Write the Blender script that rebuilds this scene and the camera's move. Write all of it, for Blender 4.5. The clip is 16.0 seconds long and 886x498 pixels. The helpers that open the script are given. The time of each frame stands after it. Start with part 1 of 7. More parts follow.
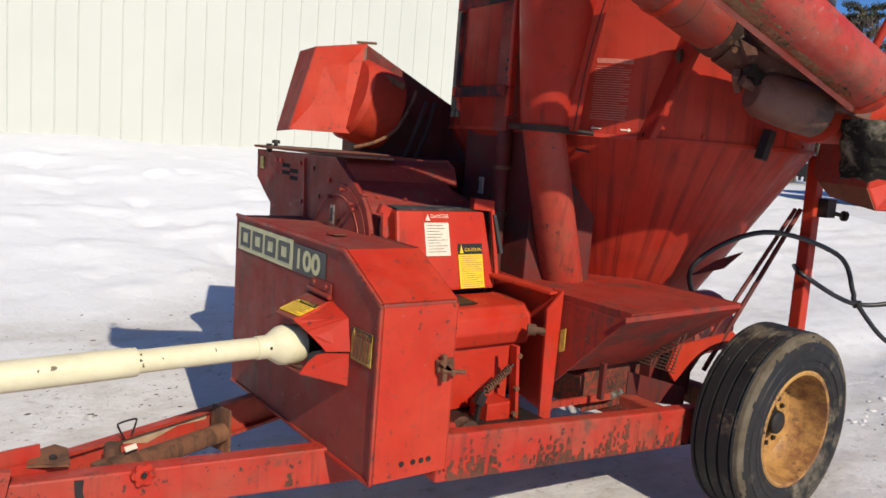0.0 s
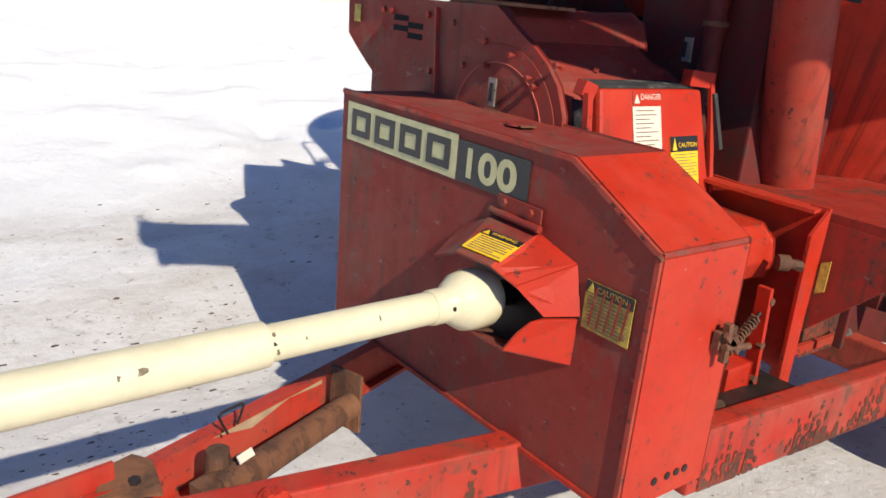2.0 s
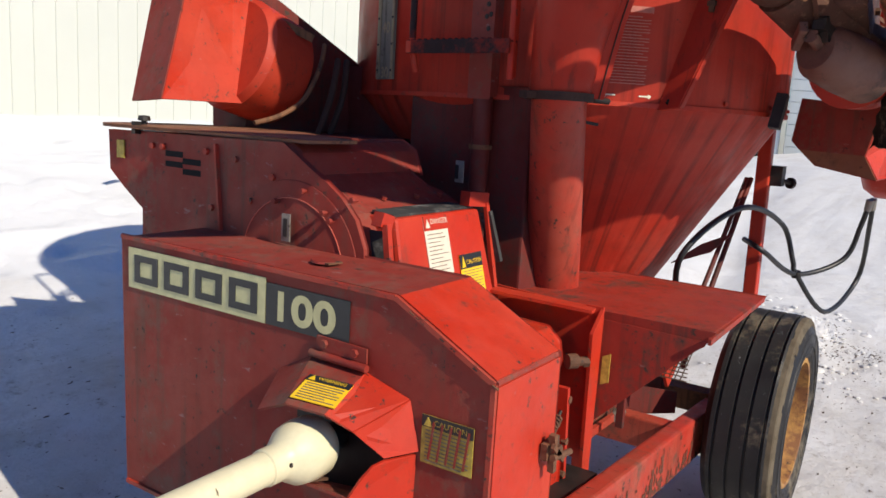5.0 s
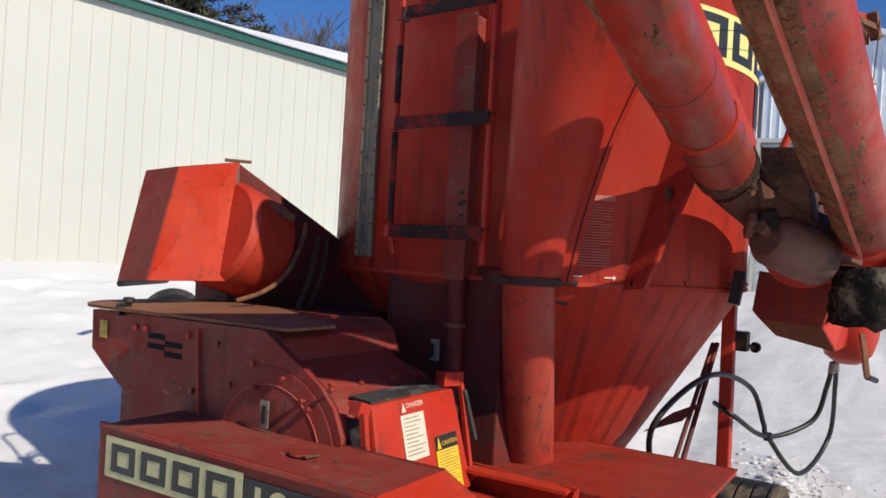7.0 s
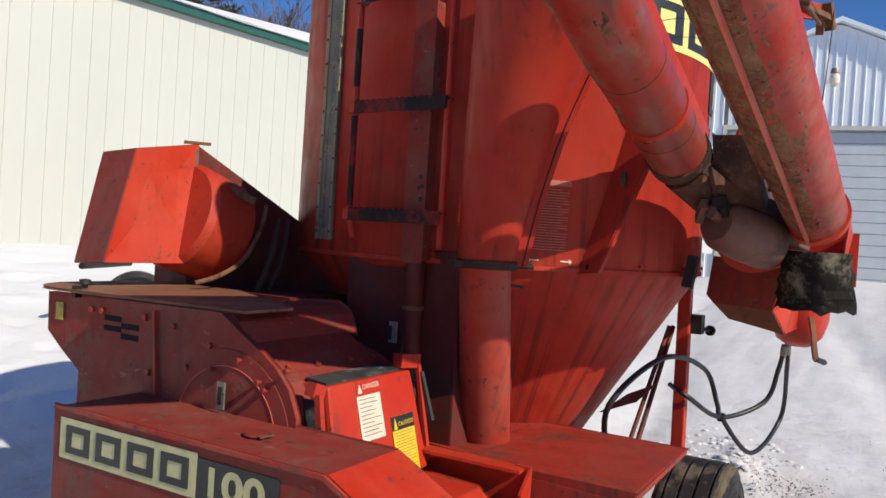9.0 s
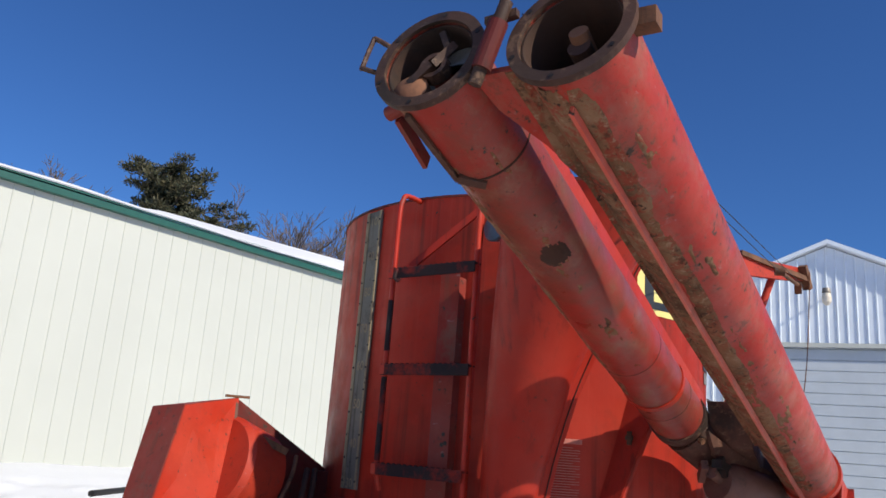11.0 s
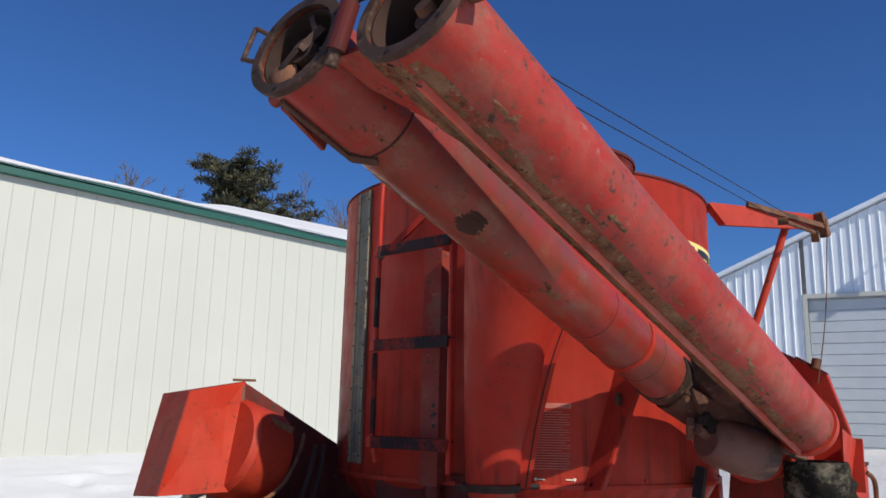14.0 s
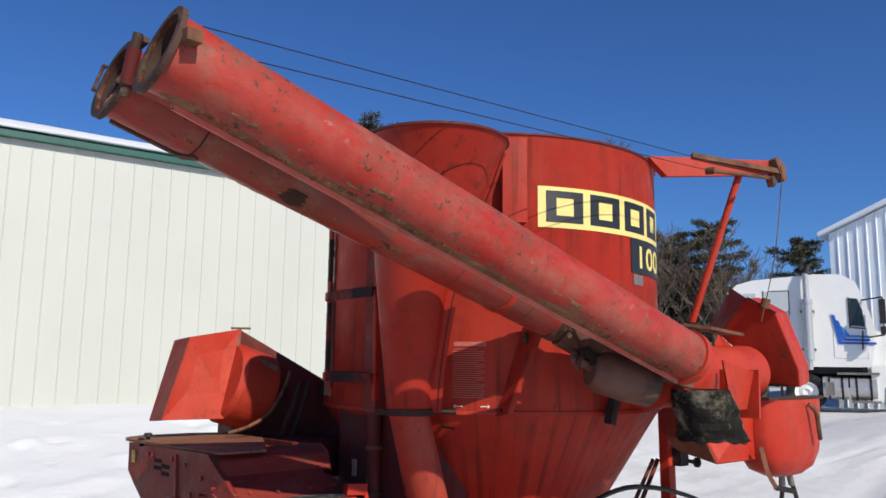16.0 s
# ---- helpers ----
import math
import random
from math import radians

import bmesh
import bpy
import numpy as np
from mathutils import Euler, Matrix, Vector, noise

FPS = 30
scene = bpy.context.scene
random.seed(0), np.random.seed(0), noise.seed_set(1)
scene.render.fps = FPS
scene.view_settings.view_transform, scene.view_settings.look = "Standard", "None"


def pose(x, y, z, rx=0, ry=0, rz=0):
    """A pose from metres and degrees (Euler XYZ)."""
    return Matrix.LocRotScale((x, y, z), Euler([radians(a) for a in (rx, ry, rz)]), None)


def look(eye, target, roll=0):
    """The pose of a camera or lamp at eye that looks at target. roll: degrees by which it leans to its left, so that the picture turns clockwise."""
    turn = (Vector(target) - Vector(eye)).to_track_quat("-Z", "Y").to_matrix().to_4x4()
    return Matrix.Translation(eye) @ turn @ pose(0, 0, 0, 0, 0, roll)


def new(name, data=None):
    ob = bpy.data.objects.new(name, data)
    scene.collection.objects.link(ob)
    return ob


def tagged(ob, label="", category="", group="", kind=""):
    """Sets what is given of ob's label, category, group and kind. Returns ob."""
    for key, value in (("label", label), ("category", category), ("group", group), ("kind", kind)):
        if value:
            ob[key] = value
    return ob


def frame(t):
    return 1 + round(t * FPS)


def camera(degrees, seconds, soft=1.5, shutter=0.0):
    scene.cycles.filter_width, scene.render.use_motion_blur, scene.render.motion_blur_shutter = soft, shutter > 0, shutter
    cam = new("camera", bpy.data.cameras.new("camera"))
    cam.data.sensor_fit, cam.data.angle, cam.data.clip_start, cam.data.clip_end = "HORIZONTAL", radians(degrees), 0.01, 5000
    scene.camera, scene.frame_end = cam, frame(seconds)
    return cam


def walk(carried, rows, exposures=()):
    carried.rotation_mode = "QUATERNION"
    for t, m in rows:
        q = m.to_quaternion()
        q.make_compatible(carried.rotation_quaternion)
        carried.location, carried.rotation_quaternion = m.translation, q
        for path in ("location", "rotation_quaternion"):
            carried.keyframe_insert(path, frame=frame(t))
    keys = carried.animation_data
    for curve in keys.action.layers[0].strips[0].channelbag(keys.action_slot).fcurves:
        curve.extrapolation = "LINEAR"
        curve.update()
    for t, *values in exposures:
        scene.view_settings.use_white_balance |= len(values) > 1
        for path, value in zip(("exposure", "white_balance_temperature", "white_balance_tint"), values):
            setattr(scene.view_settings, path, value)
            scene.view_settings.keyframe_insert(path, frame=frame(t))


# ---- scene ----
UNIT = 1.1  # the plan below is drawn in units of 1.1 m
cam = camera(58.7, 16.0, soft=1.6)
PATH = [
    (0, (-0.988, -1.604, 1.212), (0.184, -0.006, 0.943), 4.5),
    (0.5, (-0.944, -1.353, 1.194), (0.224, 0.23, 0.833), 4.8),
    (1, (-0.95, -1.129, 1.165), (0.241, 0.405, 0.686), 5.1),
    (1.5, (-0.915, -0.87, 1.148), (0.203, 0.68, 0.558), 4.3),
    (2, (-0.942, -0.705, 1.149), (0.236, 0.791, 0.537), 5.3),
    (2.5, (-0.951, -0.623, 1.163), (0.428, 0.709, 0.595), 4.6),
    (3, (-0.909, -0.568, 1.175), (0.518, 0.761, 0.733), 4.4),
    (3.5, (-0.943, -0.542, 1.19), (0.592, 0.673, 0.781), 3.9),
    (3.7, (-0.962, -0.538, 1.196), (0.598, 0.655, 0.818), 3.5),
    (5.8, (-1.037, -0.617, 1.267), (0.65, 0.416, 0.971), 3.6),
    (6, (-1.041, -0.616, 1.295), (0.652, 0.421, 1.054), 3.2),
    (6.5, (-1.078, -0.625, 1.355), (0.62, 0.432, 1.326), 2.9),
    (7, (-1.08, -0.62, 1.341), (0.614, 0.443, 1.345), 3.4),
    (7.5, (-1.063, -0.637, 1.336), (0.645, 0.399, 1.239), 2.2),
    (8, (-1.046, -0.645, 1.321), (0.667, 0.372, 1.146), 1.3),
    (8.5, (-1.06, -0.651, 1.327), (0.628, 0.412, 1.188), 1.6),
    (9, (-1.081, -0.66, 1.342), (0.653, 0.338, 1.31), 3.7),
    (9.5, (-1.117, -0.692, 1.401), (0.62, 0.271, 1.638), 6.3),
    (10, (-1.208, -0.744, 1.425), (0.453, 0.316, 1.77), 5.5),
    (12.3, (-1.386, -0.669, 1.496), (0.31, 0.206, 2.094), 2.9),
    (12.5, (-1.377, -0.656, 1.492), (0.334, 0.213, 2.056), 2.8),
    (13, (-1.342, -0.641, 1.48), (0.393, 0.252, 1.917), 2.5),
    (13.5, (-1.289, -0.779, 1.469), (0.374, 0.241, 1.91), 1.6),
    (14, (-1.207, -0.991, 1.468), (0.366, 0.172, 1.884), 1.3),
    (14.5, (-1.176, -1.191, 1.457), (0.383, 0.01, 1.814), -1.1),
    (15, (-1.074, -1.403, 1.432), (0.353, -0.048, 1.787), -0.3),
    (15.5, (-1.046, -1.612, 1.435), (0.284, -0.17, 1.826), 0.8),
    (16, (-1.031, -1.778, 1.426), (0.323, -0.336, 1.723), 0.7),
]
# the clip's own camera brightens and darkens a little on the way
EXPOSURES = [(0, 0.00, 6900, 10), (0.5, -0.17, 6900, 10), (1, -0.15, 6900, 10), (1.5, 0.08, 6900, 10), (2, 0.23, 6900, 10), (2.5, 0.03, 6900, 10), (3, -0.02, 6900, 10), (3.5, -0.04, 6900, 10), (6, 0.26, 6900, 10), (6.5, 0.00, 6900, 10), (7, -0.04, 6900, 10), (7.5, -0.02, 6900, 10), (8, 0.01, 6900, 10), (8.5, 0.00, 6900, 10), (9, 0.01, 6900, 10), (9.5, -0.07, 6580, 10), (10, -0.05, 6580, 10), (12.5, 0.02, 6580, 10), (13, 0.03, 6580, 10), (13.5, -0.09, 6580, 10), (14, -0.19, 6580, 10), (14.5, -0.14, 6580, 10), (15, -0.10, 6580, 10), (16, -0.12, 6580, 10)]
walk(cam, [(t, look(Vector(eye) * UNIT, Vector(target) * UNIT, roll)) for t, eye, target, roll in PATH], EXPOSURES)

# ---- world, sun, exposure ----
world = bpy.data.worlds.new("sky_world")
scene.world = world
world.use_nodes = True
wn = world.node_tree.nodes
sky = wn.new("ShaderNodeTexSky")
sky.sky_type = "NISHITA"
sky.sun_disc = False
sky.sun_elevation = radians(35.9)
sky.sun_rotation = radians(189.6)
sky.altitude = 300
sky.air_density = 1.0
sky.dust_density = 0.3
sky.ozone_density = 2.5
wn["Background"].inputs["Strength"].default_value = 0.090
deep = wn.new("ShaderNodeMix")  # the deep blue of a clear winter sky
deep.data_type, deep.blend_type = "RGBA", "MULTIPLY"
deep.inputs["Factor"].default_value = 1.0
deep.inputs["B"].default_value = (0.39, 0.72, 1.24, 1)
world.node_tree.links.new(sky.outputs[0], deep.inputs["A"])
world.node_tree.links.new(deep.outputs["Result"], wn["Background"].inputs["Color"])
sun = new("sun", bpy.data.lights.new("sun", "SUN"))
sun.data.energy, sun.data.angle, sun.data.color = 5.0, radians(0.53), (1.0, 0.93, 0.80)
sun.matrix_world = look((0, 0, 20), Vector((0, 0, 20)) + Vector((0.17, 1.0, -0.735)))


# ---- materials ----
def nodes_of(name):
    m = bpy.data.materials.new(name)
    m.use_nodes = True
    return m, m.node_tree.nodes, m.node_tree.links, m.node_tree.nodes["Principled BSDF"]


def noise_node(n, l, scale, detail=5, rough=0.6, stretch=None):
    tc = n.new("ShaderNodeTexCoord")
    tex = n.new("ShaderNodeTexNoise")
    tex.inputs["Scale"].default_value, tex.inputs["Detail"].default_value, tex.inputs["Roughness"].default_value = scale, detail, rough
    if stretch:
        mp = n.new("ShaderNodeMapping")
        mp.inputs["Scale"].default_value = stretch
        l.new(tc.outputs["Object"], mp.inputs["Vector"])
        l.new(mp.outputs[0], tex.inputs["Vector"])
    else:
        l.new(tc.outputs["Object"], tex.inputs["Vector"])
    return tex.outputs["Fac"]


def around(n, l, axis, scale, fall, shift=0.0):
    """Noise in runs that follow a round wall downwards: fine across, long along."""
    tc, sep, ang, com, tex = (n.new("ShaderNode" + k) for k in ("TexCoord", "SeparateXYZ", "Math", "CombineXYZ", "TexNoise"))
    off = n.new("ShaderNodeVectorMath")
    off.operation, off.inputs[1].default_value = "SUBTRACT", (axis[0], axis[1], 0)
    l.new(tc.outputs["Object"], off.inputs[0])
    flip = n.new("ShaderNodeVectorMath")
    flip.operation, flip.inputs[1].default_value = "MULTIPLY", (-1, -1, fall)
    l.new(off.outputs[0], flip.inputs[0])
    l.new(flip.outputs[0], sep.inputs[0])
    ang.operation = "ARCTAN2"
    l.new(sep.outputs["Y"], ang.inputs[0])
    l.new(sep.outputs["X"], ang.inputs[1])
    l.new(ang.outputs[0], com.inputs["X"])
    com.inputs["Y"].default_value = shift
    l.new(sep.outputs["Z"], com.inputs["Z"])
    tex.inputs["Scale"].default_value, tex.inputs["Detail"].default_value, tex.inputs["Roughness"].default_value = scale, 6, 0.62
    l.new(com.outputs[0], tex.inputs["Vector"])
    return tex.outputs["Fac"]


def ramp(n, l, fac, lo, hi):
    r = n.new("ShaderNodeMapRange")
    r.inputs["From Min"].default_value, r.inputs["From Max"].default_value = lo, hi
    r.clamp = True
    l.new(fac, r.inputs["Value"])
    return r.outputs["Result"]


def mixed(n, l, fac, a, b):
    m = n.new("ShaderNodeMix")
    m.data_type = "RGBA"
    if fac is not None:
        l.new(fac, m.inputs["Factor"])
    for sock, v in ((m.inputs["A"], a), (m.inputs["B"], b)):
        if isinstance(v, tuple):
            sock.default_value = (*v, 1)
        else:
            l.new(v, sock)
    return m.outputs["Result"]


def bumped(n, l, bsdf, height, strength, dist=0.004):
    b = n.new("ShaderNodeBump")
    b.inputs["Strength"].default_value, b.inputs["Distance"].default_value = strength, dist
    l.new(height, b.inputs["Height"])
    l.new(b.outputs["Normal"], bsdf.inputs["Normal"])


def worn(name, col, faded, dirt=(0.09, 0.055, 0.035), chips=0.60, grime=0.57, rough=0.5, metal=0.0, big=2.2, streak=True, bump=0.25, scuff=0.68, soil=0.85, spatter=None, cloudy=0.35, axis=None, layers=(), gloss=0.35):
    """Old paint: faded patches, grime in drips, scuffs, and clustered chips down to brown.
    axis: the drips run down a round wall about this upright axis. layers: further stains (scale, stretch, from, width, tint, amount)."""
    m, n, l, b = nodes_of(name)
    c = mixed(n, l, ramp(n, l, noise_node(n, l, big, 7, 0.62), 0.38, 0.62), col, faded)
    fine = noise_node(n, l, 46, 6, 0.7)
    cloud = ramp(n, l, noise_node(n, l, 13, 8, 0.7), 0.42, 0.66)
    c = mixed(n, l, scaled(n, l, cloud, cloudy), c, tuple(0.62 * a + 0.12 * d for a, d in zip(col, dirt)))
    if streak:
        where = ramp(n, l, noise_node(n, l, 2.6, 4), 0.38, 0.54)
        if axis:
            drips = ramp(n, l, around(n, l, axis, 17, 0.045), grime, grime + 0.12)
            pale = ramp(n, l, around(n, l, axis, 26, 0.035, 3.7), 0.56, 0.70)
            c = mixed(n, l, scaled(n, l, pale, 0.45), c, tuple(min(1, 1.12 * a + 0.012) for a in faded))
        else:
            drips = ramp(n, l, noise_node(n, l, 30, 5, 0.62, (1, 1, 0.06)), grime, grime + 0.10)
        c = mixed(n, l, scaled(n, l, drips, 0.75, where), c, tuple(0.30 * a + 0.45 * d for a, d in zip(col, dirt)))
    blot = ramp(n, l, noise_node(n, l, 5.0, 10, 0.74), grime, grime + 0.11)
    c = mixed(n, l, scaled(n, l, blot, soil), c, dirt)
    marks = ramp(n, l, noise_node(n, l, 34, 6, 0.68, (0.8, 0.5, 1.3)), scuff, scuff + 0.05)
    c = mixed(n, l, scaled(n, l, marks, 0.6), c, tuple(min(1, 0.55 * a + 0.14) for a in faded))
    if spatter:
        scale, thr, tint, amount = spatter
        spots = ramp(n, l, noise_node(n, l, scale, 9, 0.75), thr, thr + 0.07)
        c = mixed(n, l, scaled(n, l, spots, amount, ramp(n, l, noise_node(n, l, 3.2, 4), 0.36, 0.54)), c, tint)
    for scale, stretch, lo, width, tint, amount in layers:
        c = mixed(n, l, scaled(n, l, ramp(n, l, noise_node(n, l, scale, 9, 0.72, stretch), lo, lo + width), amount), c, tint)
    cluster = ramp(n, l, noise_node(n, l, 6.5, 3), 0.44, 0.56)
    chip = ramp(n, l, fine, chips, chips + 0.04)
    c = mixed(n, l, scaled(n, l, chip, 1.0, cluster), c, (0.05, 0.03, 0.022))
    l.new(c, b.inputs["Base Color"])
    r = n.new("ShaderNodeMapRange")
    r.inputs["From Min"].default_value, r.inputs["From Max"].default_value = 0.3, 0.7
    r.inputs["To Min"].default_value, r.inputs["To Max"].default_value = rough - 0.15, rough + 0.25
    l.new(noise_node(n, l, 9, 6), r.inputs["Value"])
    l.new(r.outputs["Result"], b.inputs["Roughness"])
    b.inputs["Metallic"].default_value = metal
    b.inputs["Specular IOR Level"].default_value = gloss
    bumped(n, l, b, fine, bump, 0.003)
    return m


def scaled(n, l, a, k, by=None):
    m = n.new("ShaderNodeMath")
    m.operation = "MULTIPLY"
    l.new(a, m.inputs[0])
    m.inputs[1].default_value = k
    if by is None:
        return m.outputs[0]
    q = n.new("ShaderNodeMath")
    q.operation = "MULTIPLY"
    l.new(m.outputs[0], q.inputs[0])
    l.new(by, q.inputs[1])
    return q.outputs[0]


def plain(name, col, rough=0.5, metal=0.0, vary=0.12, scale=14, bump=0.0):
    m, n, l, b = nodes_of(name)
    f = noise_node(n, l, scale, 5)
    c = mixed(n, l, ramp(n, l, f, 0.3, 0.7), tuple(a * (1 - vary) for a in col), tuple(min(1, a * (1 + vary)) for a in col))
    l.new(c, b.inputs["Base Color"])
    b.inputs["Roughness"].default_value, b.inputs["Metallic"].default_value = rough, metal
    if bump:
        bumped(n, l, b, f, bump)
    return m


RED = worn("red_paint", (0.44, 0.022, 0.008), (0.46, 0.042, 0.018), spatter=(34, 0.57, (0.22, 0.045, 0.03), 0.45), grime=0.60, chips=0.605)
RED_TANK = worn("streaked_red_paint", (0.41, 0.022, 0.010), (0.42, 0.042, 0.023), dirt=(0.08, 0.026, 0.018), grime=0.495, chips=0.640, scuff=0.74, soil=0.22, cloudy=0.18, axis=(1.641, 0.661), gloss=0.25)
RED_CONE = worn("plain_red_paint", (0.35, 0.019, 0.009), (0.37, 0.032, 0.017), dirt=(0.08, 0.030, 0.022), grime=0.54, chips=0.63, scuff=0.73, soil=0.20, cloudy=0.15, gloss=0.25)
# dusty red, its base also lowered for the shade on mill and shield
RED_DUST_SHADE = worn("dusty_shade_red_paint", (0.24, 0.022, 0.014), (0.24, 0.050, 0.034), dirt=(0.15, 0.09, 0.062), grime=0.53, chips=0.60, rough=0.65, soil=0.6, scuff=0.63)
# grime, with the base darkened far down for shade in the enclosed parts
RED_GRIME_SHADE = worn("grimy_shade_dark_red_paint", (0.105, 0.011, 0.009), (0.14, 0.018, 0.013), dirt=(0.05, 0.032, 0.025), grime=0.51, chips=0.58, rough=0.65, soil=0.7)
RED_TUBE = worn("scraped_red_paint", (0.39, 0.020, 0.011), (0.40, 0.055, 0.038), dirt=(0.15, 0.074, 0.044), grime=0.545, chips=0.59, big=6.0, streak=False, scuff=0.63, soil=0.5, spatter=(46, 0.52, (0.14, 0.055, 0.033), 0.6), cloudy=0.35,
                layers=((6.0, (0.7, 1.6, 1.2), 0.485, 0.20, (0.27, 0.145, 0.098), 0.65), (95, None, 0.61, 0.05, (0.06, 0.026, 0.018), 0.6), (3.2, None, 0.52, 0.16, (0.14, 0.062, 0.038), 0.65)))
RED_PIPE = worn("rubbed_red_paint", (0.31, 0.015, 0.009), (0.33, 0.032, 0.021), dirt=(0.13, 0.060, 0.038), grime=0.565, chips=0.62, rough=0.42, big=3.0, streak=False, scuff=0.68, soil=0.55, cloudy=0.20, gloss=0.45,
                layers=((2.4, None, 0.45, 0.16, (0.14, 0.056, 0.037), 0.75), (22, None, 0.50, 0.14, (0.15, 0.060, 0.038), 0.4), (6.5, (1, 1.5, 1.2), 0.52, 0.12, (0.25, 0.135, 0.085), 0.55), (95, None, 0.64, 0.05, (0.06, 0.026, 0.018), 0.5)))
RED_RAIL = worn("stained_red_paint", (0.42, 0.023, 0.011), (0.34, 0.060, 0.036), dirt=(0.085, 0.052, 0.034), grime=0.54, chips=0.585, big=4.0, soil=0.85)
ELBOW = worn("brown_stained_paint", (0.12, 0.045, 0.032), (0.17, 0.082, 0.060), dirt=(0.05, 0.035, 0.028), grime=0.52, rough=0.6, streak=False)
PANRED = worn("dirty_pan_paint", (0.31, 0.022, 0.012), (0.26, 0.034, 0.020), dirt=(0.07, 0.042, 0.03), grime=0.515, chips=0.59, rough=0.6, soil=0.8)
GRIME = worn("caked_grime", (0.075, 0.030, 0.018), (0.11, 0.044, 0.026), dirt=(0.03, 0.018, 0.013), grime=0.50, chips=0.6, rough=0.85, streak=False, bump=0.6, big=8, spatter=(60, 0.50, (0.30, 0.030, 0.018), 0.85))
LIDRUST = worn("tan_rusted_sheet", (0.27, 0.125, 0.066), (0.20, 0.075, 0.040), dirt=(0.12, 0.06, 0.035), grime=0.55, rough=0.75, streak=False)
RIDGE = worn("rubbed_pink_red_paint", (0.60, 0.10, 0.065), (0.62, 0.20, 0.14), dirt=(0.22, 0.11, 0.07), grime=0.56, chips=0.62, streak=False, big=9)
RUNG = worn("blackened_paint", (0.020, 0.020, 0.022), (0.045, 0.022, 0.020), dirt=(0.26, 0.025, 0.016), grime=0.50, soil=0.95, chips=0.8, rough=0.65, streak=False, gloss=0.12)
GAUGE_EDGE = worn("tan_gauge_edge", (0.30, 0.25, 0.15), (0.26, 0.20, 0.12), dirt=(0.10, 0.07, 0.045), grime=0.55, rough=0.65, streak=False)
GAUGE = worn("weathered_gauge_plate", (0.15, 0.145, 0.115), (0.19, 0.18, 0.14), dirt=(0.06, 0.05, 0.04), grime=0.54, rough=0.6)
FLANGE = worn("dark_rusted_flange", (0.050, 0.028, 0.020), (0.11, 0.045, 0.030), dirt=(0.022, 0.016, 0.013), grime=0.5, rough=0.65, streak=False, bump=0.6, spatter=(30, 0.55, (0.22, 0.13, 0.08), 0.6))
MUD = worn("dried_mud", (0.185, 0.098, 0.052), (0.26, 0.150, 0.088), dirt=(0.060, 0.034, 0.021), grime=0.50, chips=0.575, rough=0.9, streak=False, bump=1.0, big=14, spatter=(34, 0.49, (0.26, 0.045, 0.028), 0.8), layers=((80, None, 0.55, 0.09, (0.34, 0.23, 0.15), 0.7), (24, None, 0.56, 0.10, (0.055, 0.032, 0.020), 0.8)), gloss=0.1)
RUST = worn("brown_rust", (0.13, 0.055, 0.03), (0.20, 0.09, 0.045), dirt=(0.05, 0.03, 0.02), grime=0.5, rough=0.8, bump=0.6)
# dark rust; also stands for the shade inside the auger tubes
DARK_RUST_SHADE = worn("dark_rust_and_shade", (0.045, 0.025, 0.018), (0.07, 0.03, 0.02), dirt=(0.02, 0.014, 0.012), grime=0.5, rough=0.8, streak=False)
GREASE = plain("greasy_black_steel", (0.022, 0.018, 0.016), 0.55, 0.3, 0.4, 20, 0.3)
DIAL = plain("blue_grey_lens", (0.06, 0.10, 0.13), 0.35, 0, 0.3, 30)
SCUFF = plain("brown_scuff", (0.16, 0.125, 0.075), 0.7, 0, 0.5, 120)
STEEL = worn("bare_steel", (0.32, 0.30, 0.27), (0.22, 0.19, 0.16), dirt=(0.12, 0.07, 0.04), rough=0.5, metal=0.6, streak=False)
CREAM = worn("cream_plastic", (0.64, 0.58, 0.385), (0.68, 0.63, 0.44), dirt=(0.30, 0.25, 0.14), chips=0.70, grime=0.66, soil=0.4, scuff=0.72, rough=0.42, bump=0.05, streak=False)
DECAL = plain("faded_cream_decal", (0.56, 0.53, 0.27), 0.5, 0, 0.15, 30)
DECAL_NEW = plain("cream_yellow_decal", (0.80, 0.66, 0.22), 0.45, 0, 0.05, 20)
BLACK = plain("black_decal", (0.016, 0.018, 0.020), 0.45, 0, 0.3, 40)
YELLOW = plain("yellow_label", (0.80, 0.50, 0.02), 0.45, 0, 0.1, 30)
OLDYELLOW = plain("scratched_yellow_label", (0.42, 0.30, 0.05), 0.6, 0, 0.35, 60)
PAPER = plain("white_label", (0.66, 0.58, 0.47), 0.5, 0, 0.08, 40)
INK = plain("label_ink", (0.16, 0.13, 0.10), 0.6, 0, 0.5, 90)
FADEINK = plain("faded_print", (0.43, 0.13, 0.10), 0.6, 0, 0.2, 60)
RUBBER = worn("tyre_rubber", (0.013, 0.013, 0.015), (0.022, 0.021, 0.022), dirt=(0.15, 0.125, 0.088), grime=0.535, chips=0.85, scuff=0.75, rough=0.55, streak=False, bump=0.3, soil=0.9, spatter=(70, 0.635, (0.55, 0.56, 0.58), 0.8), gloss=0.25)
FLAP = worn("torn_black_rubber", (0.02, 0.02, 0.021), (0.05, 0.05, 0.048), dirt=(0.22, 0.21, 0.19), grime=0.5, chips=0.9, scuff=0.7, rough=0.75, streak=False, bump=0.5)
DUST = worn("dried_grey_mud", (0.095, 0.075, 0.052), (0.14, 0.115, 0.082), dirt=(0.06, 0.05, 0.04), grime=0.52, chips=0.6, rough=0.9, streak=False, bump=0.8, big=12, gloss=0.1)
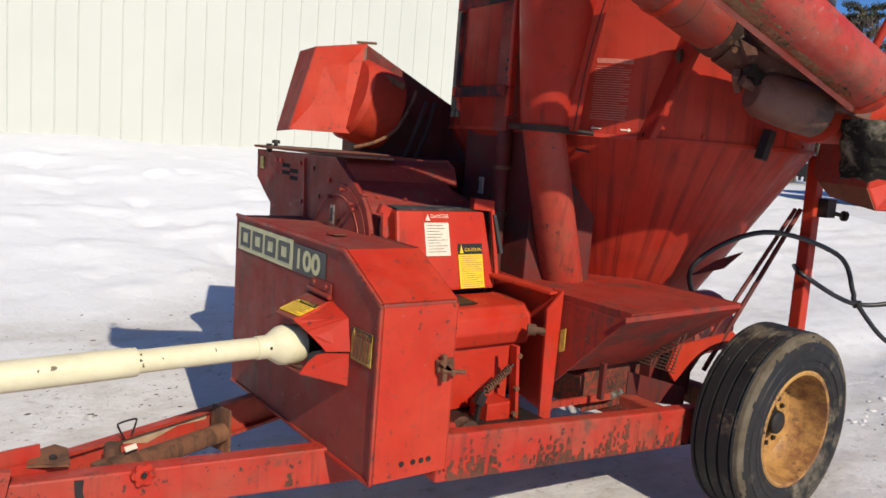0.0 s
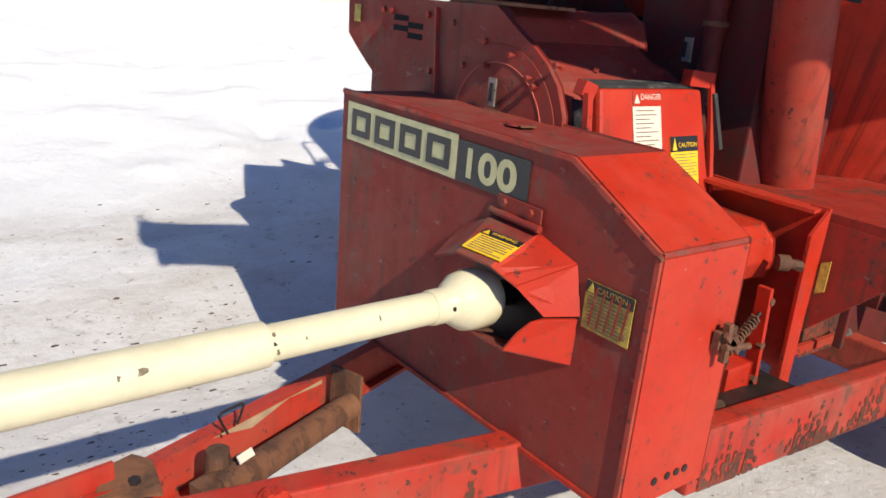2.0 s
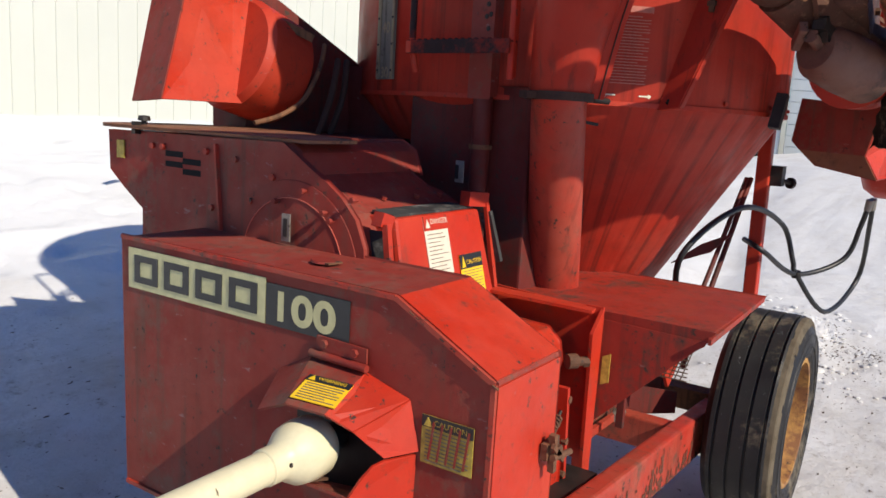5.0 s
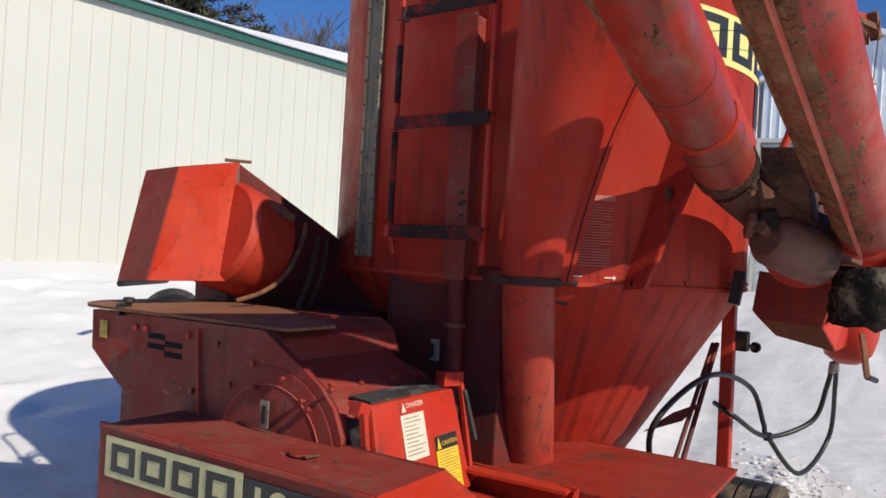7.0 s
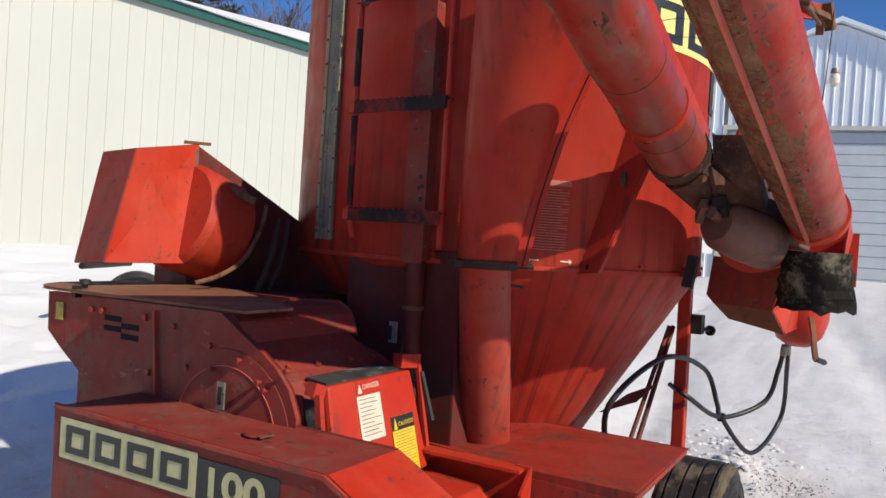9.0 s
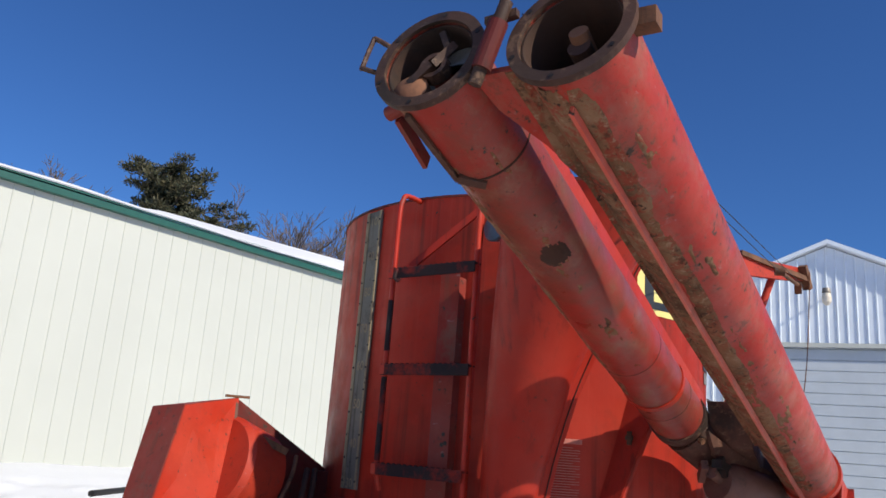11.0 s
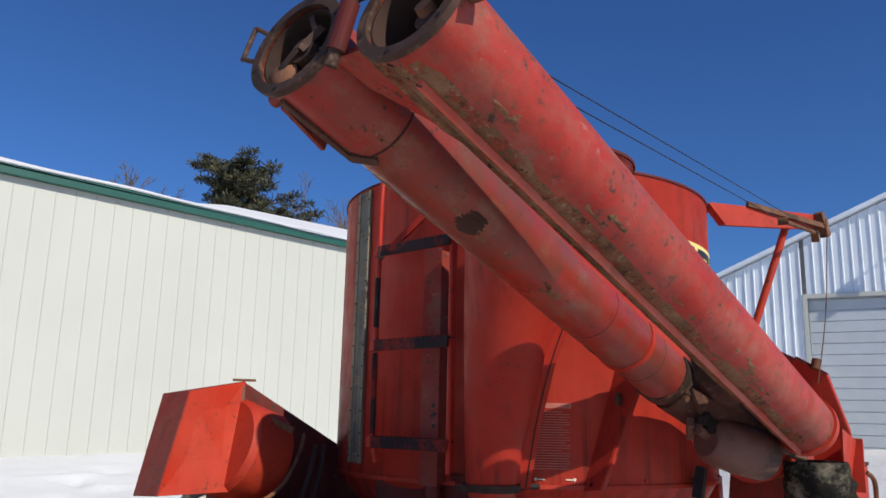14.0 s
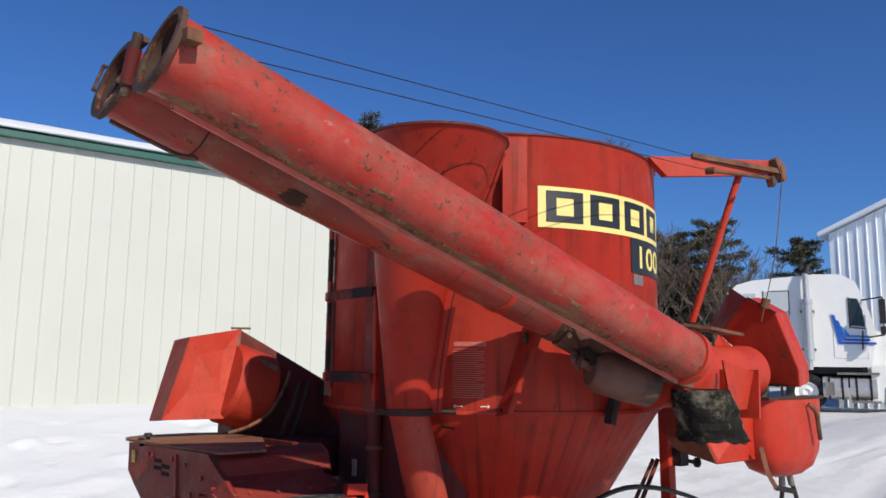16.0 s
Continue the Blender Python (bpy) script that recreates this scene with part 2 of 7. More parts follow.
BOOT = worn("torn_grey_rubber", (0.022, 0.021, 0.019), (0.045, 0.042, 0.036), dirt=(0.36, 0.32, 0.235), grime=0.51, chips=0.60, scuff=0.62, rough=0.9, streak=False, bump=1.0, big=6, soil=0.95, gloss=0.1)
VOID = plain("dark_hole", (0.006, 0.005, 0.005), 1.0)
RIM = worn("rusty_ochre_paint", (0.46, 0.25, 0.07), (0.33, 0.16, 0.055), dirt=(0.16, 0.06, 0.028), grime=0.48, spatter=(22, 0.5, (0.10, 0.05, 0.03), 0.7), chips=0.58, rough=0.6, streak=False)
OLDPRIMER = plain("old_primer", (0.34, 0.24, 0.15), 0.7, 0, 0.2, 20)
HOSE = plain("black_hose", (0.014, 0.014, 0.015), 0.45, 0, 0.3, 60)
MESHWIRE = plain("dull_mesh", (0.12, 0.07, 0.045), 0.7)


def snow_material():
    m, n, l, b = nodes_of("trodden_snow")
    tc = n.new("ShaderNodeTexCoord")
    xyz = n.new("ShaderNodeSeparateXYZ")
    l.new(tc.outputs["Object"], xyz.inputs[0])
    # driven yard near the machine, clean drifts up by the shed
    edge = n.new("ShaderNodeMath")
    edge.operation = "MULTIPLY_ADD"
    l.new(noise_node(n, l, 0.8, 5), edge.inputs[0])
    edge.inputs[1].default_value = 3.0
    l.new(xyz.outputs["Y"], edge.inputs[2])
    far = n.new("ShaderNodeMath")
    far.operation = "MULTIPLY_ADD"
    l.new(xyz.outputs["X"], far.inputs[0])
    far.inputs[1].default_value = -0.35
    l.new(edge.outputs[0], far.inputs[2])
    lane = n.new("ShaderNodeMapRange")  # the lane beyond the machine is cleaner
    for key, v in (("From Min", 2.8), ("From Max", 5.5), ("To Min", 1.0), ("To Max", 0.45)):
        lane.inputs[key].default_value = v
    l.new(xyz.outputs["X"], lane.inputs["Value"])
    driven = scaled(n, l, ramp(n, l, far.outputs[0], 4.9, 3.6), 1.0, lane.outputs["Result"])
    packed = ramp(n, l, noise_node(n, l, 0.9, 6, 0.6), 0.22, 0.50)
    c = mixed(n, l, scaled(n, l, packed, 1.0, driven), (0.71, 0.72, 0.735), (0.58, 0.565, 0.55))
    grit = ramp(n, l, noise_node(n, l, 3.4, 10, 0.8), 0.50, 0.70)
    c = mixed(n, l, scaled(n, l, grit, 0.55, driven), c, (0.36, 0.32, 0.27))
    tracks = ramp(n, l, noise_node(n, l, 1.5, 9, 0.72, (0.45, 1.5, 1)), 0.50, 0.66)
    c = mixed(n, l, scaled(n, l, tracks, 0.55, driven), c, (0.38, 0.335, 0.28))
    crumbs = ramp(n, l, noise_node(n, l, 11, 8, 0.78), 0.575, 0.66)
    c = mixed(n, l, scaled(n, l, crumbs, 0.6, driven), c, (0.25, 0.21, 0.165))
    specks = ramp(n, l, noise_node(n, l, 38, 5, 0.7), 0.635, 0.67)
    c = mixed(n, l, scaled(n, l, specks, 0.9, driven), c, (0.11, 0.08, 0.055))
    l.new(c, b.inputs["Base Color"])
    b.inputs["Roughness"].default_value = 0.75
    bumped(n, l, b, noise_node(n, l, 9, 9, 0.72), 0.55, 0.035)
    return m


SNOW = snow_material()
CLEAN_SNOW = plain("clean_snow", (0.70, 0.71, 0.73), 0.8, 0, 0.04, 3, 0.3)
SIDING = plain("cream_white_siding", (0.49, 0.50, 0.45), 0.45, 0, 0.03, 0.8)
GREENTRIM = plain("green_trim", (0.015, 0.085, 0.065), 0.4)
GALV = plain("pale_steel_siding", (0.72, 0.77, 0.82), 0.4, 0.1, 0.06, 1.5)
DOORGREY = plain("grey_door_paint", (0.47, 0.51, 0.54), 0.5, 0, 0.05, 2)
TRUCKWHITE = plain("white_truck_paint", (0.80, 0.80, 0.78), 0.3, 0, 0.03, 2)
TRUCKBLUE = plain("blue_stripe", (0.02, 0.10, 0.45), 0.35)
TRUCKSKY = plain("light_blue_stripe", (0.05, 0.25, 0.62), 0.35)
CHROME = plain("chrome", (0.55, 0.55, 0.54), 0.35, 0.6, 0.1)
DARKGLASS = plain("dark_window_glass", (0.02, 0.03, 0.03), 0.08)
BARK = plain("bark", (0.10, 0.075, 0.055), 0.9, 0, 0.4, 8, 0.5)
TWIG = plain("grey_twigs", (0.135, 0.10, 0.075), 0.9, 0, 0.35, 0.6)


def needle_material():
    m, n, l, b = nodes_of("pine_needles")
    g = n.new("ShaderNodeNewGeometry")
    c = mixed(n, l, g.outputs["Random Per Island"], (0.028, 0.040, 0.019), (0.095, 0.080, 0.038))
    l.new(c, b.inputs["Base Color"])
    b.inputs["Roughness"].default_value = 0.75
    return m


NEEDLES = needle_material()


# ---- geometry helpers ----
def part(name, bm, material, parent=None, label="", smooth=False, bevel=0.0):
    """Links a bmesh, drawn in plan units, as one mesh object under a thing or part."""
    if bevel:
        bmesh.ops.remove_doubles(bm, verts=bm.verts, dist=1e-5)
        es = [e for e in bm.edges if len(e.link_faces) == 2 and e.calc_face_angle(0) > 0.5]
        bmesh.ops.bevel(bm, geom=es, offset=bevel, segments=2, affect="EDGES", profile=0.6)
    bmesh.ops.recalc_face_normals(bm, faces=bm.faces)
    bmesh.ops.transform(bm, matrix=Matrix.Scale(UNIT, 4), verts=bm.verts)
    me = bpy.data.meshes.new(name)
    bm.to_mesh(me)
    bm.free()
    me.materials.append(material)
    if smooth:
        for p in me.polygons:
            p.use_smooth = True
        me.set_sharp_from_angle(angle=radians(38))
    ob = new(name, me)
    if parent is not None:
        ob.parent = parent
        ob.matrix_parent_inverse = parent.matrix_world.inverted() if parent.type != "EMPTY" else Matrix.Translation(-parent.location)
    if label:
        ob["label"] = label
    return ob


def thing(name, base, label, category, group="", kind=""):
    ob = new(name)
    ob.empty_display_size = 0.2
    ob.location = Vector(base) * UNIT
    return tagged(ob, label, category, group, kind)


def grow(bm, other):
    me = bpy.data.meshes.new("tmp")
    other.to_mesh(me)
    other.free()
    bm.from_mesh(me)
    bpy.data.meshes.remove(me)
    return bm


def joined(*bms):
    out = bms[0]
    for o in bms[1:]:
        grow(out, o)
    return out


def solid(points, faces):
    bm = bmesh.new()
    vs = [bm.verts.new(p) for p in points]
    for f in faces:
        bm.faces.new([vs[i] for i in f])
    return bm


def prism(poly, axis, a, b):
    """A polygon in the two other axes (in order), run along axis from a to b."""
    def at(p, v):
        q = list(p)
        q.insert("xyz".index(axis), v)
        return q
    k = len(poly)
    return solid([at(p, a) for p in poly] + [at(p, b) for p in poly],
                 [list(range(k)), list(range(2 * k - 1, k - 1, -1))] + [(i, (i + 1) % k, k + (i + 1) % k, k + i) for i in range(k)])


def block(x0, x1, y0, y1, z0, z1):
    return prism([(y0, z0), (y1, z0), (y1, z1), (y0, z1)], "x", x0, x1)


def sheet(quad, thick):
    """A flat polygon in space with a thickness."""
    q = [Vector(p) for p in quad]
    nrm = (q[1] - q[0]).cross(q[2] - q[0]).normalized() * thick * 0.5
    k = len(q)
    return solid([p + nrm for p in q] + [p - nrm for p in q],
                 [list(range(k)), list(range(2 * k - 1, k - 1, -1))] + [(i, (i + 1) % k, k + (i + 1) % k, k + i) for i in range(k)])


def frame_of(d, up=(0, 0, 1)):
    d = Vector(d).normalized()
    u = Vector(up)
    if abs(d.dot(u)) > 0.98:
        u = Vector((1, 0, 0))
    s = d.cross(u).normalized()
    return s, s.cross(d).normalized()


def bar(p0, p1, w, h, up=(0, 0, 1)):
    """A square bar: w across, h along up."""
    p0, p1 = Vector(p0), Vector(p1)
    s, u = frame_of(p1 - p0, up)
    s, u = s * w / 2, u * h / 2
    pts = [p + a * s + c * u for p in (p0, p1) for a, c in ((-1, -1), (1, -1), (1, 1), (-1, 1))]
    return solid(pts, [(0, 1, 2, 3), (7, 6, 5, 4), (0, 4, 5, 1), (1, 5, 6, 2), (2, 6, 7, 3), (3, 7, 4, 0)])


def lathe(p0, direction, profile, seg=32, closed=False, up=(0, 0, 1)):
    """Rings of (distance along, radius) about an axis; ends are capped where the radius is 0, or the ring is closed on itself."""
    d = Vector(direction).normalized()
    s, u = frame_of(d, up)
    bm = bmesh.new()
    rings = []
    for a, r in profile:
        c = Vector(p0) + d * a
        if r <= 1e-6:
            rings.append([bm.verts.new(c)])
        else:
            rings.append([bm.verts.new(c + r * (math.cos(2 * math.pi * i / seg) * s + math.sin(2 * math.pi * i / seg) * u)) for i in range(seg)])
    pairs = list(zip(rings, rings[1:])) + ([(rings[-1], rings[0])] if closed else [])
    for a, b in pairs:
        for i in range(seg):
            j = (i + 1) % seg
            if len(a) == 1 and len(b) > 1:
                bm.faces.new((a[0], b[i], b[j]))
            elif len(b) == 1 and len(a) > 1:
                bm.faces.new((a[i], a[j], b[0]))
            elif len(a) > 1:
                bm.faces.new((a[i], a[j], b[j], b[i]))
    return bm


def rod(p0, p1, r, r2=None, seg=16):
    d = (Vector(p1) - Vector(p0))
    r2 = r if r2 is None else r2
    n = d.length
    return lathe(p0, d, [(0, 0), (0, r), (n, r2), (n, 0)], seg)


def pipe(p0, p1, r, wall, r2=None, seg=32):
    """An open tube with a wall."""
    d = Vector(p1) - Vector(p0)
    r2 = r if r2 is None else r2
    return lathe(p0, d, [(0, r), (d.length, r2), (d.length, r2 - wall), (0, r - wall)], seg, closed=True)


def hoop(c, direction, r, thick, width, seg=32):
    """A flat collar about an axis."""
    return lathe(c, direction, [(-width / 2, r), (-width / 2, r + thick), (width / 2, r + thick), (width / 2, r)], seg, closed=True)


def sweep(points, r, seg=10, steps=8):
    """A round bar or hose along a smooth line through the points."""
    p = [Vector(q) for q in points]
    line = []
    for i in range(len(p) - 1):
        a, b, c, d = p[max(i - 1, 0)], p[i], p[i + 1], p[min(i + 2, len(p) - 1)]
        for k in range(steps):
            t = k / steps
            line.append(0.5 * ((2 * b) + (c - a) * t + (2 * a - 5 * b + 4 * c - d) * t * t + (3 * b - a - 3 * c + d) * t ** 3))
    line.append(p[-1])
    bm = bmesh.new()
    rings = []
    s = None
    for i, q in enumerate(line):
        d = (line[min(i + 1, len(line) - 1)] - line[max(i - 1, 0)]).normalized()
        if s is None:
            s, _ = frame_of(d)
        s = (s - d * s.dot(d)).normalized()
        u = d.cross(s)
        rings.append([bm.verts.new(q + r * (math.cos(2 * math.pi * k / seg) * s + math.sin(2 * math.pi * k / seg) * u)) for k in range(seg)])
    for a, b in zip(rings, rings[1:]):
        for k in range(seg):
            bm.faces.new((a[k], a[(k + 1) % seg], b[(k + 1) % seg], b[k]))
    bm.faces.new(rings[0][::-1])
    bm.faces.new(rings[-1])
    return bm


def bolt(p, direction, r=0.008, h=0.007):
    d = Vector(direction).normalized()
    return lathe(p, d, [(-0.002, 0), (-0.002, r), (h, r), (h, 0)], 6)


def text_bm(words, height, origin, right, up, depth=0.0008, align="LEFT", wide=1.0):
    """Raised letters in the built-in font."""
    cu = bpy.data.curves.new("letters", "FONT")
    cu.body, cu.size, cu.align_x = words, 1.0, align
    cu.extrude = 0.0
    cu.resolution_u = 5
    ob = new("letters", cu)
    dg = bpy.context.evaluated_depsgraph_get()
    me = bpy.data.meshes.new_from_object(ob.evaluated_get(dg))
    bpy.data.objects.remove(ob)
    bm = bmesh.new()
    bm.from_mesh(me)
    bpy.data.meshes.remove(me)
    r, u = Vector(right).normalized(), Vector(up).normalized()
    nrm = r.cross(u)
    k = height / 0.70
    for v in bm.verts:
        v.co = Vector(origin) + r * v.co.x * k * wide + u * v.co.y * k + nrm * depth
    return bm


def bold(bm, out=0.0022):
    """Thickens flat letters by pushing their outline outwards in their own plane."""
    bm.normal_update()
    move = {}
    for v in bm.verts:
        es = [e for e in v.link_edges if e.is_boundary]
        if len(es) == 2 and v.link_faces:
            nrm = v.link_faces[0].normal
            d = Vector()
            for e in es:
                f = e.link_faces[0]
                t = (e.verts[1].co - e.verts[0].co).normalized()
                o = t.cross(nrm)
                if o.dot(f.calc_center_median() - e.verts[0].co) > 0:
                    o = -o
                d += o
            move[v] = d.normalized() * out if d.length > 1e-6 else Vector()
    for v, d in move.items():
        v.co += d
    return bm


class Plane:
    """A flat place to lay labels on: an origin, and unit directions to the right and up."""
    def __init__(self, origin, right, up):
        self.o, self.r, self.u = Vector(origin), Vector(right).normalized(), Vector(up).normalized()
        self.u = (self.u - self.r * self.u.dot(self.r)).normalized()
        self.n = self.r.cross(self.u)

    def at(self, a, b, lift=0.0):
        return self.o + self.r * a + self.u * b + self.n * lift

    def patch(self, a0, a1, b0, b1, lift=0.002, thick=0.0016):
        return sheet([self.at(a0, b0, lift), self.at(a1, b0, lift), self.at(a1, b1, lift), self.at(a0, b1, lift)], thick)

    def words(self, text, height, a, b, lift=0.0034, wide=1.0):
        return text_bm(text, height, self.at(a, b, lift), self.r, self.u, 0.0, "LEFT", wide)


# ---- large structure: ground and buildings ----
WALL_N = Vector((math.cos(radians(83)), math.sin(radians(83)), 0))
WALL_T = Vector((WALL_N.y, -WALL_N.x, 0))
WALL_D = 8.0


def smooth(v):
    v = min(1.0, max(0.0, v))
    return v * v * (3 - 2 * v)


def ground_height(x, y):
    s = WALL_N.x * x + WALL_N.y * y
    bank = 0.10 * smooth((s - 1.2) / 0.9) + 0.87 * smooth((s - 1.6) / 6.4)
    lane = 0.85 * smooth((x - 3.0) / 18.0)
    lane *= 1 - 0.45 * smooth((y - 2.5) / 3.0)
    bank *= 1 - smooth((x - 9.5) / 6.0)
    z = max(bank, lane)
    d = math.hypot(x - 0.6, y - 0.3)
    rough = 0.35 + 0.65 * smooth((d - 1.0) / 4)
    if d < 60:
        z += rough * (0.035 * noise.noise((x * 0.9, y * 0.9, 1.3)) + 0.016 * noise.noise((x * 2.7, y * 2.7, 4.0)))
        z += (0.011 - 0.006 * smooth((s - 1.5) / 1.5)) * noise.noise((x * 8, y * 8, 7.0)) * (1.0 if d < 12 else 0.5)
        # soft drifts and old prints on the bank
        if -3 < x < 12 and 1.5 < y < 8:
            k = smooth((s - 2.2) / 1.2) * smooth((7.6 - s) / 1.5)
            z += k * (0.035 * max(0.0, noise.noise((x * 1.2 + 5, y * 2.2, 2.0)) - 0.02) + 0.07 * max(0.0, noise.noise((x * 2.2, y * 4.2, 9.0)) - 0.22) - 0.10 * max(0.0, noise.noise((x * 3.4 + 9, y * 4.0, 5.0)) - 0.32))
        # a ridge of thrown-up snow behind the wheel
        z += 0.075 * math.exp(-((x - 3.95) / 0.75) ** 2 - ((y - 0.08 - 0.15 * (x - 3.9)) / 0.20) ** 2) * (0.7 + noise.noise((x * 9, y * 9, 3.0)))
        # wheel ruts along the lane
        for off in (-1.6, 0.4):
            z -= 0.05 * smooth((x - 2) / 3) * math.exp(-((y - off - 0.15 * x + 0.2) / 0.22) ** 2)
    return z - 0.012


def build_ground():
    bm = bmesh.new()

    def lines(lo, hi, near_lo, near_hi, fine):
        v = [near_lo + fine * i for i in range(int((near_hi - near_lo) / fine) + 1)]
        step = fine
        a = v[-1]
        while a < hi:
            step *= 1.16
            a += step
            v.append(a)
        step, a = fine, v[0]
        while a > lo:
            step *= 1.16
            a -= step
            v.insert(0, a)
        return v
    xs = lines(-900, 900, -3.0, 6.0, 0.05)
    ys = lines(-900, 900, -2.0, 6.5, 0.05)
    grid = [[(x, y, ground_height(x, y)) for x in xs] for y in ys]
    nx = len(xs)
    me = bpy.data.meshes.new("ground")
    vs = [tuple(c * UNIT for c in p) for row in grid for p in row]
    fs = [(j * nx + i, j * nx + i + 1, (j + 1) * nx + i + 1, (j + 1) * nx + i) for j in range(len(ys) - 1) for i in range(nx - 1)]
    me.from_pydata(vs, [], fs)
    me.materials.append(SNOW)
    for p in me.polygons:
        p.use_smooth = True
    bm.free()
    return tagged(new("ground", me), "trodden grey-white snow with wheel tracks and dirt specks", "snow", kind="structure")


build_ground()


def ribbed(length, z0, z1, pitch, depth, top=None, rib=0.085):
    """Ribbed steel siding in local x (along), y (out) and z; top(x) gives the upper edge."""
    bm = bmesh.new()
    xs = []
    n = int(length / pitch)
    for i in range(n):
        a = i * pitch
        xs += [(a, 0), (a + pitch * (1 - 2.6 * rib), 0), (a + pitch * (1 - 1.8 * rib), depth), (a + pitch * (1 - 0.8 * rib), depth)]
    xs.append((n * pitch, 0))
    low = [bm.verts.new((x, -y, z0)) for x, y in xs]
    high = [bm.verts.new((x, -y, top(x) if top else z1)) for x, y in xs]
    for i in range(len(xs) - 1):
        bm.faces.new((low[i], low[i + 1], high[i + 1], high[i]))
    return bm


def placed(bm, origin, along, out):
    """Moves a bmesh drawn in local x along, -y out, z up."""
    a, o = Vector(along).normalized(), Vector(out).normalized()
    m = Matrix(((a.x, -o.x, 0, origin[0]), (a.y, -o.y, 0, origin[1]), (0, 0, 1, origin[2]), (0, 0, 0, 1)))
    bmesh.ops.transform(bm, matrix=m, verts=bm.verts)
    return bm


def local_block(x0, x1, y0, y1, z0, z1, origin, along, out):
    return placed(block(x0, x1, -y1, -y0, z0, z1), origin, along, out)


def build_shed():
    """Long white machine shed behind the mixer; its eave side faces the yard."""
    end = WALL_N * WALL_D + WALL_T * ((9.12 - WALL_N.x * WALL_D) / WALL_T.x)
    start = end - WALL_T * 36
    shed = thing("machine_shed", (start.x, start.y, 0), "long white ribbed-steel farm shed with green trim and snowy roof", "building")
    out = -WALL_N
    L, EAVE = 36.0, 3.96
    part("wall", joined(placed(ribbed(L, -0.3, EAVE, 0.227, 0.008, None, 0.03), start, WALL_T, out)), SIDING, shed, "cream-white ribbed steel siding")
    part("wall", local_block(0, L, -12.0, -0.06, -0.3, EAVE - 0.05, start, WALL_T, out), SIDING, shed)
    part("corner_trim", local_block(L - 0.03, L + 0.03, -0.1, 0.03, -0.3, EAVE, start, WALL_T, out), SIDING, shed)
    part("fascia", local_block(-0.1, L + 0.1, 0.01, 0.10, EAVE - 0.03, EAVE + 0.055, start, WALL_T, out), GREENTRIM, shed, "green eave fascia", bevel=0.008)
    slope = [(-0.12, EAVE + 0.09), (6.0, EAVE + 0.09 + 6.12 * 0.28), (12.2, EAVE + 0.09), (12.2, EAVE + 0.06), (6.0, EAVE + 0.06 + 6.12 * 0.28), (-0.12, EAVE + 0.06)]
    bm = prism([(-p[0], p[1]) for p in slope], "x", -0.3, L + 0.28)
    for v in bm.verts:
        v.co.y = -v.co.y
    part("roof", placed(bm, start, WALL_T, out), GREENTRIM, shed)
    snow = bmesh.new()
    cols = 180
    rows = [(-0.13, 0.075), (-0.145, 0.09), (-0.08, 0.11), (0.6, 0.13), (3.0, 0.13), (6.0, 0.13)]
    vs = []
    for i in range(cols + 1):
        x = -0.3 + (L + 0.55) * i / cols
        vs.append([snow.verts.new((x, d, EAVE + (d + 0.12) * 0.28 + h * (1 + 0.25 * noise.noise((x * 0.7, d, 0)) + 1.2 * smooth((x - L + 1.6) / 1.6) * smooth((d + 0.2) / 0.6)))) for d, h in rows])
    for i in range(cols):
        for j in range(len(rows) - 1):
            snow.faces.new((vs[i][j], vs[i + 1][j], vs[i + 1][j + 1], vs[i][j + 1]))
    part("roof_snow", placed(snow, start, WALL_T, out), CLEAN_SNOW, shed, "smooth layer of snow along the eave", smooth=True)


build_shed()


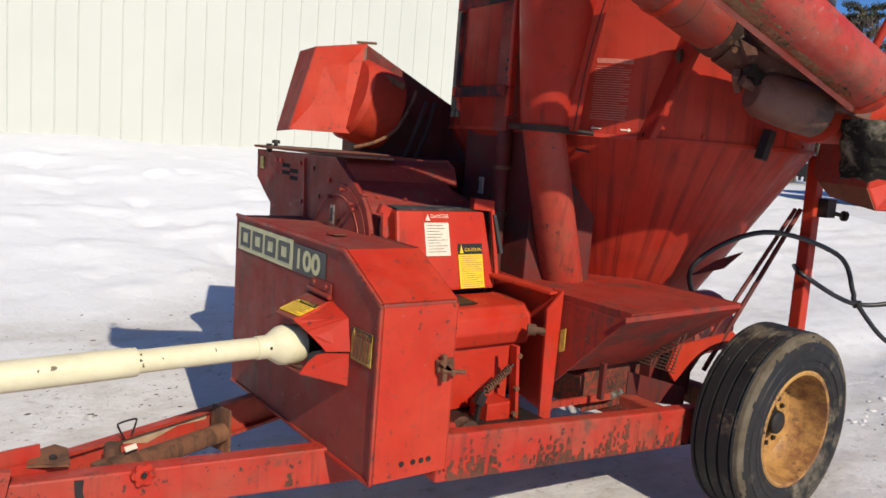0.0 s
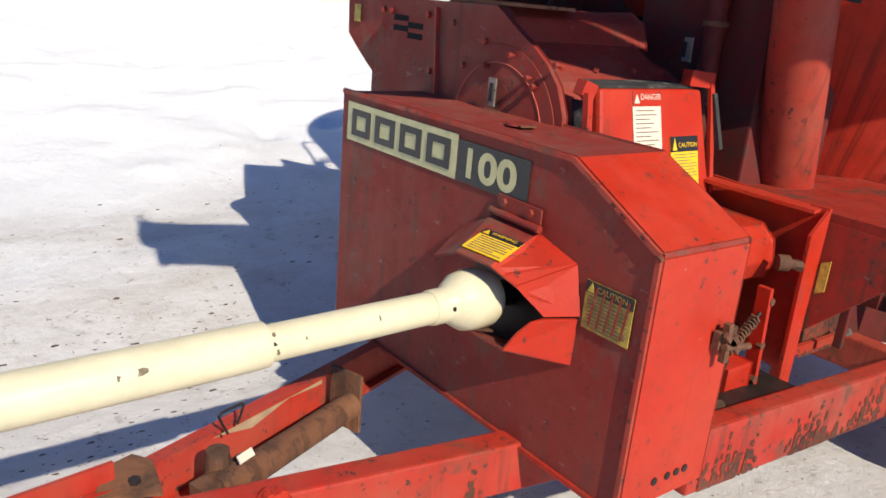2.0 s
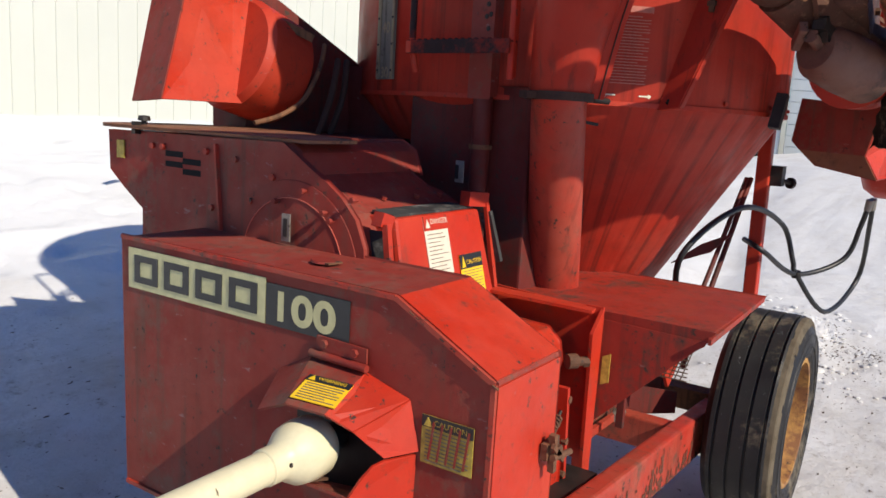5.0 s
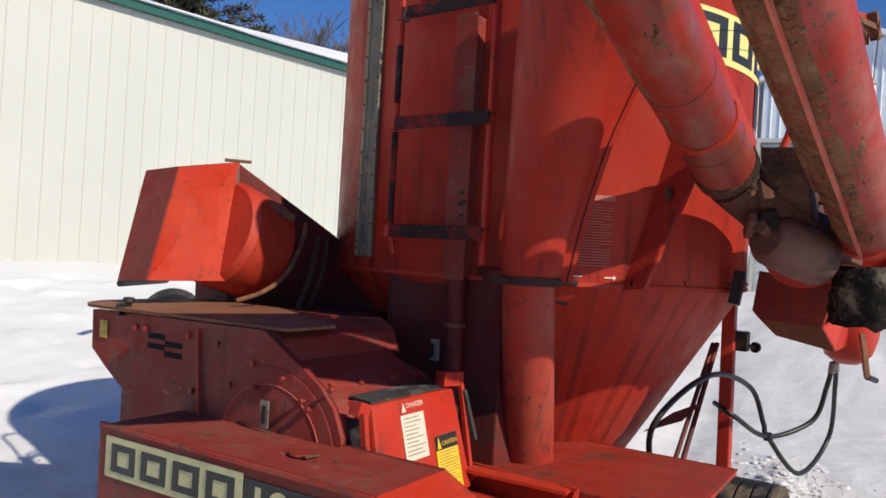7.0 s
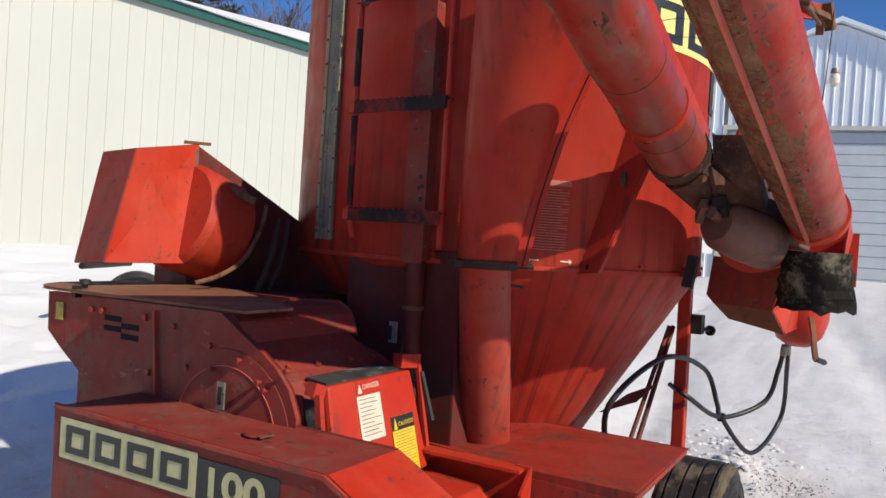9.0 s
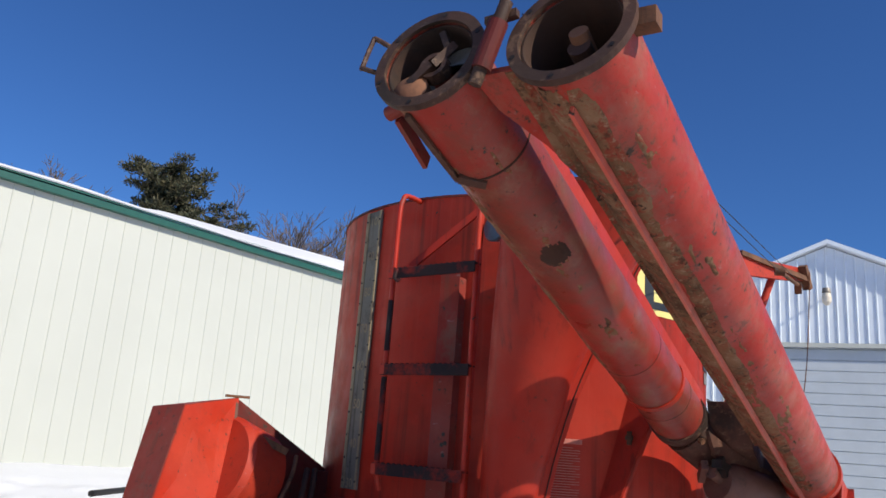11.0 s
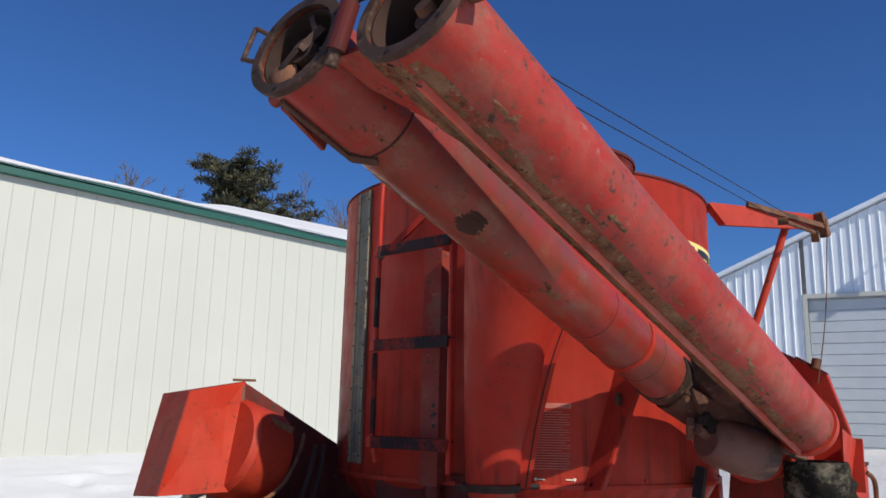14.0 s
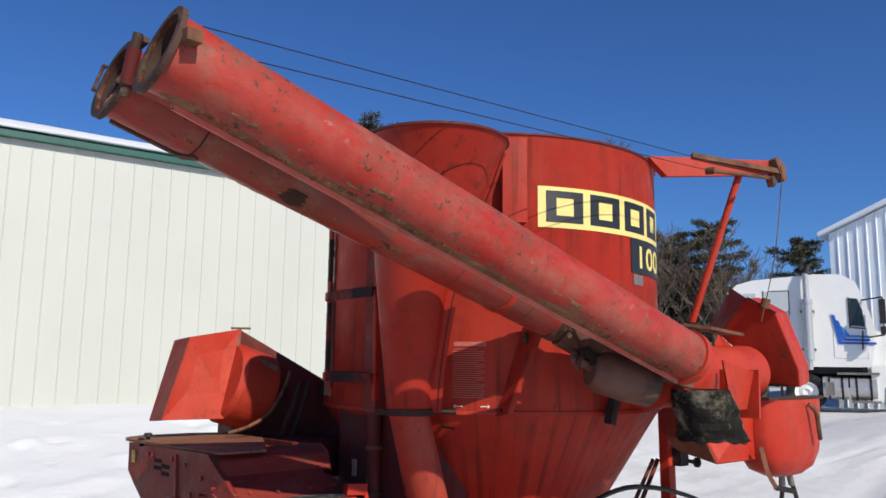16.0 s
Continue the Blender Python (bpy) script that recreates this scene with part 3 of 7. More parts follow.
def build_shop():
    """Pale steel shop with a gable end and an overhead door, beyond the yard."""
    left = Vector((22.4, 6.93, 0))
    face = Vector((math.cos(radians(8)), math.sin(radians(8)), 0))
    along = Vector((face.y, -face.x, 0))
    out = -face
    W, EAVE, PEAK = 11.8, 5.35, 7.92
    shop = thing("steel_shop", left, "pale blue-grey ribbed-steel shop with a white overhead door", "building")

    def top(x):
        return EAVE + (PEAK - EAVE) * (1 - abs(2 * x / W - 1))
    D0, D1, DT = 3.12, 8.85, 4.98
    part("wall", placed(ribbed(D0, 0.3, 0, 0.25, 0.03, top), left, along, out), GALV, shop)
    part("wall", placed(ribbed(W - D1, 0.3, 0, 0.25, 0.03, lambda x: top(x + D1)), left + along * D1, along, out), GALV, shop)
    part("wall", placed(ribbed(D1 - D0, DT, 0, 0.25, 0.03, lambda x: top(x + D0)), left + along * D0, along, out), GALV, shop)
    part("wall", local_block(-0.0, 0.1, -24, -0.02, 0.3, EAVE - 0.03, left, along, out), GALV, shop)
    part("wall", local_block(W - 0.1, W, -24, -0.02, 0.3, EAVE - 0.03, left, along, out), GALV, shop)
    for sgn in (0, 1):
        x0, x1 = (-0.25, W / 2) if sgn == 0 else (W / 2, W + 0.25)
        z = lambda x: EAVE + (PEAK - EAVE) * (1 - abs(2 * x / W - 1)) + 0.04
        bm = solid([(x0, 0.25, z(x0)), (x1, 0.25, z(x1)), (x1, -24, z(x1)), (x0, -24, z(x0)), (x0, 0.25, z(x0) + .12), (x1, 0.25, z(x1) + .12), (x1, -24, z(x1) + .12), (x0, -24, z(x0) + .12)],
                   [(0, 1, 2, 3), (7, 6, 5, 4), (0, 4, 5, 1), (1, 5, 6, 2), (2, 6, 7, 3), (3, 7, 4, 0)])
        for v in bm.verts:
            v.co.y = -v.co.y
        part("roof", placed(bm, left, along, out), GALV, shop)
    for a0, a1, b0, b1 in ((D0 - 0.12, D0, 0.3, DT + 0.12), (D1, D1 + 0.12, 0.3, DT + 0.12), (D0, D1, DT, DT + 0.12)):
        part("door_trim", local_block(a0, a1, 0.0, 0.06, b0, b1, left, along, out), SIDING, shop)
    door = part("overhead_door", local_block(D0, D1, -0.2, -0.14, 0.3, DT, left, along, out), DOORGREY, shop, "grey-white sectional overhead door")
    k = 14
    for i in range(k):
        a = 0.6 + (DT - 0.62) * i / k
        part("panel", local_block(D0 + 0.02, D1 - 0.02, -0.14, -0.11, a, a + (DT - 0.62) / k - 0.018, left, along, out), DOORGREY, door, bevel=0.012)
    lamp = part("yard_lamp", joined(placed(rod((5.8, 0, 6.40), (5.8, -0.5, 6.55), 0.03), left, along, out),
                                    placed(lathe((5.8, -0.55, 6.57), (0, 0, -1), [(0, 0), (0, 0.10), (0.12, 0.12), (0.14, 0.11)], 16), left, along, out)), STEEL, shop, "grey yard light on a short arm")
    part("globe", placed(lathe((5.8, -0.55, 6.43), (0, 0, -1), [(0, 0.10), (0.12, 0.13), (0.26, 0.12), (0.34, 0.06), (0.35, 0)], 16), left, along, out), PAPER, lamp)


build_shop()


# ---- the grinder mixer ----
mixer = thing("grinder_mixer", (1.2, 0.45, 0), "old red farm grinder mixer, round tank, folded augers, on tyres", "farm machine")
TC = Vector((1.492, 0.601, 0))
TR = 0.7095


def on_tank(deg, z, out=0.0):
    a = radians(deg)
    return TC + Vector(((TR + out) * math.cos(a), (TR + out) * math.sin(a), z))


def tank_patch(a0, a1, z0, z1, out=0.0025, thick=0.0015, step=2.0):
    """A thin curved plate laid on the tank."""
    n = max(1, int(abs(a1 - a0) / step))
    bm = bmesh.new()
    cols = []
    for i in range(n + 1):
        a = a0 + (a1 - a0) * i / n
        cols.append([bm.verts.new(on_tank(a, z, o)) for z, o in ((z0, out), (z1, out), (z1, out - thick), (z0, out - thick))])
    for p, q in zip(cols, cols[1:]):
        for k in range(4):
            bm.faces.new((p[k], q[k], q[(k + 1) % 4], p[(k + 1) % 4]))
    bm.faces.new(cols[0])
    bm.faces.new(cols[-1][::-1])
    return bm


def build_tank():
    tank = part("tank", lathe(TC, (0, 0, 1), [(0.45, 0), (0.45, 0.19), (0.56, 0.265), (1.268, TR - 0.004), (1.276, TR), (2.258, TR), (2.266, TR + 0.006), (2.266, TR - 0.012), (2.2, TR - 0.014), (2.2, 0)], 96), RED_TANK, mixer, "round red feed tank with a cone bottom", smooth=True)
    part("seam", hoop(TC + Vector((0, 0, 1.272)), (0, 0, 1), TR - 0.001, 0.005, 0.012, 96), RED, tank)
    part("rim", hoop(TC + Vector((0, 0, 2.264)), (0, 0, 1), TR, 0.006, 0.007, 96), RED_GRIME_SHADE, tank)
    # cream band with four dark marks, and the model number below
    band = part("decal_band", tank_patch(-123, -45, 1.925, 2.075), DECAL_NEW, tank, "cream-yellow band with dark block marks")
    for i in range(4):
        a = -120.5 + i * 14.6
        for a0, a1, z0, z1 in ((a, a + 12, 2.035, 2.06), (a, a + 12, 1.945, 1.970), (a, a + 3.2, 1.970, 2.035), (a + 8.8, a + 12, 1.970, 2.035)):
            part("mark", tank_patch(a0, a1, z0, z1, 0.004), BLACK, band)
    num = part("model_number_decal", tank_patch(-88.2, -58, 1.79, 1.925, 0.0032), BLACK, tank, "black decal with a model number")
    bm = bold(text_bm("100", 0.085, (0, 0, 0), (1, 0, 0), (0, 1, 0), 0, "LEFT", 1.45))
    for v in bm.verts:
        v.co = on_tank(-86.0 + math.degrees(v.co.x / TR), 1.813 + v.co.y, 0.0048)
    part("number", bm, DECAL_NEW, num)
    part("serial_tag", tank_patch(-87, -81, 1.745, 1.785, 0.003), STEEL, tank, "small metal tag")
    # instruction print
    sheet_print = part("instruction_print", tank_patch(-147.0, -137.8, 1.50, 1.515, 0.0015, 0.001), FADEINK, tank, "faded white lines of printed instructions")
    for i in range(23):
        z = 1.488 - i * 0.0075
        k = random.Random(i)
        part("print_line", tank_patch(-147.4 + (0.3 if i % 6 == 0 else 0), -138.2 - 2.2 * k.random() * (i % 3 == 0), z, z + 0.0026, 0.0015, 0.001, 3), FADEINK, sheet_print)
    for a, s in ((-145.3, -1), (-138.3, 1)):
        part("arrow", joined(tank_patch(a - 1.0, a + 1.0, 1.292, 1.296, 0.002, 0.0012), *[tank_patch(a + s * (1.0 + k * 0.2), a + s * (1.2 + k * 0.2), 1.294 - 0.006 + 0.002 * k, 1.294 + 0.006 - 0.002 * k, 0.002, 0.0012) for k in range(3)]), PAPER, tank, "pale printed arrow")
    # level gauge
    strip = part("level_gauge", tank_patch(155.0, 162.0, 1.31, 2.25, 0.009, 0.008), GAUGE, tank, "weathered grey-green gauge strip with numbers")
    for a0, a1, nm in ((155.0, 156.5, "edge_strip"), (161.3, 162.0, "edge_strip")):
        part(nm, tank_patch(a0, a1, 1.31, 2.25, 0.012, 0.003, 1.0), GAUGE_EDGE, strip, "tan edge strip of the gauge")
    for i in range(13):
        for a in (155.7, 161.7):
            part("screw", bolt(on_tank(a, 1.335 + i * 0.0735, 0.0115), (math.cos(radians(a)), math.sin(radians(a)), 0), 0.0035, 0.003), GREASE, strip)
    for i, w in enumerate(("100", "90", "80", "70", "60", "50", "40", "30")):
        z = 2.200 - i * 0.1265
        bm = text_bm(w, 0.030, (0, 0, 0), (1, 0, 0), (0, 1, 0), 0)
        for v in bm.verts:
            v.co = on_tank(160.8 - 3.6 + math.degrees(v.co.x / (TR + 0.03)), z + v.co.y, 0.0108)
        part("number", bold(bm, 0.0008), GAUGE_EDGE, strip)
    for a in (-170, -152, -134, -118, -100, -80, -60, -45):
        part("rivet", bolt(on_tank(a, 1.29), (math.cos(radians(a)), math.sin(radians(a)), 0), 0.006), RED, tank)
    part("slit", bar(on_tank(-150.5, 1.222, -0.014), on_tank(-147, 1.216, -0.018), 0.012, 0.008), GREASE, tank)
    part("side_box", tank_patch(-133.5, -127.0, 1.93, 2.235, 0.050, 0.049), RED_TANK, tank, "upright red box on the tank side")
    part("hatch_rest", lathe(on_tank(-165, 2.235, -0.1), (0.3, 0.05, 1), [(0, 0), (0, 0.05), (0.04, 0.05), (0.04, 0)], 20), GREASE, tank)
    return tank


build_tank()


def build_cyclone():
    top, mid, low = Vector((0.606, -0.003, 2.125)), Vector((0.727, 0.252, 1.277)), Vector((0.955, 0.335, 0.765))
    turn = [2 * math.pi * i / 64 for i in range(64)]

    def ring(k):
        """Centre and radius of the cone at k from its neck to its rim."""
        bow = math.sin(math.pi * k)
        return mid.lerp(top, k) + Vector((-0.012, 0.030, 0)) * bow, 0.073 + 0.151 * k - 0.026 * bow
    bm = bmesh.new()
    rows = []
    for k, w in ((0, 0), (0.15, 0), (0.3, 0), (0.45, 0), (0.6, 0), (0.75, 0), (0.9, 0), (1, 0), (1, 0.006), (0.5, 0.006), (0, 0.006)):
        c, r = ring(k)
        rows.append([bm.verts.new(c + Vector((math.cos(a), math.sin(a), 0)) * (r - w)) for a in turn])
    for p, q in zip(rows, rows[1:]):
        for i in range(64):
            bm.faces.new((p[i], p[(i + 1) % 64], q[(i + 1) % 64], q[i]))
    cone = part("dust_cone", bm, RED_CONE, mixer, "tapered red dust cone beside the tank", smooth=True)
    part("rim", hoop(top, (0, 0, 1), 0.222, 0.005, 0.008, 48), RED_GRIME_SHADE, cone)
    part("lid", lathe(top, (0, 0, 1), [(-0.01, 0), (-0.01, 0.216), (0.004, 0.214), (0.012, 0.13), (0.020, 0.125), (0.045, 0.10), (0.050, 0)], 40), RED_GRIME_SHADE, cone, smooth=True)
    seam = [ring(k)[0] + Vector((math.cos(radians(-48)), math.sin(radians(-48)), 0)) * (ring(k)[1] + 0.0008) for k in (0.02, 0.25, 0.5, 0.75, 0.97)]
    part("cone_seam", sweep(seam, 0.0018, 6, 3), GREASE, cone)
    fin = []
    for k in (0.0, 0.2, 0.4, 0.6, 0.8, 0.96):
        c, r = ring(k)
        fin.append((c + Vector((math.cos(radians(-58)), math.sin(radians(-58)), 0)) * (r - 0.012), c + Vector((math.cos(radians(-52)), math.sin(radians(-52)), 0)) * (r + 0.036 * min(1, (1.05 - k) / 0.3))))
    for (p, q), (p2, q2) in zip(fin, fin[1:]):
        part("joint_flange", sheet([p, q, q2, p2], 0.004), RED_CONE, cone)
    part("flange_crease", sweep([p.lerp(q, 0.74) + Vector((-0.003, -0.002, 0)) for p, q in fin], 0.0016, 6, 3), GREASE, cone)
    part("collar", joined(hoop(mid, Vector((0, 0, 1)), 0.073, 0.010, 0.020, 40), bar(mid + Vector((-0.10, 0.045, 0.0)), mid + Vector((0.09, -0.045, 0.0)), 0.03, 0.016)), DARK_RUST_SHADE, cone, "dark clamp round the tube")
    part("down_tube", rod(low, mid + (mid - low).normalized() * 0.03, 0.074, 0.066, 40), RED_RAIL, cone, "red steel down tube", smooth=True)
    part("handle", rod(mid + Vector((0.06, -0.03, 0.0)), mid + Vector((0.16, -0.06, -0.002)), 0.008), GREASE, cone)


build_cyclone()


def build_ladder():
    near = [(0.657, 0.352, 1.31), (0.657, 0.352, 1.9), (0.66, 0.352, 2.20), (0.70, 0.355, 2.25), (0.80, 0.37, 2.25)]
    far = [(0.700, 0.660, 1.325), (0.690, 0.664, 1.37), (0.686, 0.665, 1.42), (0.686, 0.665, 1.9), (0.688, 0.665, 2.17), (0.70, 0.664, 2.238), (0.722, 0.662, 2.256), (0.77, 0.652, 2.256), (0.82, 0.65, 2.250)]
    ladder = part("ladder", joined(sweep(far, 0.0085), sweep(near, 0.0085), bar((0.664, 0.352, 1.315), (0.664, 0.352, 2.19), 0.012, 0.022, (1, 0, 0))), RED, mixer, "red steel ladder on the tank front", smooth=True)
    part("stained_rail", joined(sweep([(0.6855, 0.6655, 1.41), (0.6855, 0.6655, 1.66)], 0.0092, 10, 6), sweep([(0.6855, 0.6655, 1.74), (0.6855, 0.6655, 1.90)], 0.0092, 10, 6)), RUNG, ladder, "blackened stretch of the rail", smooth=True)
    for z in (1.399, 1.693, 1.995):
        rung = part("rung", bar((0.690, 0.672, z), (0.652, 0.345, z), 0.032, 0.006), RUNG, ladder, "worn black and red ladder rung", bevel=0.002)
        part("rung_lip", bar((0.672, 0.672, z - 0.012), (0.634, 0.345, z - 0.012), 0.006, 0.034), RUNG, ladder, bevel=0.0015)
        part("end_plate", bar((0.683, 0.672, z - 0.012), (0.681, 0.655, z - 0.012), 0.03, 0.03), RED, ladder)
        for k in range(14):
            part("tread_lug", bar((0.683 - 0.0024 * k, 0.655 - 0.0205 * k, z + 0.003), (0.673 - 0.0024 * k, 0.655 - 0.0205 * k, z + 0.006), 0.008, 0.005), RUNG, rung)
    part("hanging_rag", sweep([(0.650, 0.63, 1.992), (0.644, 0.632, 1.965), (0.643, 0.620, 1.952), (0.645, 0.612, 1.960)], 0.005, 7, 4), RUNG, ladder)
    part("brace", bar((0.70, 0.64, 1.99), (0.74, 0.37, 2.21), 0.010, 0.022), RED_CONE, ladder)
    part("gauge_dial", lathe((0.665, 0.304, 2.104), (-1, 0.25, 0), [(-0.03, 0), (-0.03, 0.035), (0.0, 0.042), (0.006, 0.038), (0.006, 0)], 24), DIAL, ladder, "round blue-grey plastic lamp lens", smooth=True)
    return ladder


build_ladder()


def build_front_column():
    """Tall enclosed elevator casing behind the ladder, with its vertical channel."""
    # the deep shade under tank and hood is put into the casing's colour
    col = part("elevator_casing", prism([(0.80, 0.74), (0.80, 0.36), (1.05, 0.30), (1.05, 0.85)], "z", 0.62, 1.30), RED_GRIME_SHADE, mixer, "dark red casing under the ladder", bevel=0.006)
    post = part("channel", block(0.745, 0.80, 0.462, 0.518, 1.27, 1.985), RED_DUST_SHADE, col, "upright red box channel", bevel=0.006)
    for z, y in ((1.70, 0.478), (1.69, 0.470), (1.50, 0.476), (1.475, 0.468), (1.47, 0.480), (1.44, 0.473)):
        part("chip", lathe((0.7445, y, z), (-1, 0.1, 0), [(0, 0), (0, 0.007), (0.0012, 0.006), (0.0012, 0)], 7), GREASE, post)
    part("lower_channel", rod((0.772, 0.490, 1.275), (0.772, 0.490, 0.70), 0.026, 0.024, 20), RED_GRIME_SHADE, post, smooth=True)
    for z in (1.14, 0.98):
        part("clamp", hoop((0.772, 0.490, z), (0, 0, 1), 0.0245, 0.006, 0.012, 20), RUST, post)
    oval_plate(col, (0.690, 0.500, 1.076), (-1, 0, 0))
    part("slot", Plane((0.684, 0.500, 1.076), (0, -1, 0), (0, 0.1, 1)).patch(-0.005, 0.005, -0.018, 0.018, 0.004, 0.002), GREASE, col)


def oval_plate(parent, p, n):
    s, u = frame_of(n)
    pl = Plane(p, s, Vector((0, 0.1, 1)))
    part("slotted_tag", pl.patch(-0.012, 0.012, -0.028, 0.028, 0.004, 0.004), STEEL, parent, "small slotted metal tag")


def build_shield():
    poly = [(0.912, 0.918), (0.167, 0.915), (-0.030, 0.812), (-0.030, 0.357), (0.90, 0.357)]
    # the front's duller red holds its shade as well as dust
    sh = part("drive_shield", prism(poly, "x", 0.0, 0.225), RED_DUST_SHADE, mixer, "dull red sheet-metal drive shield with a chamfered corner", bevel=0.006)
    # seam lip round the front
    rim = [(poly[i], poly[(i + 1) % 5]) for i in range(5)]
    for (ya, za), (yb, zb) in rim[:4]:
        part("lip", bar((-0.002, ya, za), (-0.002, yb, zb), 0.009, 0.009, (1, 0, 0)), RED_RAIL, sh)
    # outer skins on the near side and the chamfer: sunlight put into a brighter red
    part("side_skin", block(0.004, 0.228, -0.0345, -0.0305, 0.359, 0.806), RED, sh, "red side panel, sunlit brightness in its colour")
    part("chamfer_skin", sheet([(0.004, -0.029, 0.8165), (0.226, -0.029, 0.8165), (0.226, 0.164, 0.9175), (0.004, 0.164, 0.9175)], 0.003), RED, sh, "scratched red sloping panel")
    pl = Plane((0, 0.89, 0.81), (0, -1, 0), (0, 0, 1))
    dec = part("decal_band", pl.patch(0.0, 0.418, 0, 0.088), DECAL, sh, "faded cream band with dark block marks")
    for i in range(4):
        a = 0.022 + i * 0.099
        for a0, a1, b0, b1 in ((a, a + 0.078, 0.060, 0.074), (a, a + 0.078, 0.014, 0.028), (a, a + 0.018, 0.028, 0.060), (a + 0.060, a + 0.078, 0.028, 0.060)):
            part("mark", pl.patch(a0, a1, b0, b1, 0.0036), BLACK, dec)
    num = part("number_decal", pl.patch(0.420, 0.625, 0.0, 0.080), BLACK, sh, "black decal with a model number")
    part("number", bold(pl.words("100", 0.054, 0.432, 0.014, 0.0034, 1.40), 0.0034), DECAL, num)
    caution_label(sh, Plane((0, 0.10, 0.648), (0, -1, 0), (0, 0, 1)), 0.10, 0.083, OLDYELLOW, "CAUTION", scratched=True)
    for x, y in ((0.085, -0.034), (0.12, -0.034), (0.145, -0.034), (0.168, -0.034)):
        part("bolt_hole", lathe((x, y - 0.001, 0.398), (0, -1, 0), [(0, 0), (0, 0.0075), (0.0015, 0.0075), (0.0015, 0)], 12), GREASE, sh)
    oval_plate_flat(sh)
    latch = part("latch", joined(bar((0.165, -0.045, 0.648), (0.215, -0.045, 0.652), 0.012, 0.03), rod((0.17, -0.06, 0.64), (0.245, -0.06, 0.628), 0.006), bar((0.178, -0.055, 0.68), (0.182, -0.055, 0.61), 0.012, 0.012)), RUST, sh, "rusty spring latch")
    part("wing_nut", joined(bolt((0.19, -0.045, 0.648), (0, -1, 0), 0.012, 0.02), bar((0.165, -0.062, 0.665), (0.21, -0.062, 0.625), 0.006, 0.010)), RUST, latch)
    rnd = random.Random(21)
    for k in range(9):
        e = rnd.random()
        y, z = (0.167 + (-0.030 - 0.167) * e, 0.915 + (0.812 - 0.915) * e) if k < 14 else (-0.0305, 0.40 + 0.40 * e)
        w = rnd.uniform(0.004, 0.014)
        part("edge_chip", bar((-0.0068, y - w * (0.85 if k < 14 else 0), z - w * (0.45 if k < 14 else 1.5)), (-0.0068, y, z), 0.0012, rnd.uniform(0.003, 0.006), (1, 0, 0)), GREASE if k % 3 else RUST, sh)
    # hinged guard over the power shaft
    hl, hr, lb, rt, rb = (Vector(p) for p in ((0, 0.35, 0.772), (0, 0.225, 0.770), (0, 0.43, 0.73), (0, 0.13, 0.745), (0, 0.106, 0.662)))
    fl, ftl, ftr, fold, apex = (Vector(p) for p in ((-0.124, 0.357, 0.703), (-0.130, 0.288, 0.733), (-0.114, 0.216, 0.729), (-0.094, 0.172, 0.706), (-0.056, 0.137, 0.659)))
    # guard faces away from the sun get the darker red, sunward ones the brighter
    g = part("upper_guard", sheet([hl, hr, ftr, ftl], 0.005), RED_DUST_SHADE, sh, "faceted red shaft guard with a hinge")
    part("guard_plate", sheet([lb, hl, ftl, fl], 0.005), RED_DUST_SHADE, g)
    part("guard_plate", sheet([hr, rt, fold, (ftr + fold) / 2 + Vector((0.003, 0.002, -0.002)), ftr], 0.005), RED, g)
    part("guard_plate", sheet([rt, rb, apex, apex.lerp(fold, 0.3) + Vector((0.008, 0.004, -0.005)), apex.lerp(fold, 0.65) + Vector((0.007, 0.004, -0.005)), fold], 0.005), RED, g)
    part("hinge", joined(rod((-0.012, 0.345, 0.784), (-0.012, 0.215, 0.782), 0.007), sheet([(-0.006, 0.335, 0.79), (-0.006, 0.22, 0.788), (-0.006, 0.22, 0.815), (-0.006, 0.335, 0.817)], 0.004), bolt((-0.008, 0.245, 0.803), (-1, 0, 0)), bolt((-0.008, 0.315, 0.805), (-1, 0, 0))), RED_DUST_SHADE, g)
    lr, lb2, ll = Vector((0, 0.112, 0.655)), Vector((0, 0.114, 0.57)), Vector((-0.114, 0.163, 0.601))
    low = part("lower_guard", sheet([lr, lb2, ll, ll.lerp(apex, 0.35) + Vector((-0.006, -0.003, 0.010)), ll.lerp(apex, 0.7) + Vector((-0.006, -0.003, 0.010)), apex + Vector((0, 0, -0.004))], 0.005), RED, sh, "lower red shaft guard")
    part("guard_plate", sheet([lb2, ll, (-0.105, 0.30, 0.592), (0, 0.36, 0.535)], 0.005), RED_DUST_SHADE, low)
    part("rusty_tab", sheet([(-0.105, 0.30, 0.598), (-0.105, 0.255, 0.598), (-0.06, 0.25, 0.588), (-0.07, 0.31, 0.590)], 0.004), RUST, low)
    part("shaft_opening", lathe((-0.002, 0.262, 0.660), (-1, 0, 0), [(0, 0), (0, 0.118), (0.003, 0.118), (0.003, 0)], 32), GREASE, sh)
    caution_label(g, Plane(ftl + (ftr - ftl) * -0.02 + Vector((0.012, 0, 0.0075)), ftr - ftl, (hl + hr) / 2 - (ftl + ftr) / 2), 0.084, 0.066, YELLOW, "WARNING")
    return sh


def oval_plate_flat(parent):
    part("slotted_tag", lathe((0.115, 0.43, 0.9205), (0, 0, 1), [(0, 0), (0, 0.03), (0.004, 0.028), (0.004, 0)], 14), RED_DUST_SHADE, parent)
    part("rust_patch", sheet([(0.10, 0.455, 0.9225), (0.09, 0.40, 0.9225), (0.125, 0.395, 0.9225), (0.15, 0.44, 0.9225)], 0.003), RUST, parent)


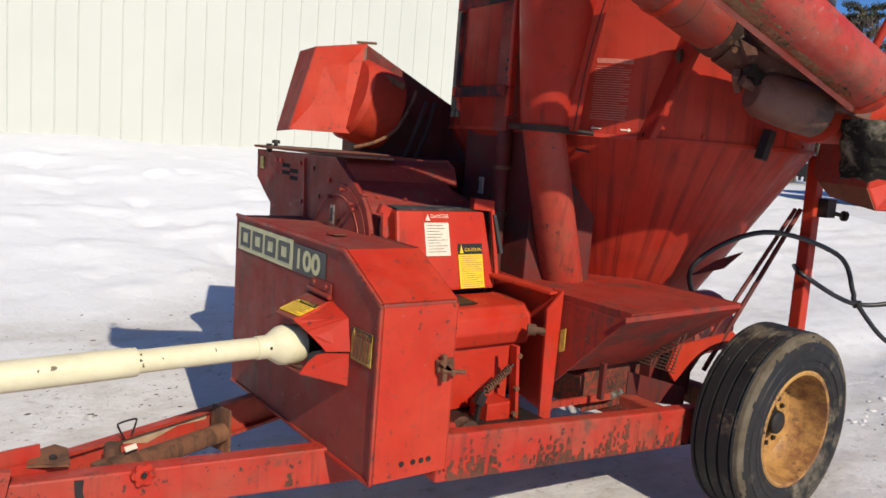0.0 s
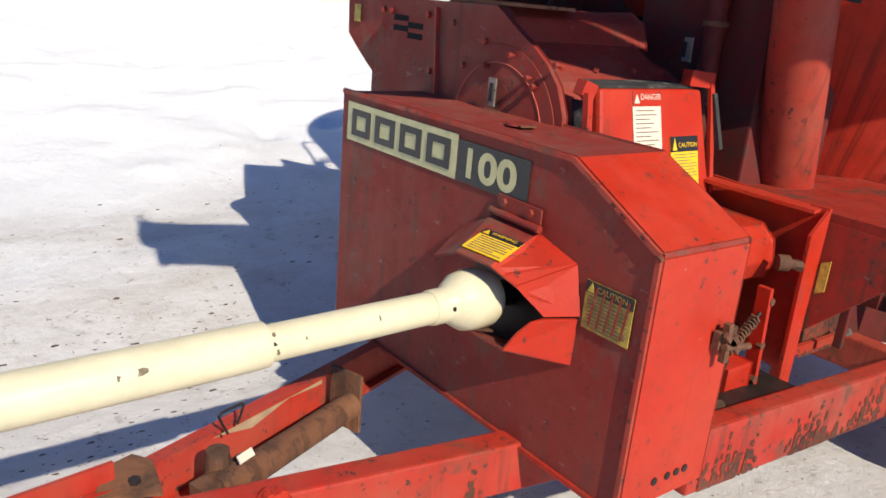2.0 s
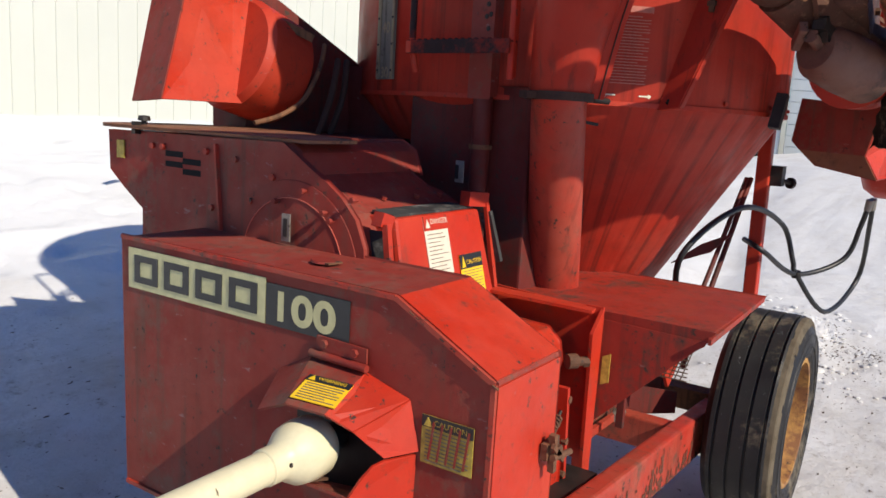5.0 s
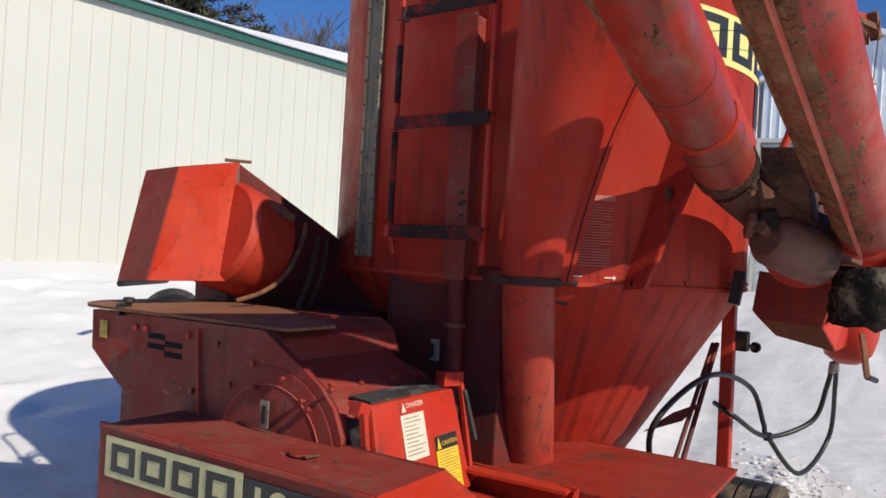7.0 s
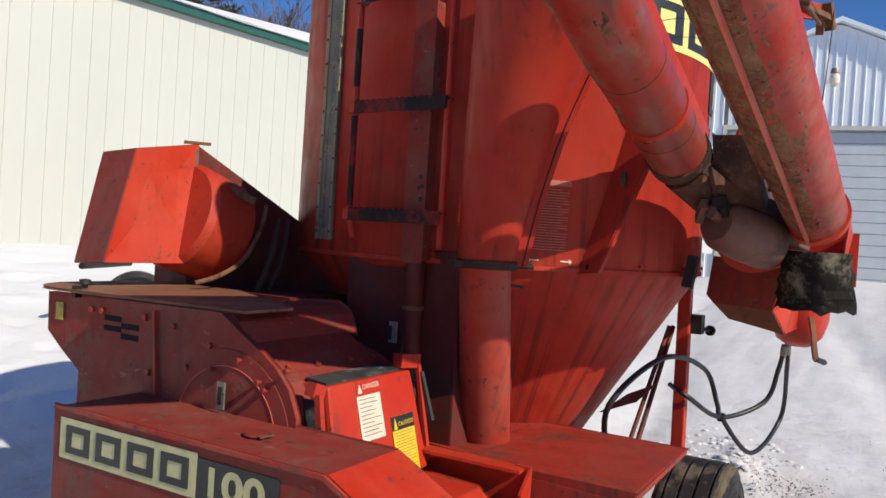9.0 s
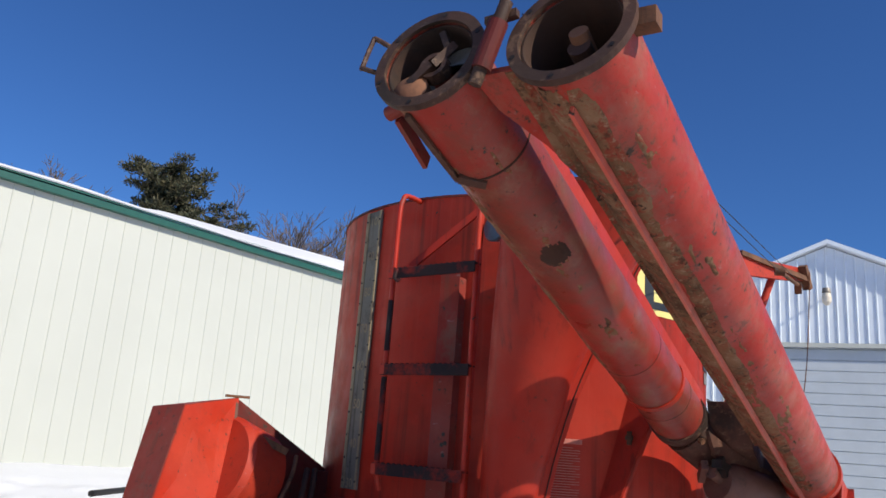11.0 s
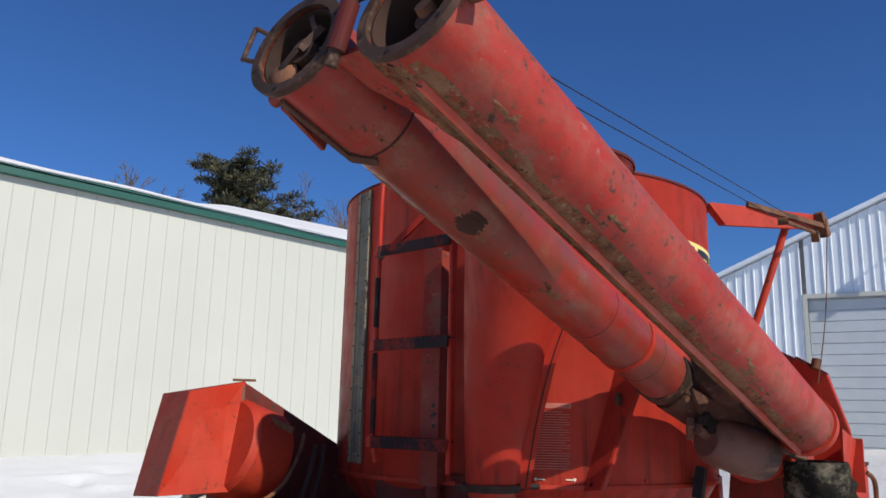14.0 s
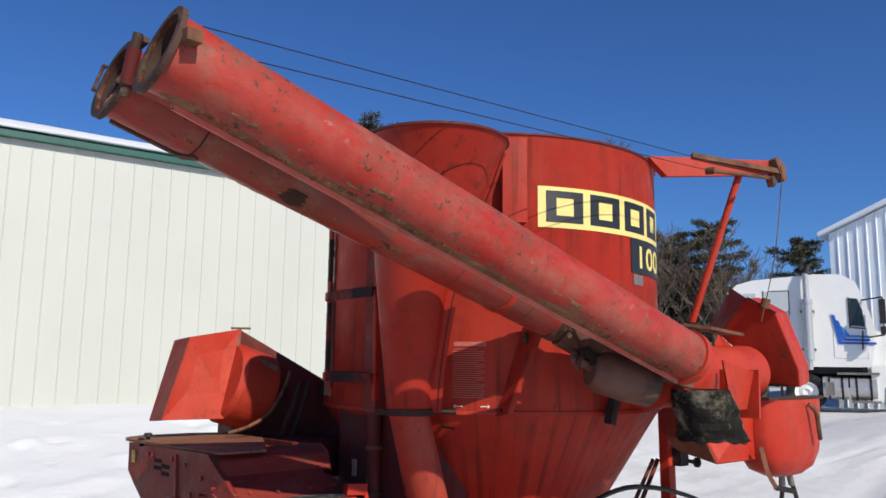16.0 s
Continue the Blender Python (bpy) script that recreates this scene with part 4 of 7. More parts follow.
def caution_label(parent, pl, w, h, ground, word, scratched=False):
    lab = part("safety_label", pl.patch(0, w, 0, h, 0.003), ground, parent, "yellow safety label with a black heading")
    head = h * 0.24
    part("heading", pl.patch(0, w, h - head, h, 0.0042), BLACK, lab)
    ws = [pl.at(w * 0.05, h - head * 0.9, 0.0056), pl.at(w * 0.21, h - head * 0.9, 0.0056), pl.at(w * 0.13, h - head * 0.1, 0.0056)]
    part("warning_sign", sheet(ws, 0.001), ground, lab)
    part("heading_word", pl.words(word, min(head * 0.5, w * 0.70 / (0.92 * len(word))), w * 0.25, h - head * 0.72, 0.0062), ground, lab)
    n = max(5, int((h - head) / 0.0068))
    for i in range(n):
        b = h - head - (i + 1) * (h - head) / (n + 0.7)
        end = w * (0.93 - 0.25 * random.Random(i * 7 + int(w * 1000)).random() * (i % 3 == 2))
        part("print_line", pl.patch(w * 0.08, end, b, b + 0.0015, 0.0042), INK, lab)
    if scratched:
        for i in range(5):
            a = w * (0.15 + 0.17 * i)
            part("scratch", sheet([pl.at(a, h * 0.1, 0.0064), pl.at(a + 0.004, h * 0.1, 0.0064), pl.at(a + 0.012, h * 0.9, 0.0064), pl.at(a + 0.008, h * 0.9, 0.0064)], 0.001), RED_DUST_SHADE, lab)
    return lab


def build_shaft():
    y, z = 0.278, 0.645
    sl = Vector((-1, 0.0, -0.02)).normalized()
    p = Vector((-0.10, y, z))
    shaft = part("power_shaft", lathe(p, sl, [(0.02, 0), (0.02, 0.028), (0.40, 0.0285), (0.402, 0)], 28), CREAM, mixer, "cream plastic power take-off shaft shield", smooth=True)
    part("outer_tube", lathe(p, sl, [(0.385, 0.029), (0.385, 0.0345), (0.40, 0.0355), (0.47, 0.036), (1.9, 0.036), (1.9, 0)], 28), CREAM, shaft, smooth=True)
    part("bell", lathe(p, sl, [(-0.045, 0.040), (-0.045, 0.046), (-0.03, 0.0535), (0.0, 0.055), (0.025, 0.051), (0.045, 0.038), (0.055, 0.031), (0.085, 0.031), (0.087, 0.0285), (0.05, 0.0285), (-0.03, 0.043)], 36, closed=True), CREAM, shaft, "cream bell-shaped shaft cover", smooth=True)
    part("joint", joined(rod(p + Vector((0.11, 0, 0)), p - sl * 0.005, 0.025), block(p.x + 0.01, p.x + 0.06, y - 0.03, y + 0.03, z - 0.02, z + 0.02)), GREASE, shaft)
    rnd = random.Random(12)
    for k, (x, a, ln) in enumerate(((0.379, 50, 0.004), (0.381, 20, 0.006), (0.376, -4, 0.004), (0.33, 18, 0.003), (0.57, 28, 0.009), (0.60, 24, 0.004), (0.20, 30, 0.002))):
        r = 0.0288 if x < 0.385 else 0.0363
        bm = bmesh.new()
        ring = []
        for i in range(9):
            t = 2 * math.pi * i / 9
            g, u = radians(a + 15 * rnd.uniform(0.4, 1.1) * math.sin(t) * (0.6 if k % 2 else 1)), x + ln * rnd.uniform(0.3, 1.0) * math.cos(t)
            ring.append(bm.verts.new(p + sl * u + Vector((0, -math.cos(g) * r, math.sin(g) * r))))
        bm.faces.new(ring)
        part("scuff", bm, SCUFF if k != 1 else GREASE, shaft)
    part("chain_hole", lathe(p + sl * 0.055 + Vector((0, -0.0305, 0.004)), (0, -1, 0.1), [(0, 0), (0, 0.004), (0.002, 0.004), (0.002, 0)], 10), GREASE, shaft)


def grime_film(parent, o, right, up, w, h, seed, bare, rise, cell=0.006):
    """A thin uneven film of caked dirt with runs, thicker towards its lower edge."""
    o, r, u = Vector(o), Vector(right).normalized(), Vector(up).normalized()
    nrm = r.cross(u)
    nx, ny = int(w / cell), int(h / cell)
    bm = bmesh.new()
    g = []
    for i in range(nx + 1):
        col = []
        for j in range(ny + 1):
            x, y = w * i / nx, h * j / ny
            v = 0.9 * noise.noise((x * 6 + seed, y * 3, seed)) + 0.7 * noise.noise((x * 40, y * 5, seed + 2)) + 0.7 * noise.noise((x * 90, y * 60, seed)) - bare - rise * j / ny
            col.append((bm.verts.new(o + r * x + u * y + nrm * (0.0012 + 0.002 * max(-0.5, min(v, 0.5)))), v))
        g.append(col)
    for a, b in zip(g, g[1:]):
        for j in range(ny):
            q = (a[j], b[j], b[j + 1], a[j + 1])
            if max(k[1] for k in q) > 0:
                bm.faces.new([k[0] for k in q])
    bmesh.ops.delete(bm, geom=[v for v in bm.verts if not v.link_faces], context="VERTS")
    tagged(part("caked_grime", bm, GRIME, parent, "brown runs of caked grime"), kind="stuff")


def build_tongue():
    z = 0.312
    near = part("tongue_rail", bar((0.30, 0.175, z + 0.008), (-1.35, 0.475, z - 0.02), 0.055, 0.105), RED_RAIL, mixer, "stained red tongue beam", bevel=0.006)
    grime_film(near, (-0.85, 0.3555, 0.258), (1.65, -0.30, 0.028), (0, 0, 1), 0.95, 0.095, 8.0, 0.75, 0.5, 0.004)
    # far beam: a channel, open to the near side
    a, b = Vector((0.30, 0.83, z)), Vector((-1.30, 0.235, z - 0.02))
    inw = Vector((0.35, -0.94, 0)) * 0.045
    far = part("tongue_rail", bar(a, b, 0.010, 0.105), RED_RAIL, mixer, "stained red tongue channel", bevel=0.002)
    for k, nm in ((0.050, "top_flange"), (-0.050, "bottom_flange")):
        up = Vector((0, 0, k))
        part(nm, bar(a + inw * 0.28 + up, b + inw * 0.28 + up, 0.030, 0.009), RED_RAIL, far)
    part("primer_patch", sheet([a.lerp(b, v) + inw * 0.115 + Vector((0, 0, h)) for v, h in ((0.30, 0.018), (0.36, 0.026), (0.42, 0.004), (0.46, 0.022), (0.52, 0.038), (0.30, 0.04))], 0.002), OLDPRIMER, far, "bare primer where the paint flaked off")
    part("hitch", block(-1.75, -1.2, 0.30, 0.40, 0.24, 0.33), RED_RAIL, mixer, "red hitch tongue", bevel=0.008)
    br = part("tongue_bracket", sheet([(-0.70, 0.405, 0.366), (-0.61, 0.372, 0.366), (-0.60, 0.455, 0.372), (-0.625, 0.475, 0.378), (-0.67, 0.465, 0.374)], 0.008), RUST, mixer, "rusty bracket plate on the tongue", bevel=0.002)
    part("bolt", bolt((-0.64, 0.41, 0.370), (0, 0, 1), 0.010, 0.010), GREASE, br)
    part("flat_bar", bar((-0.665, 0.435, 0.385), (-1.25, 0.36, 0.372), 0.008, 0.040), RED_RAIL, br, "red flat bar")
    part("flat_bar", bar((-0.655, 0.415, 0.350), (-1.25, 0.34, 0.335), 0.010, 0.044), RED_RAIL, br, "red flat bar")
    jack = part("jack_tube", rod((-0.50, 0.392, 0.325), (-0.16, 0.555, 0.312), 0.028, seg=20), RUST, mixer, "rusty jack tube lying on the tongue", smooth=True)
    part("jack_head", joined(rod((-0.52, 0.385, 0.325), (-0.44, 0.425, 0.323), 0.034), bar((-0.55, 0.38, 0.335), (-0.49, 0.40, 0.34), 0.04, 0.03), lathe((-0.50, 0.42, 0.372), (0, 0, 1), [(-0.03, 0), (-0.03, 0.022), (0.012, 0.02), (0.018, 0)], 14)), RUST, jack, smooth=True)
    part("tag", sheet([(-0.477, 0.378, 0.372), (-0.445, 0.393, 0.372), (-0.447, 0.405, 0.381), (-0.479, 0.390, 0.381)], 0.003), PAPER, jack, "white and pink paper tag")
    part("stop_plate", sheet([(-0.14, 0.545, 0.245), (-0.165, 0.625, 0.245), (-0.165, 0.625, 0.378), (-0.14, 0.545, 0.378)], 0.008), RUST, mixer, "rusty steel stop plate on the tongue")
    part("clip", sweep([(-0.45, 0.50, 0.358), (-0.47, 0.49, 0.40), (-0.465, 0.49, 0.409), (-0.425, 0.502, 0.411), (-0.42, 0.503, 0.403), (-0.43, 0.505, 0.370)], 0.0026, 8, 4), GREASE, mixer, "bent wire clip")
    ro = Vector((-0.462, 0.278, 0.352))
    knob = part("rosette", lathe(ro, (0.15, -1, 0), [(-0.02, 0), (-0.02, 0.022), (0.010, 0.024), (0.012, 0.012), (0.008, 0.010), (0.008, 0)], 20), RED, mixer, "red knob wheel on the tongue")
    for k in range(6):
        rim = ro + Vector((0.021 * math.cos(k * math.pi / 3), 0, 0.021 * math.sin(k * math.pi / 3)))
        part("lobe", rod(rim + Vector((0, 0.004, 0)), rim + Vector((0, -0.010, 0)), 0.009, seg=10), RED, knob)
    part("bore", lathe(ro + Vector((0, -0.0105, 0)), (0.15, -1, 0), [(0, 0), (0, 0.008), (0.002, 0.008), (0.002, 0)], 12), GREASE, knob)
    part("drop_bracket", bar((-0.76, 0.32, 0.40), (-0.80, 0.33, 0.20), 0.02, 0.035, (1, 0, 0)), RED_RAIL, mixer)
    for v in (0.545, 0.80):
        q = Vector((0.30, 0.175, z + 0.008)).lerp(Vector((-1.35, 0.475, z - 0.02)), v)
        part("grease_run", sheet([q + Vector((a, -0.0290 - 0.182 * a, b)) for a, b in ((-0.012, 0.045), (0.010, 0.044), (0.007, 0.02), (0.010, 0.0), (0.003, -0.03), (-0.003, -0.02), (-0.010, 0.005))], 0.002), GREASE, near)


def build_frame():
    rail = part("frame_rail", bar((0.205, -0.002, 0.385), (1.66, -0.002, 0.283), 0.05, 0.132), RED_RAIL, mixer, "stained red main frame rail", bevel=0.008)
    grime_film(rail, (0.235, -0.0275, 0.320), (1.455, 0, -0.102), (0.07, 0, 1), 1.40, 0.118, 3.0, 0.0, 0.9, 0.004)
    part("frame_rail", bar((0.205, 0.93, 0.385), (1.9, 0.93, 0.27), 0.05, 0.132), RED_RAIL, mixer, "stained red main frame rail", bevel=0.008)
    part("cross_member", bar((0.26, 0.02, 0.35), (0.26, 0.91, 0.35), 0.06, 0.09), RED_RAIL, mixer, bevel=0.006)
    part("cross_member", bar((1.20, 0.02, 0.32), (1.20, 0.91, 0.32), 0.06, 0.09), RED_RAIL, mixer, bevel=0.006)
    part("axle", bar((1.56, -0.06, 0.335), (1.56, 1.26, 0.335), 0.07, 0.07), RUST, mixer, "rusty steel axle")
    part("floor_pan", sheet([(0.28, 0.04, 0.42), (0.66, 0.04, 0.40), (0.66, 0.9, 0.40), (0.28, 0.9, 0.42)], 0.006), GREASE, mixer)
    post = part("side_post", joined(sheet([(0.665, 0.085, 0.355), (0.705, 0.085, 0.355), (0.712, 0.085, 0.787), (0.655, 0.085, 0.735)], 0.008),
                                    sheet([(0.706, 0.082, 0.355), (0.706, 0.125, 0.355), (0.714, 0.125, 0.79), (0.714, 0.082, 0.79)], 0.008)), RED, mixer, "upright red channel post")
    part("gusset", sheet([(0.708, 0.12, 0.40), (0.708, 0.40, 0.46), (0.708, 0.40, 0.80), (0.712, 0.12, 0.785)], 0.006), RED, post)
    part("top_lip", bar((0.66, 0.42, 0.795), (0.70, 0.10, 0.782), 0.05, 0.008), RED, post)
    part("slide_rail", bar((0.575, 0.10, 0.385), (0.555, 0.10, 0.63), 0.03, 0.012, (1, 0, 0)), RED, mixer, "narrow red slide rail with bolts")
    for z in (0.42, 0.50, 0.60):
        part("bolt", bolt((0.565, 0.093, z), (0, -1, 0), 0.009, 0.01), RUST, post)
    part("hitch_bolt", joined(rod((0.622, 0.125, 0.668), (0.642, 0.11, 0.668), 0.018), rod((0.635, 0.115, 0.668), (0.664, 0.090, 0.666), 0.011), bolt((0.656, 0.097, 0.666), (0.6, -0.7, 0), 0.013, 0.012)), RUST, mixer, "greasy bolt end")
    # coil spring and the small lever box below the roll
    pts = [Vector((0.457 + 0.085 * i / 80, 0.10 + 0.011 * math.cos(i * 0.95), 0.502 + 0.060 * i / 80 + 0.011 * math.sin(i * 0.95))) for i in range(81)]
    part("coil_spring", sweep(pts, 0.003, 6, 1), RUST, mixer, "rusty coil spring", smooth=True)
    part("spring_rod", rod((0.44, 0.10, 0.490), (0.57, 0.10, 0.582), 0.004), GREASE, mixer)
    part("lever_arm", joined(bar((0.445, 0.105, 0.50), (0.425, 0.105, 0.37), 0.010, 0.016, (0, 1, 0)), bar((0.445, 0.10, 0.495), (0.43, 0.10, 0.465), 0.03, 0.02, (0, 1, 0))), GREASE, mixer, "greasy black lever arm")
    for x, z in ((0.245, 0.485), (0.385, 0.50), (0.26, 0.605), (0.59, 0.48)):
        part("bolt", bolt((x, 0.196, z), (0, -1, 0), 0.010, 0.008), RED_RAIL, mixer)
    part("cross_bar", bar((0.952, 0.10, 0.535), (0.952, 0.10, 0.41), 0.022, 0.014, (1, 0, 0)), RED_GRIME_SHADE, mixer, "narrow red cross bar under the pan", bevel=0.003)
    for z, dy in ((0.40, 0), (0.425, 0.012), (0.44, -0.012)):
        part("lug", joined(rod((0.285, 0.085 + dy, z), (0.285, 0.045 + dy, z), 0.013), bolt((0.285, 0.048 + dy, z), (0, -1, 0), 0.017, 0.010)), RED_RAIL, mixer)
    part("lever_box", block(0.455, 0.545, 0.09, 0.16, 0.395, 0.462), RED, mixer, bevel=0.005)
    part("idler", lathe((0.36, 0.08, 0.41), (0, -1, 0), [(0, 0), (0, 0.035), (0.02, 0.03), (0.04, 0.035), (0.04, 0)], 20), RUST, mixer, "small rusty pulley")
    part("back_panel", sheet([(0.23, 0.20, 0.42), (0.62, 0.20, 0.42), (0.62, 0.20, 0.66), (0.23, 0.20, 0.66)], 0.006), RED, mixer)
    part("push_rod", bar((0.76, 0.16, 0.396), (1.09, 0.165, 0.385), 0.012, 0.022), RED_RAIL, mixer, "red push rod beside the frame")
    part("rod_end", joined(rod((1.07, 0.16, 0.385), (1.115, 0.17, 0.389), 0.012), bolt((1.10, 0.16, 0.394), (0.3, -1, 0.6), 0.010, 0.022)), STEEL, mixer)
    part("clean_out_box", prism([(0.98, 0.335), (0.96, 0.455), (1.02, 0.492), (1.28, 0.478), (1.30, 0.335)], "y", 0.20, 0.55), GRIME, mixer, "caked brown box under the pan", bevel=0.006)
    part("support_plate", sheet([(1.20, 0.20, 0.35), (1.36, 0.07, 0.34), (1.36, 0.07, 0.41), (1.20, 0.20, 0.45)], 0.008), RED_GRIME_SHADE, mixer)
    part("fender_bracket", prism([(1.316, 0.432), (1.267, 0.484), (1.305, 0.562), (1.632, 0.590), (1.68, 0.56), (1.66, 0.52), (1.50, 0.53), (1.40, 0.49)], "y", 0.085, 0.095), RED, mixer, "red steel fender bracket")


def build_mill():
    end = [(1.14, 0.80), (1.14, 0.94), (1.22, 0.99), (1.275, 1.03), (1.280, 1.125), (0.655, 1.133), (0.574, 1.084), (0.531, 1.061), (0.486, 1.031), (0.447, 0.991), (0.422, 0.934), (0.41, 0.70), (0.95, 0.55)]
    mill = part("hammer_mill", joined(prism(end, "x", 0.215, 0.232), prism([(y - 0.0 if y > 0.7 else y + 0.02, z - 0.022 if y < 0.7 else z) for y, z in end], "x", 0.228, 0.62)), RED_DUST_SHADE, mixer, "dull red hammer mill housing", bevel=0.005)
    lid = [(0.235, 1.325), (0.205, 1.295), (0.192, 1.255), (0.192, 1.20), (0.235, 0.60), (0.40, 0.60), (0.62, 1.00), (0.62, 1.30), (0.50, 1.36), (0.30, 1.36)]
    part("mill_lid", prism([(x, y) for x, y in lid], "z", 1.138, 1.146), LIDRUST, mill, "tan rusted flat lid", bevel=0.003)
    part("lid_knob", joined(lathe((0.235, 1.165, 1.148), (0, 0, 1), [(0, 0), (0, 0.008), (0.010, 0.008), (0.010, 0.016), (0.022, 0.014), (0.024, 0)], 16), bar((0.205, 1.155, 1.125), (0.205, 1.155, 1.156), 0.014, 0.018, (1, 0, 0))), GREASE, mill, "black clamp knob")
    part("raised_cover", prism([(0.85, 1.10), (0.85, 1.128), (0.665, 1.140), (0.625, 1.118), (0.604, 1.065), (0.70, 1.05)], "x", 0.236, 0.665), RED_DUST_SHADE, mill, "raised red cover", bevel=0.008)
    part("seam_strip", bar((0.211, 0.865, 1.12), (0.211, 0.845, 0.92), 0.006, 0.012, (1, 0, 0)), RED_RAIL, mill)
    for k, (y, z) in enumerate(((1.02, 1.085), (1.02, 1.06), (0.955, 1.07), (0.955, 1.045))):
        part("vent_slot", block(0.2143, 0.217, y - 0.031, y + 0.031, z - 0.0052, z + 0.0052), VOID, mill, bevel=0.002)
    for y, z in ((1.10, 1.10), (1.06, 1.10), (0.90, 1.10), (0.80, 1.09), (0.75, 1.0), (0.88, 0.97), (0.68, 1.06)):
        part("bolt", bolt((0.214, y, z), (-1, 0, 0)), RED_RAIL, mill)
    part("rotor_cover", lathe((0.214, 0.62, 0.87), (-1, 0, 0), [(0, 0), (0, 0.190), (0.0015, 0.1895), (0.002, 0.186), (0.002, 0)], 56), RED_DUST_SHADE, mill, "round bolted rotor cover", smooth=True)
    part("weld_ring", hoop((0.2118, 0.62, 0.87), (-1, 0, 0), 0.150, 0.0016, 0.003, 56), RIDGE, mill, "pale scratched weld ring")
    for y, z in ((0.58, 1.04), (0.66, 1.01), (0.52, 1.00), (0.50, 0.985), (0.44, 1.035), (0.44, 0.90)):
        part("bolt", joined(rod((0.215, y, z), (0.198, y, z), 0.004, seg=10), bolt((0.202, y, z), (-1, 0, 0), 0.0065, 0.007)), RED_DUST_SHADE, mill)
    pl = Plane((0.200, 0.62, 0.957), (0, -1, 0), (0, 0.15, 1))
    part("slotted_tag", pl.patch(-0.012, 0.012, -0.03, 0.03, 0.004, 0.004), STEEL, mill, "small slotted metal tag")
    part("slot", pl.patch(-0.005, 0.005, -0.02, 0.02, 0.007, 0.002), GREASE, mill)
    part("yellow_sticker", sheet([(0.212, 1.245, 1.06), (0.212, 1.215, 1.06), (0.212, 1.215, 1.105), (0.212, 1.245, 1.105)], 0.003), OLDYELLOW, mill)
    part("curved_cover", prism([(0.68, 1.052), (0.60, 1.040), (0.53, 1.022), (0.48, 0.998), (0.45, 0.965), (0.43, 0.91), (0.60, 0.88)], "x", 0.233, 0.66), RED_DUST_SHADE, mill, "curved dusty red mill cover", bevel=0.004)
    for x, y, z in ((0.30, 0.52, 1.021), (0.40, 0.515, 1.02), (0.52, 0.51, 1.018), (0.62, 0.51, 1.018)):
        part("bolt", bolt((x, y, z), (0, -0.4, 0.9), 0.007, 0.006), RED_RAIL, mill)
    # access door with its labels
    o, top = Vector((0.262, 0.345, 0.755)), Vector((0.275, 0.405, 0.985))
    door = part("mill_door", solid([(0.285, 0.345, 0.75), (0.665, 0.345, 0.75), (0.642, 0.405, 0.995), (0.300, 0.405, 0.995), (0.285, 0.46, 0.75), (0.665, 0.46, 0.75), (0.642, 0.50, 0.995), (0.300, 0.50, 0.995)],
                                   [(0, 1, 2, 3), (7, 6, 5, 4), (0, 4, 5, 1), (1, 5, 6, 2), (2, 6, 7, 3), (3, 7, 4, 0)]), RED, mill, "bright red mill access door with labels", bevel=0.010)
    part("rubber_strip", sheet([(0.305, 0.412, 0.998), (0.625, 0.412, 0.998), (0.61, 0.475, 1.003), (0.31, 0.475, 1.003)], 0.005), FLAP, door)
    part("rubber_strip", sheet([(0.252, 0.36, 0.80), (0.266, 0.405, 0.97), (0.262, 0.44, 0.97), (0.25, 0.40, 0.80)], 0.008), FLAP, door)
    part("rubber_strip", bar((0.690, 0.37, 0.86), (0.672, 0.40, 0.985), 0.012, 0.03, (0, 1, 0)), FLAP, door)
    part("clamp", joined(bar((0.235, 0.40, 1.0), (0.265, 0.395, 0.99), 0.03, 0.03), bar((0.24, 0.38, 0.99), (0.235, 0.35, 0.80), 0.014, 0.014)), RED, mill)
    part("clamp", joined(bar((0.60, 0.42, 1.02), (0.675, 0.41, 1.015), 0.03, 0.035), bar((0.668, 0.40, 1.01), (0.682, 0.36, 0.76), 0.010, 0.014)), RED, mill)
    pl = Plane(o + (top - o) * 0.445 + Vector((0.130, 0, 0)), (1, 0, 0), top - o)
    lab = part("safety_label", pl.patch(0.0, 0.093, 0.0, 0.137, 0.003), PAPER, door, "white safety label with a red heading")
    part("heading", pl.patch(0.0, 0.093, 0.105, 0.137, 0.0042), RED, lab)
    part("heading_word", pl.words("DANGER", 0.012, 0.024, 0.119, 0.0056), PAPER, lab)
    part("warning_sign", sheet([pl.at(0.004, 0.111, 0.0056), pl.at(0.022, 0.111, 0.0056), pl.at(0.013, 0.131, 0.0056)], 0.001), PAPER, lab)
    for i in range(10):
        k = random.Random(i + 50).random()
        part("print_line", pl.patch(0.008, 0.085 - 0.03 * k, 0.095 - i * 0.0092, 0.0967 - i * 0.0092, 0.0042), INK, lab)
    pl2 = Plane(o + (top - o) * 0.0 + Vector((0.259, 0, 0)), (1, 0, 0), (top - o) + Vector((0.03, 0, 0)))
    caution_label(door, pl2, 0.097, 0.143, YELLOW, "CAUTION")
    # round housing below the door
    roll = part("roll_housing", prism([(0.36, 0.735), (0.20, 0.728), (0.168, 0.70), (0.160, 0.655), (0.175, 0.615), (0.21, 0.60), (0.36, 0.60)], "x", 0.228, 0.665), RED, mill, "rounded red roll housing", bevel=0.006)
    part("dark_inset", sheet([(0.28, 0.345, 0.740), (0.50, 0.335, 0.739), (0.50, 0.225, 0.734), (0.28, 0.225, 0.735)], 0.004), GREASE, roll)
    part("feed_throat", prism([(0.40, 0.80), (0.40, 0.42), (0.95, 0.42), (0.95, 0.80)], "x", 0.25, 0.66), RED_GRIME_SHADE, mill)


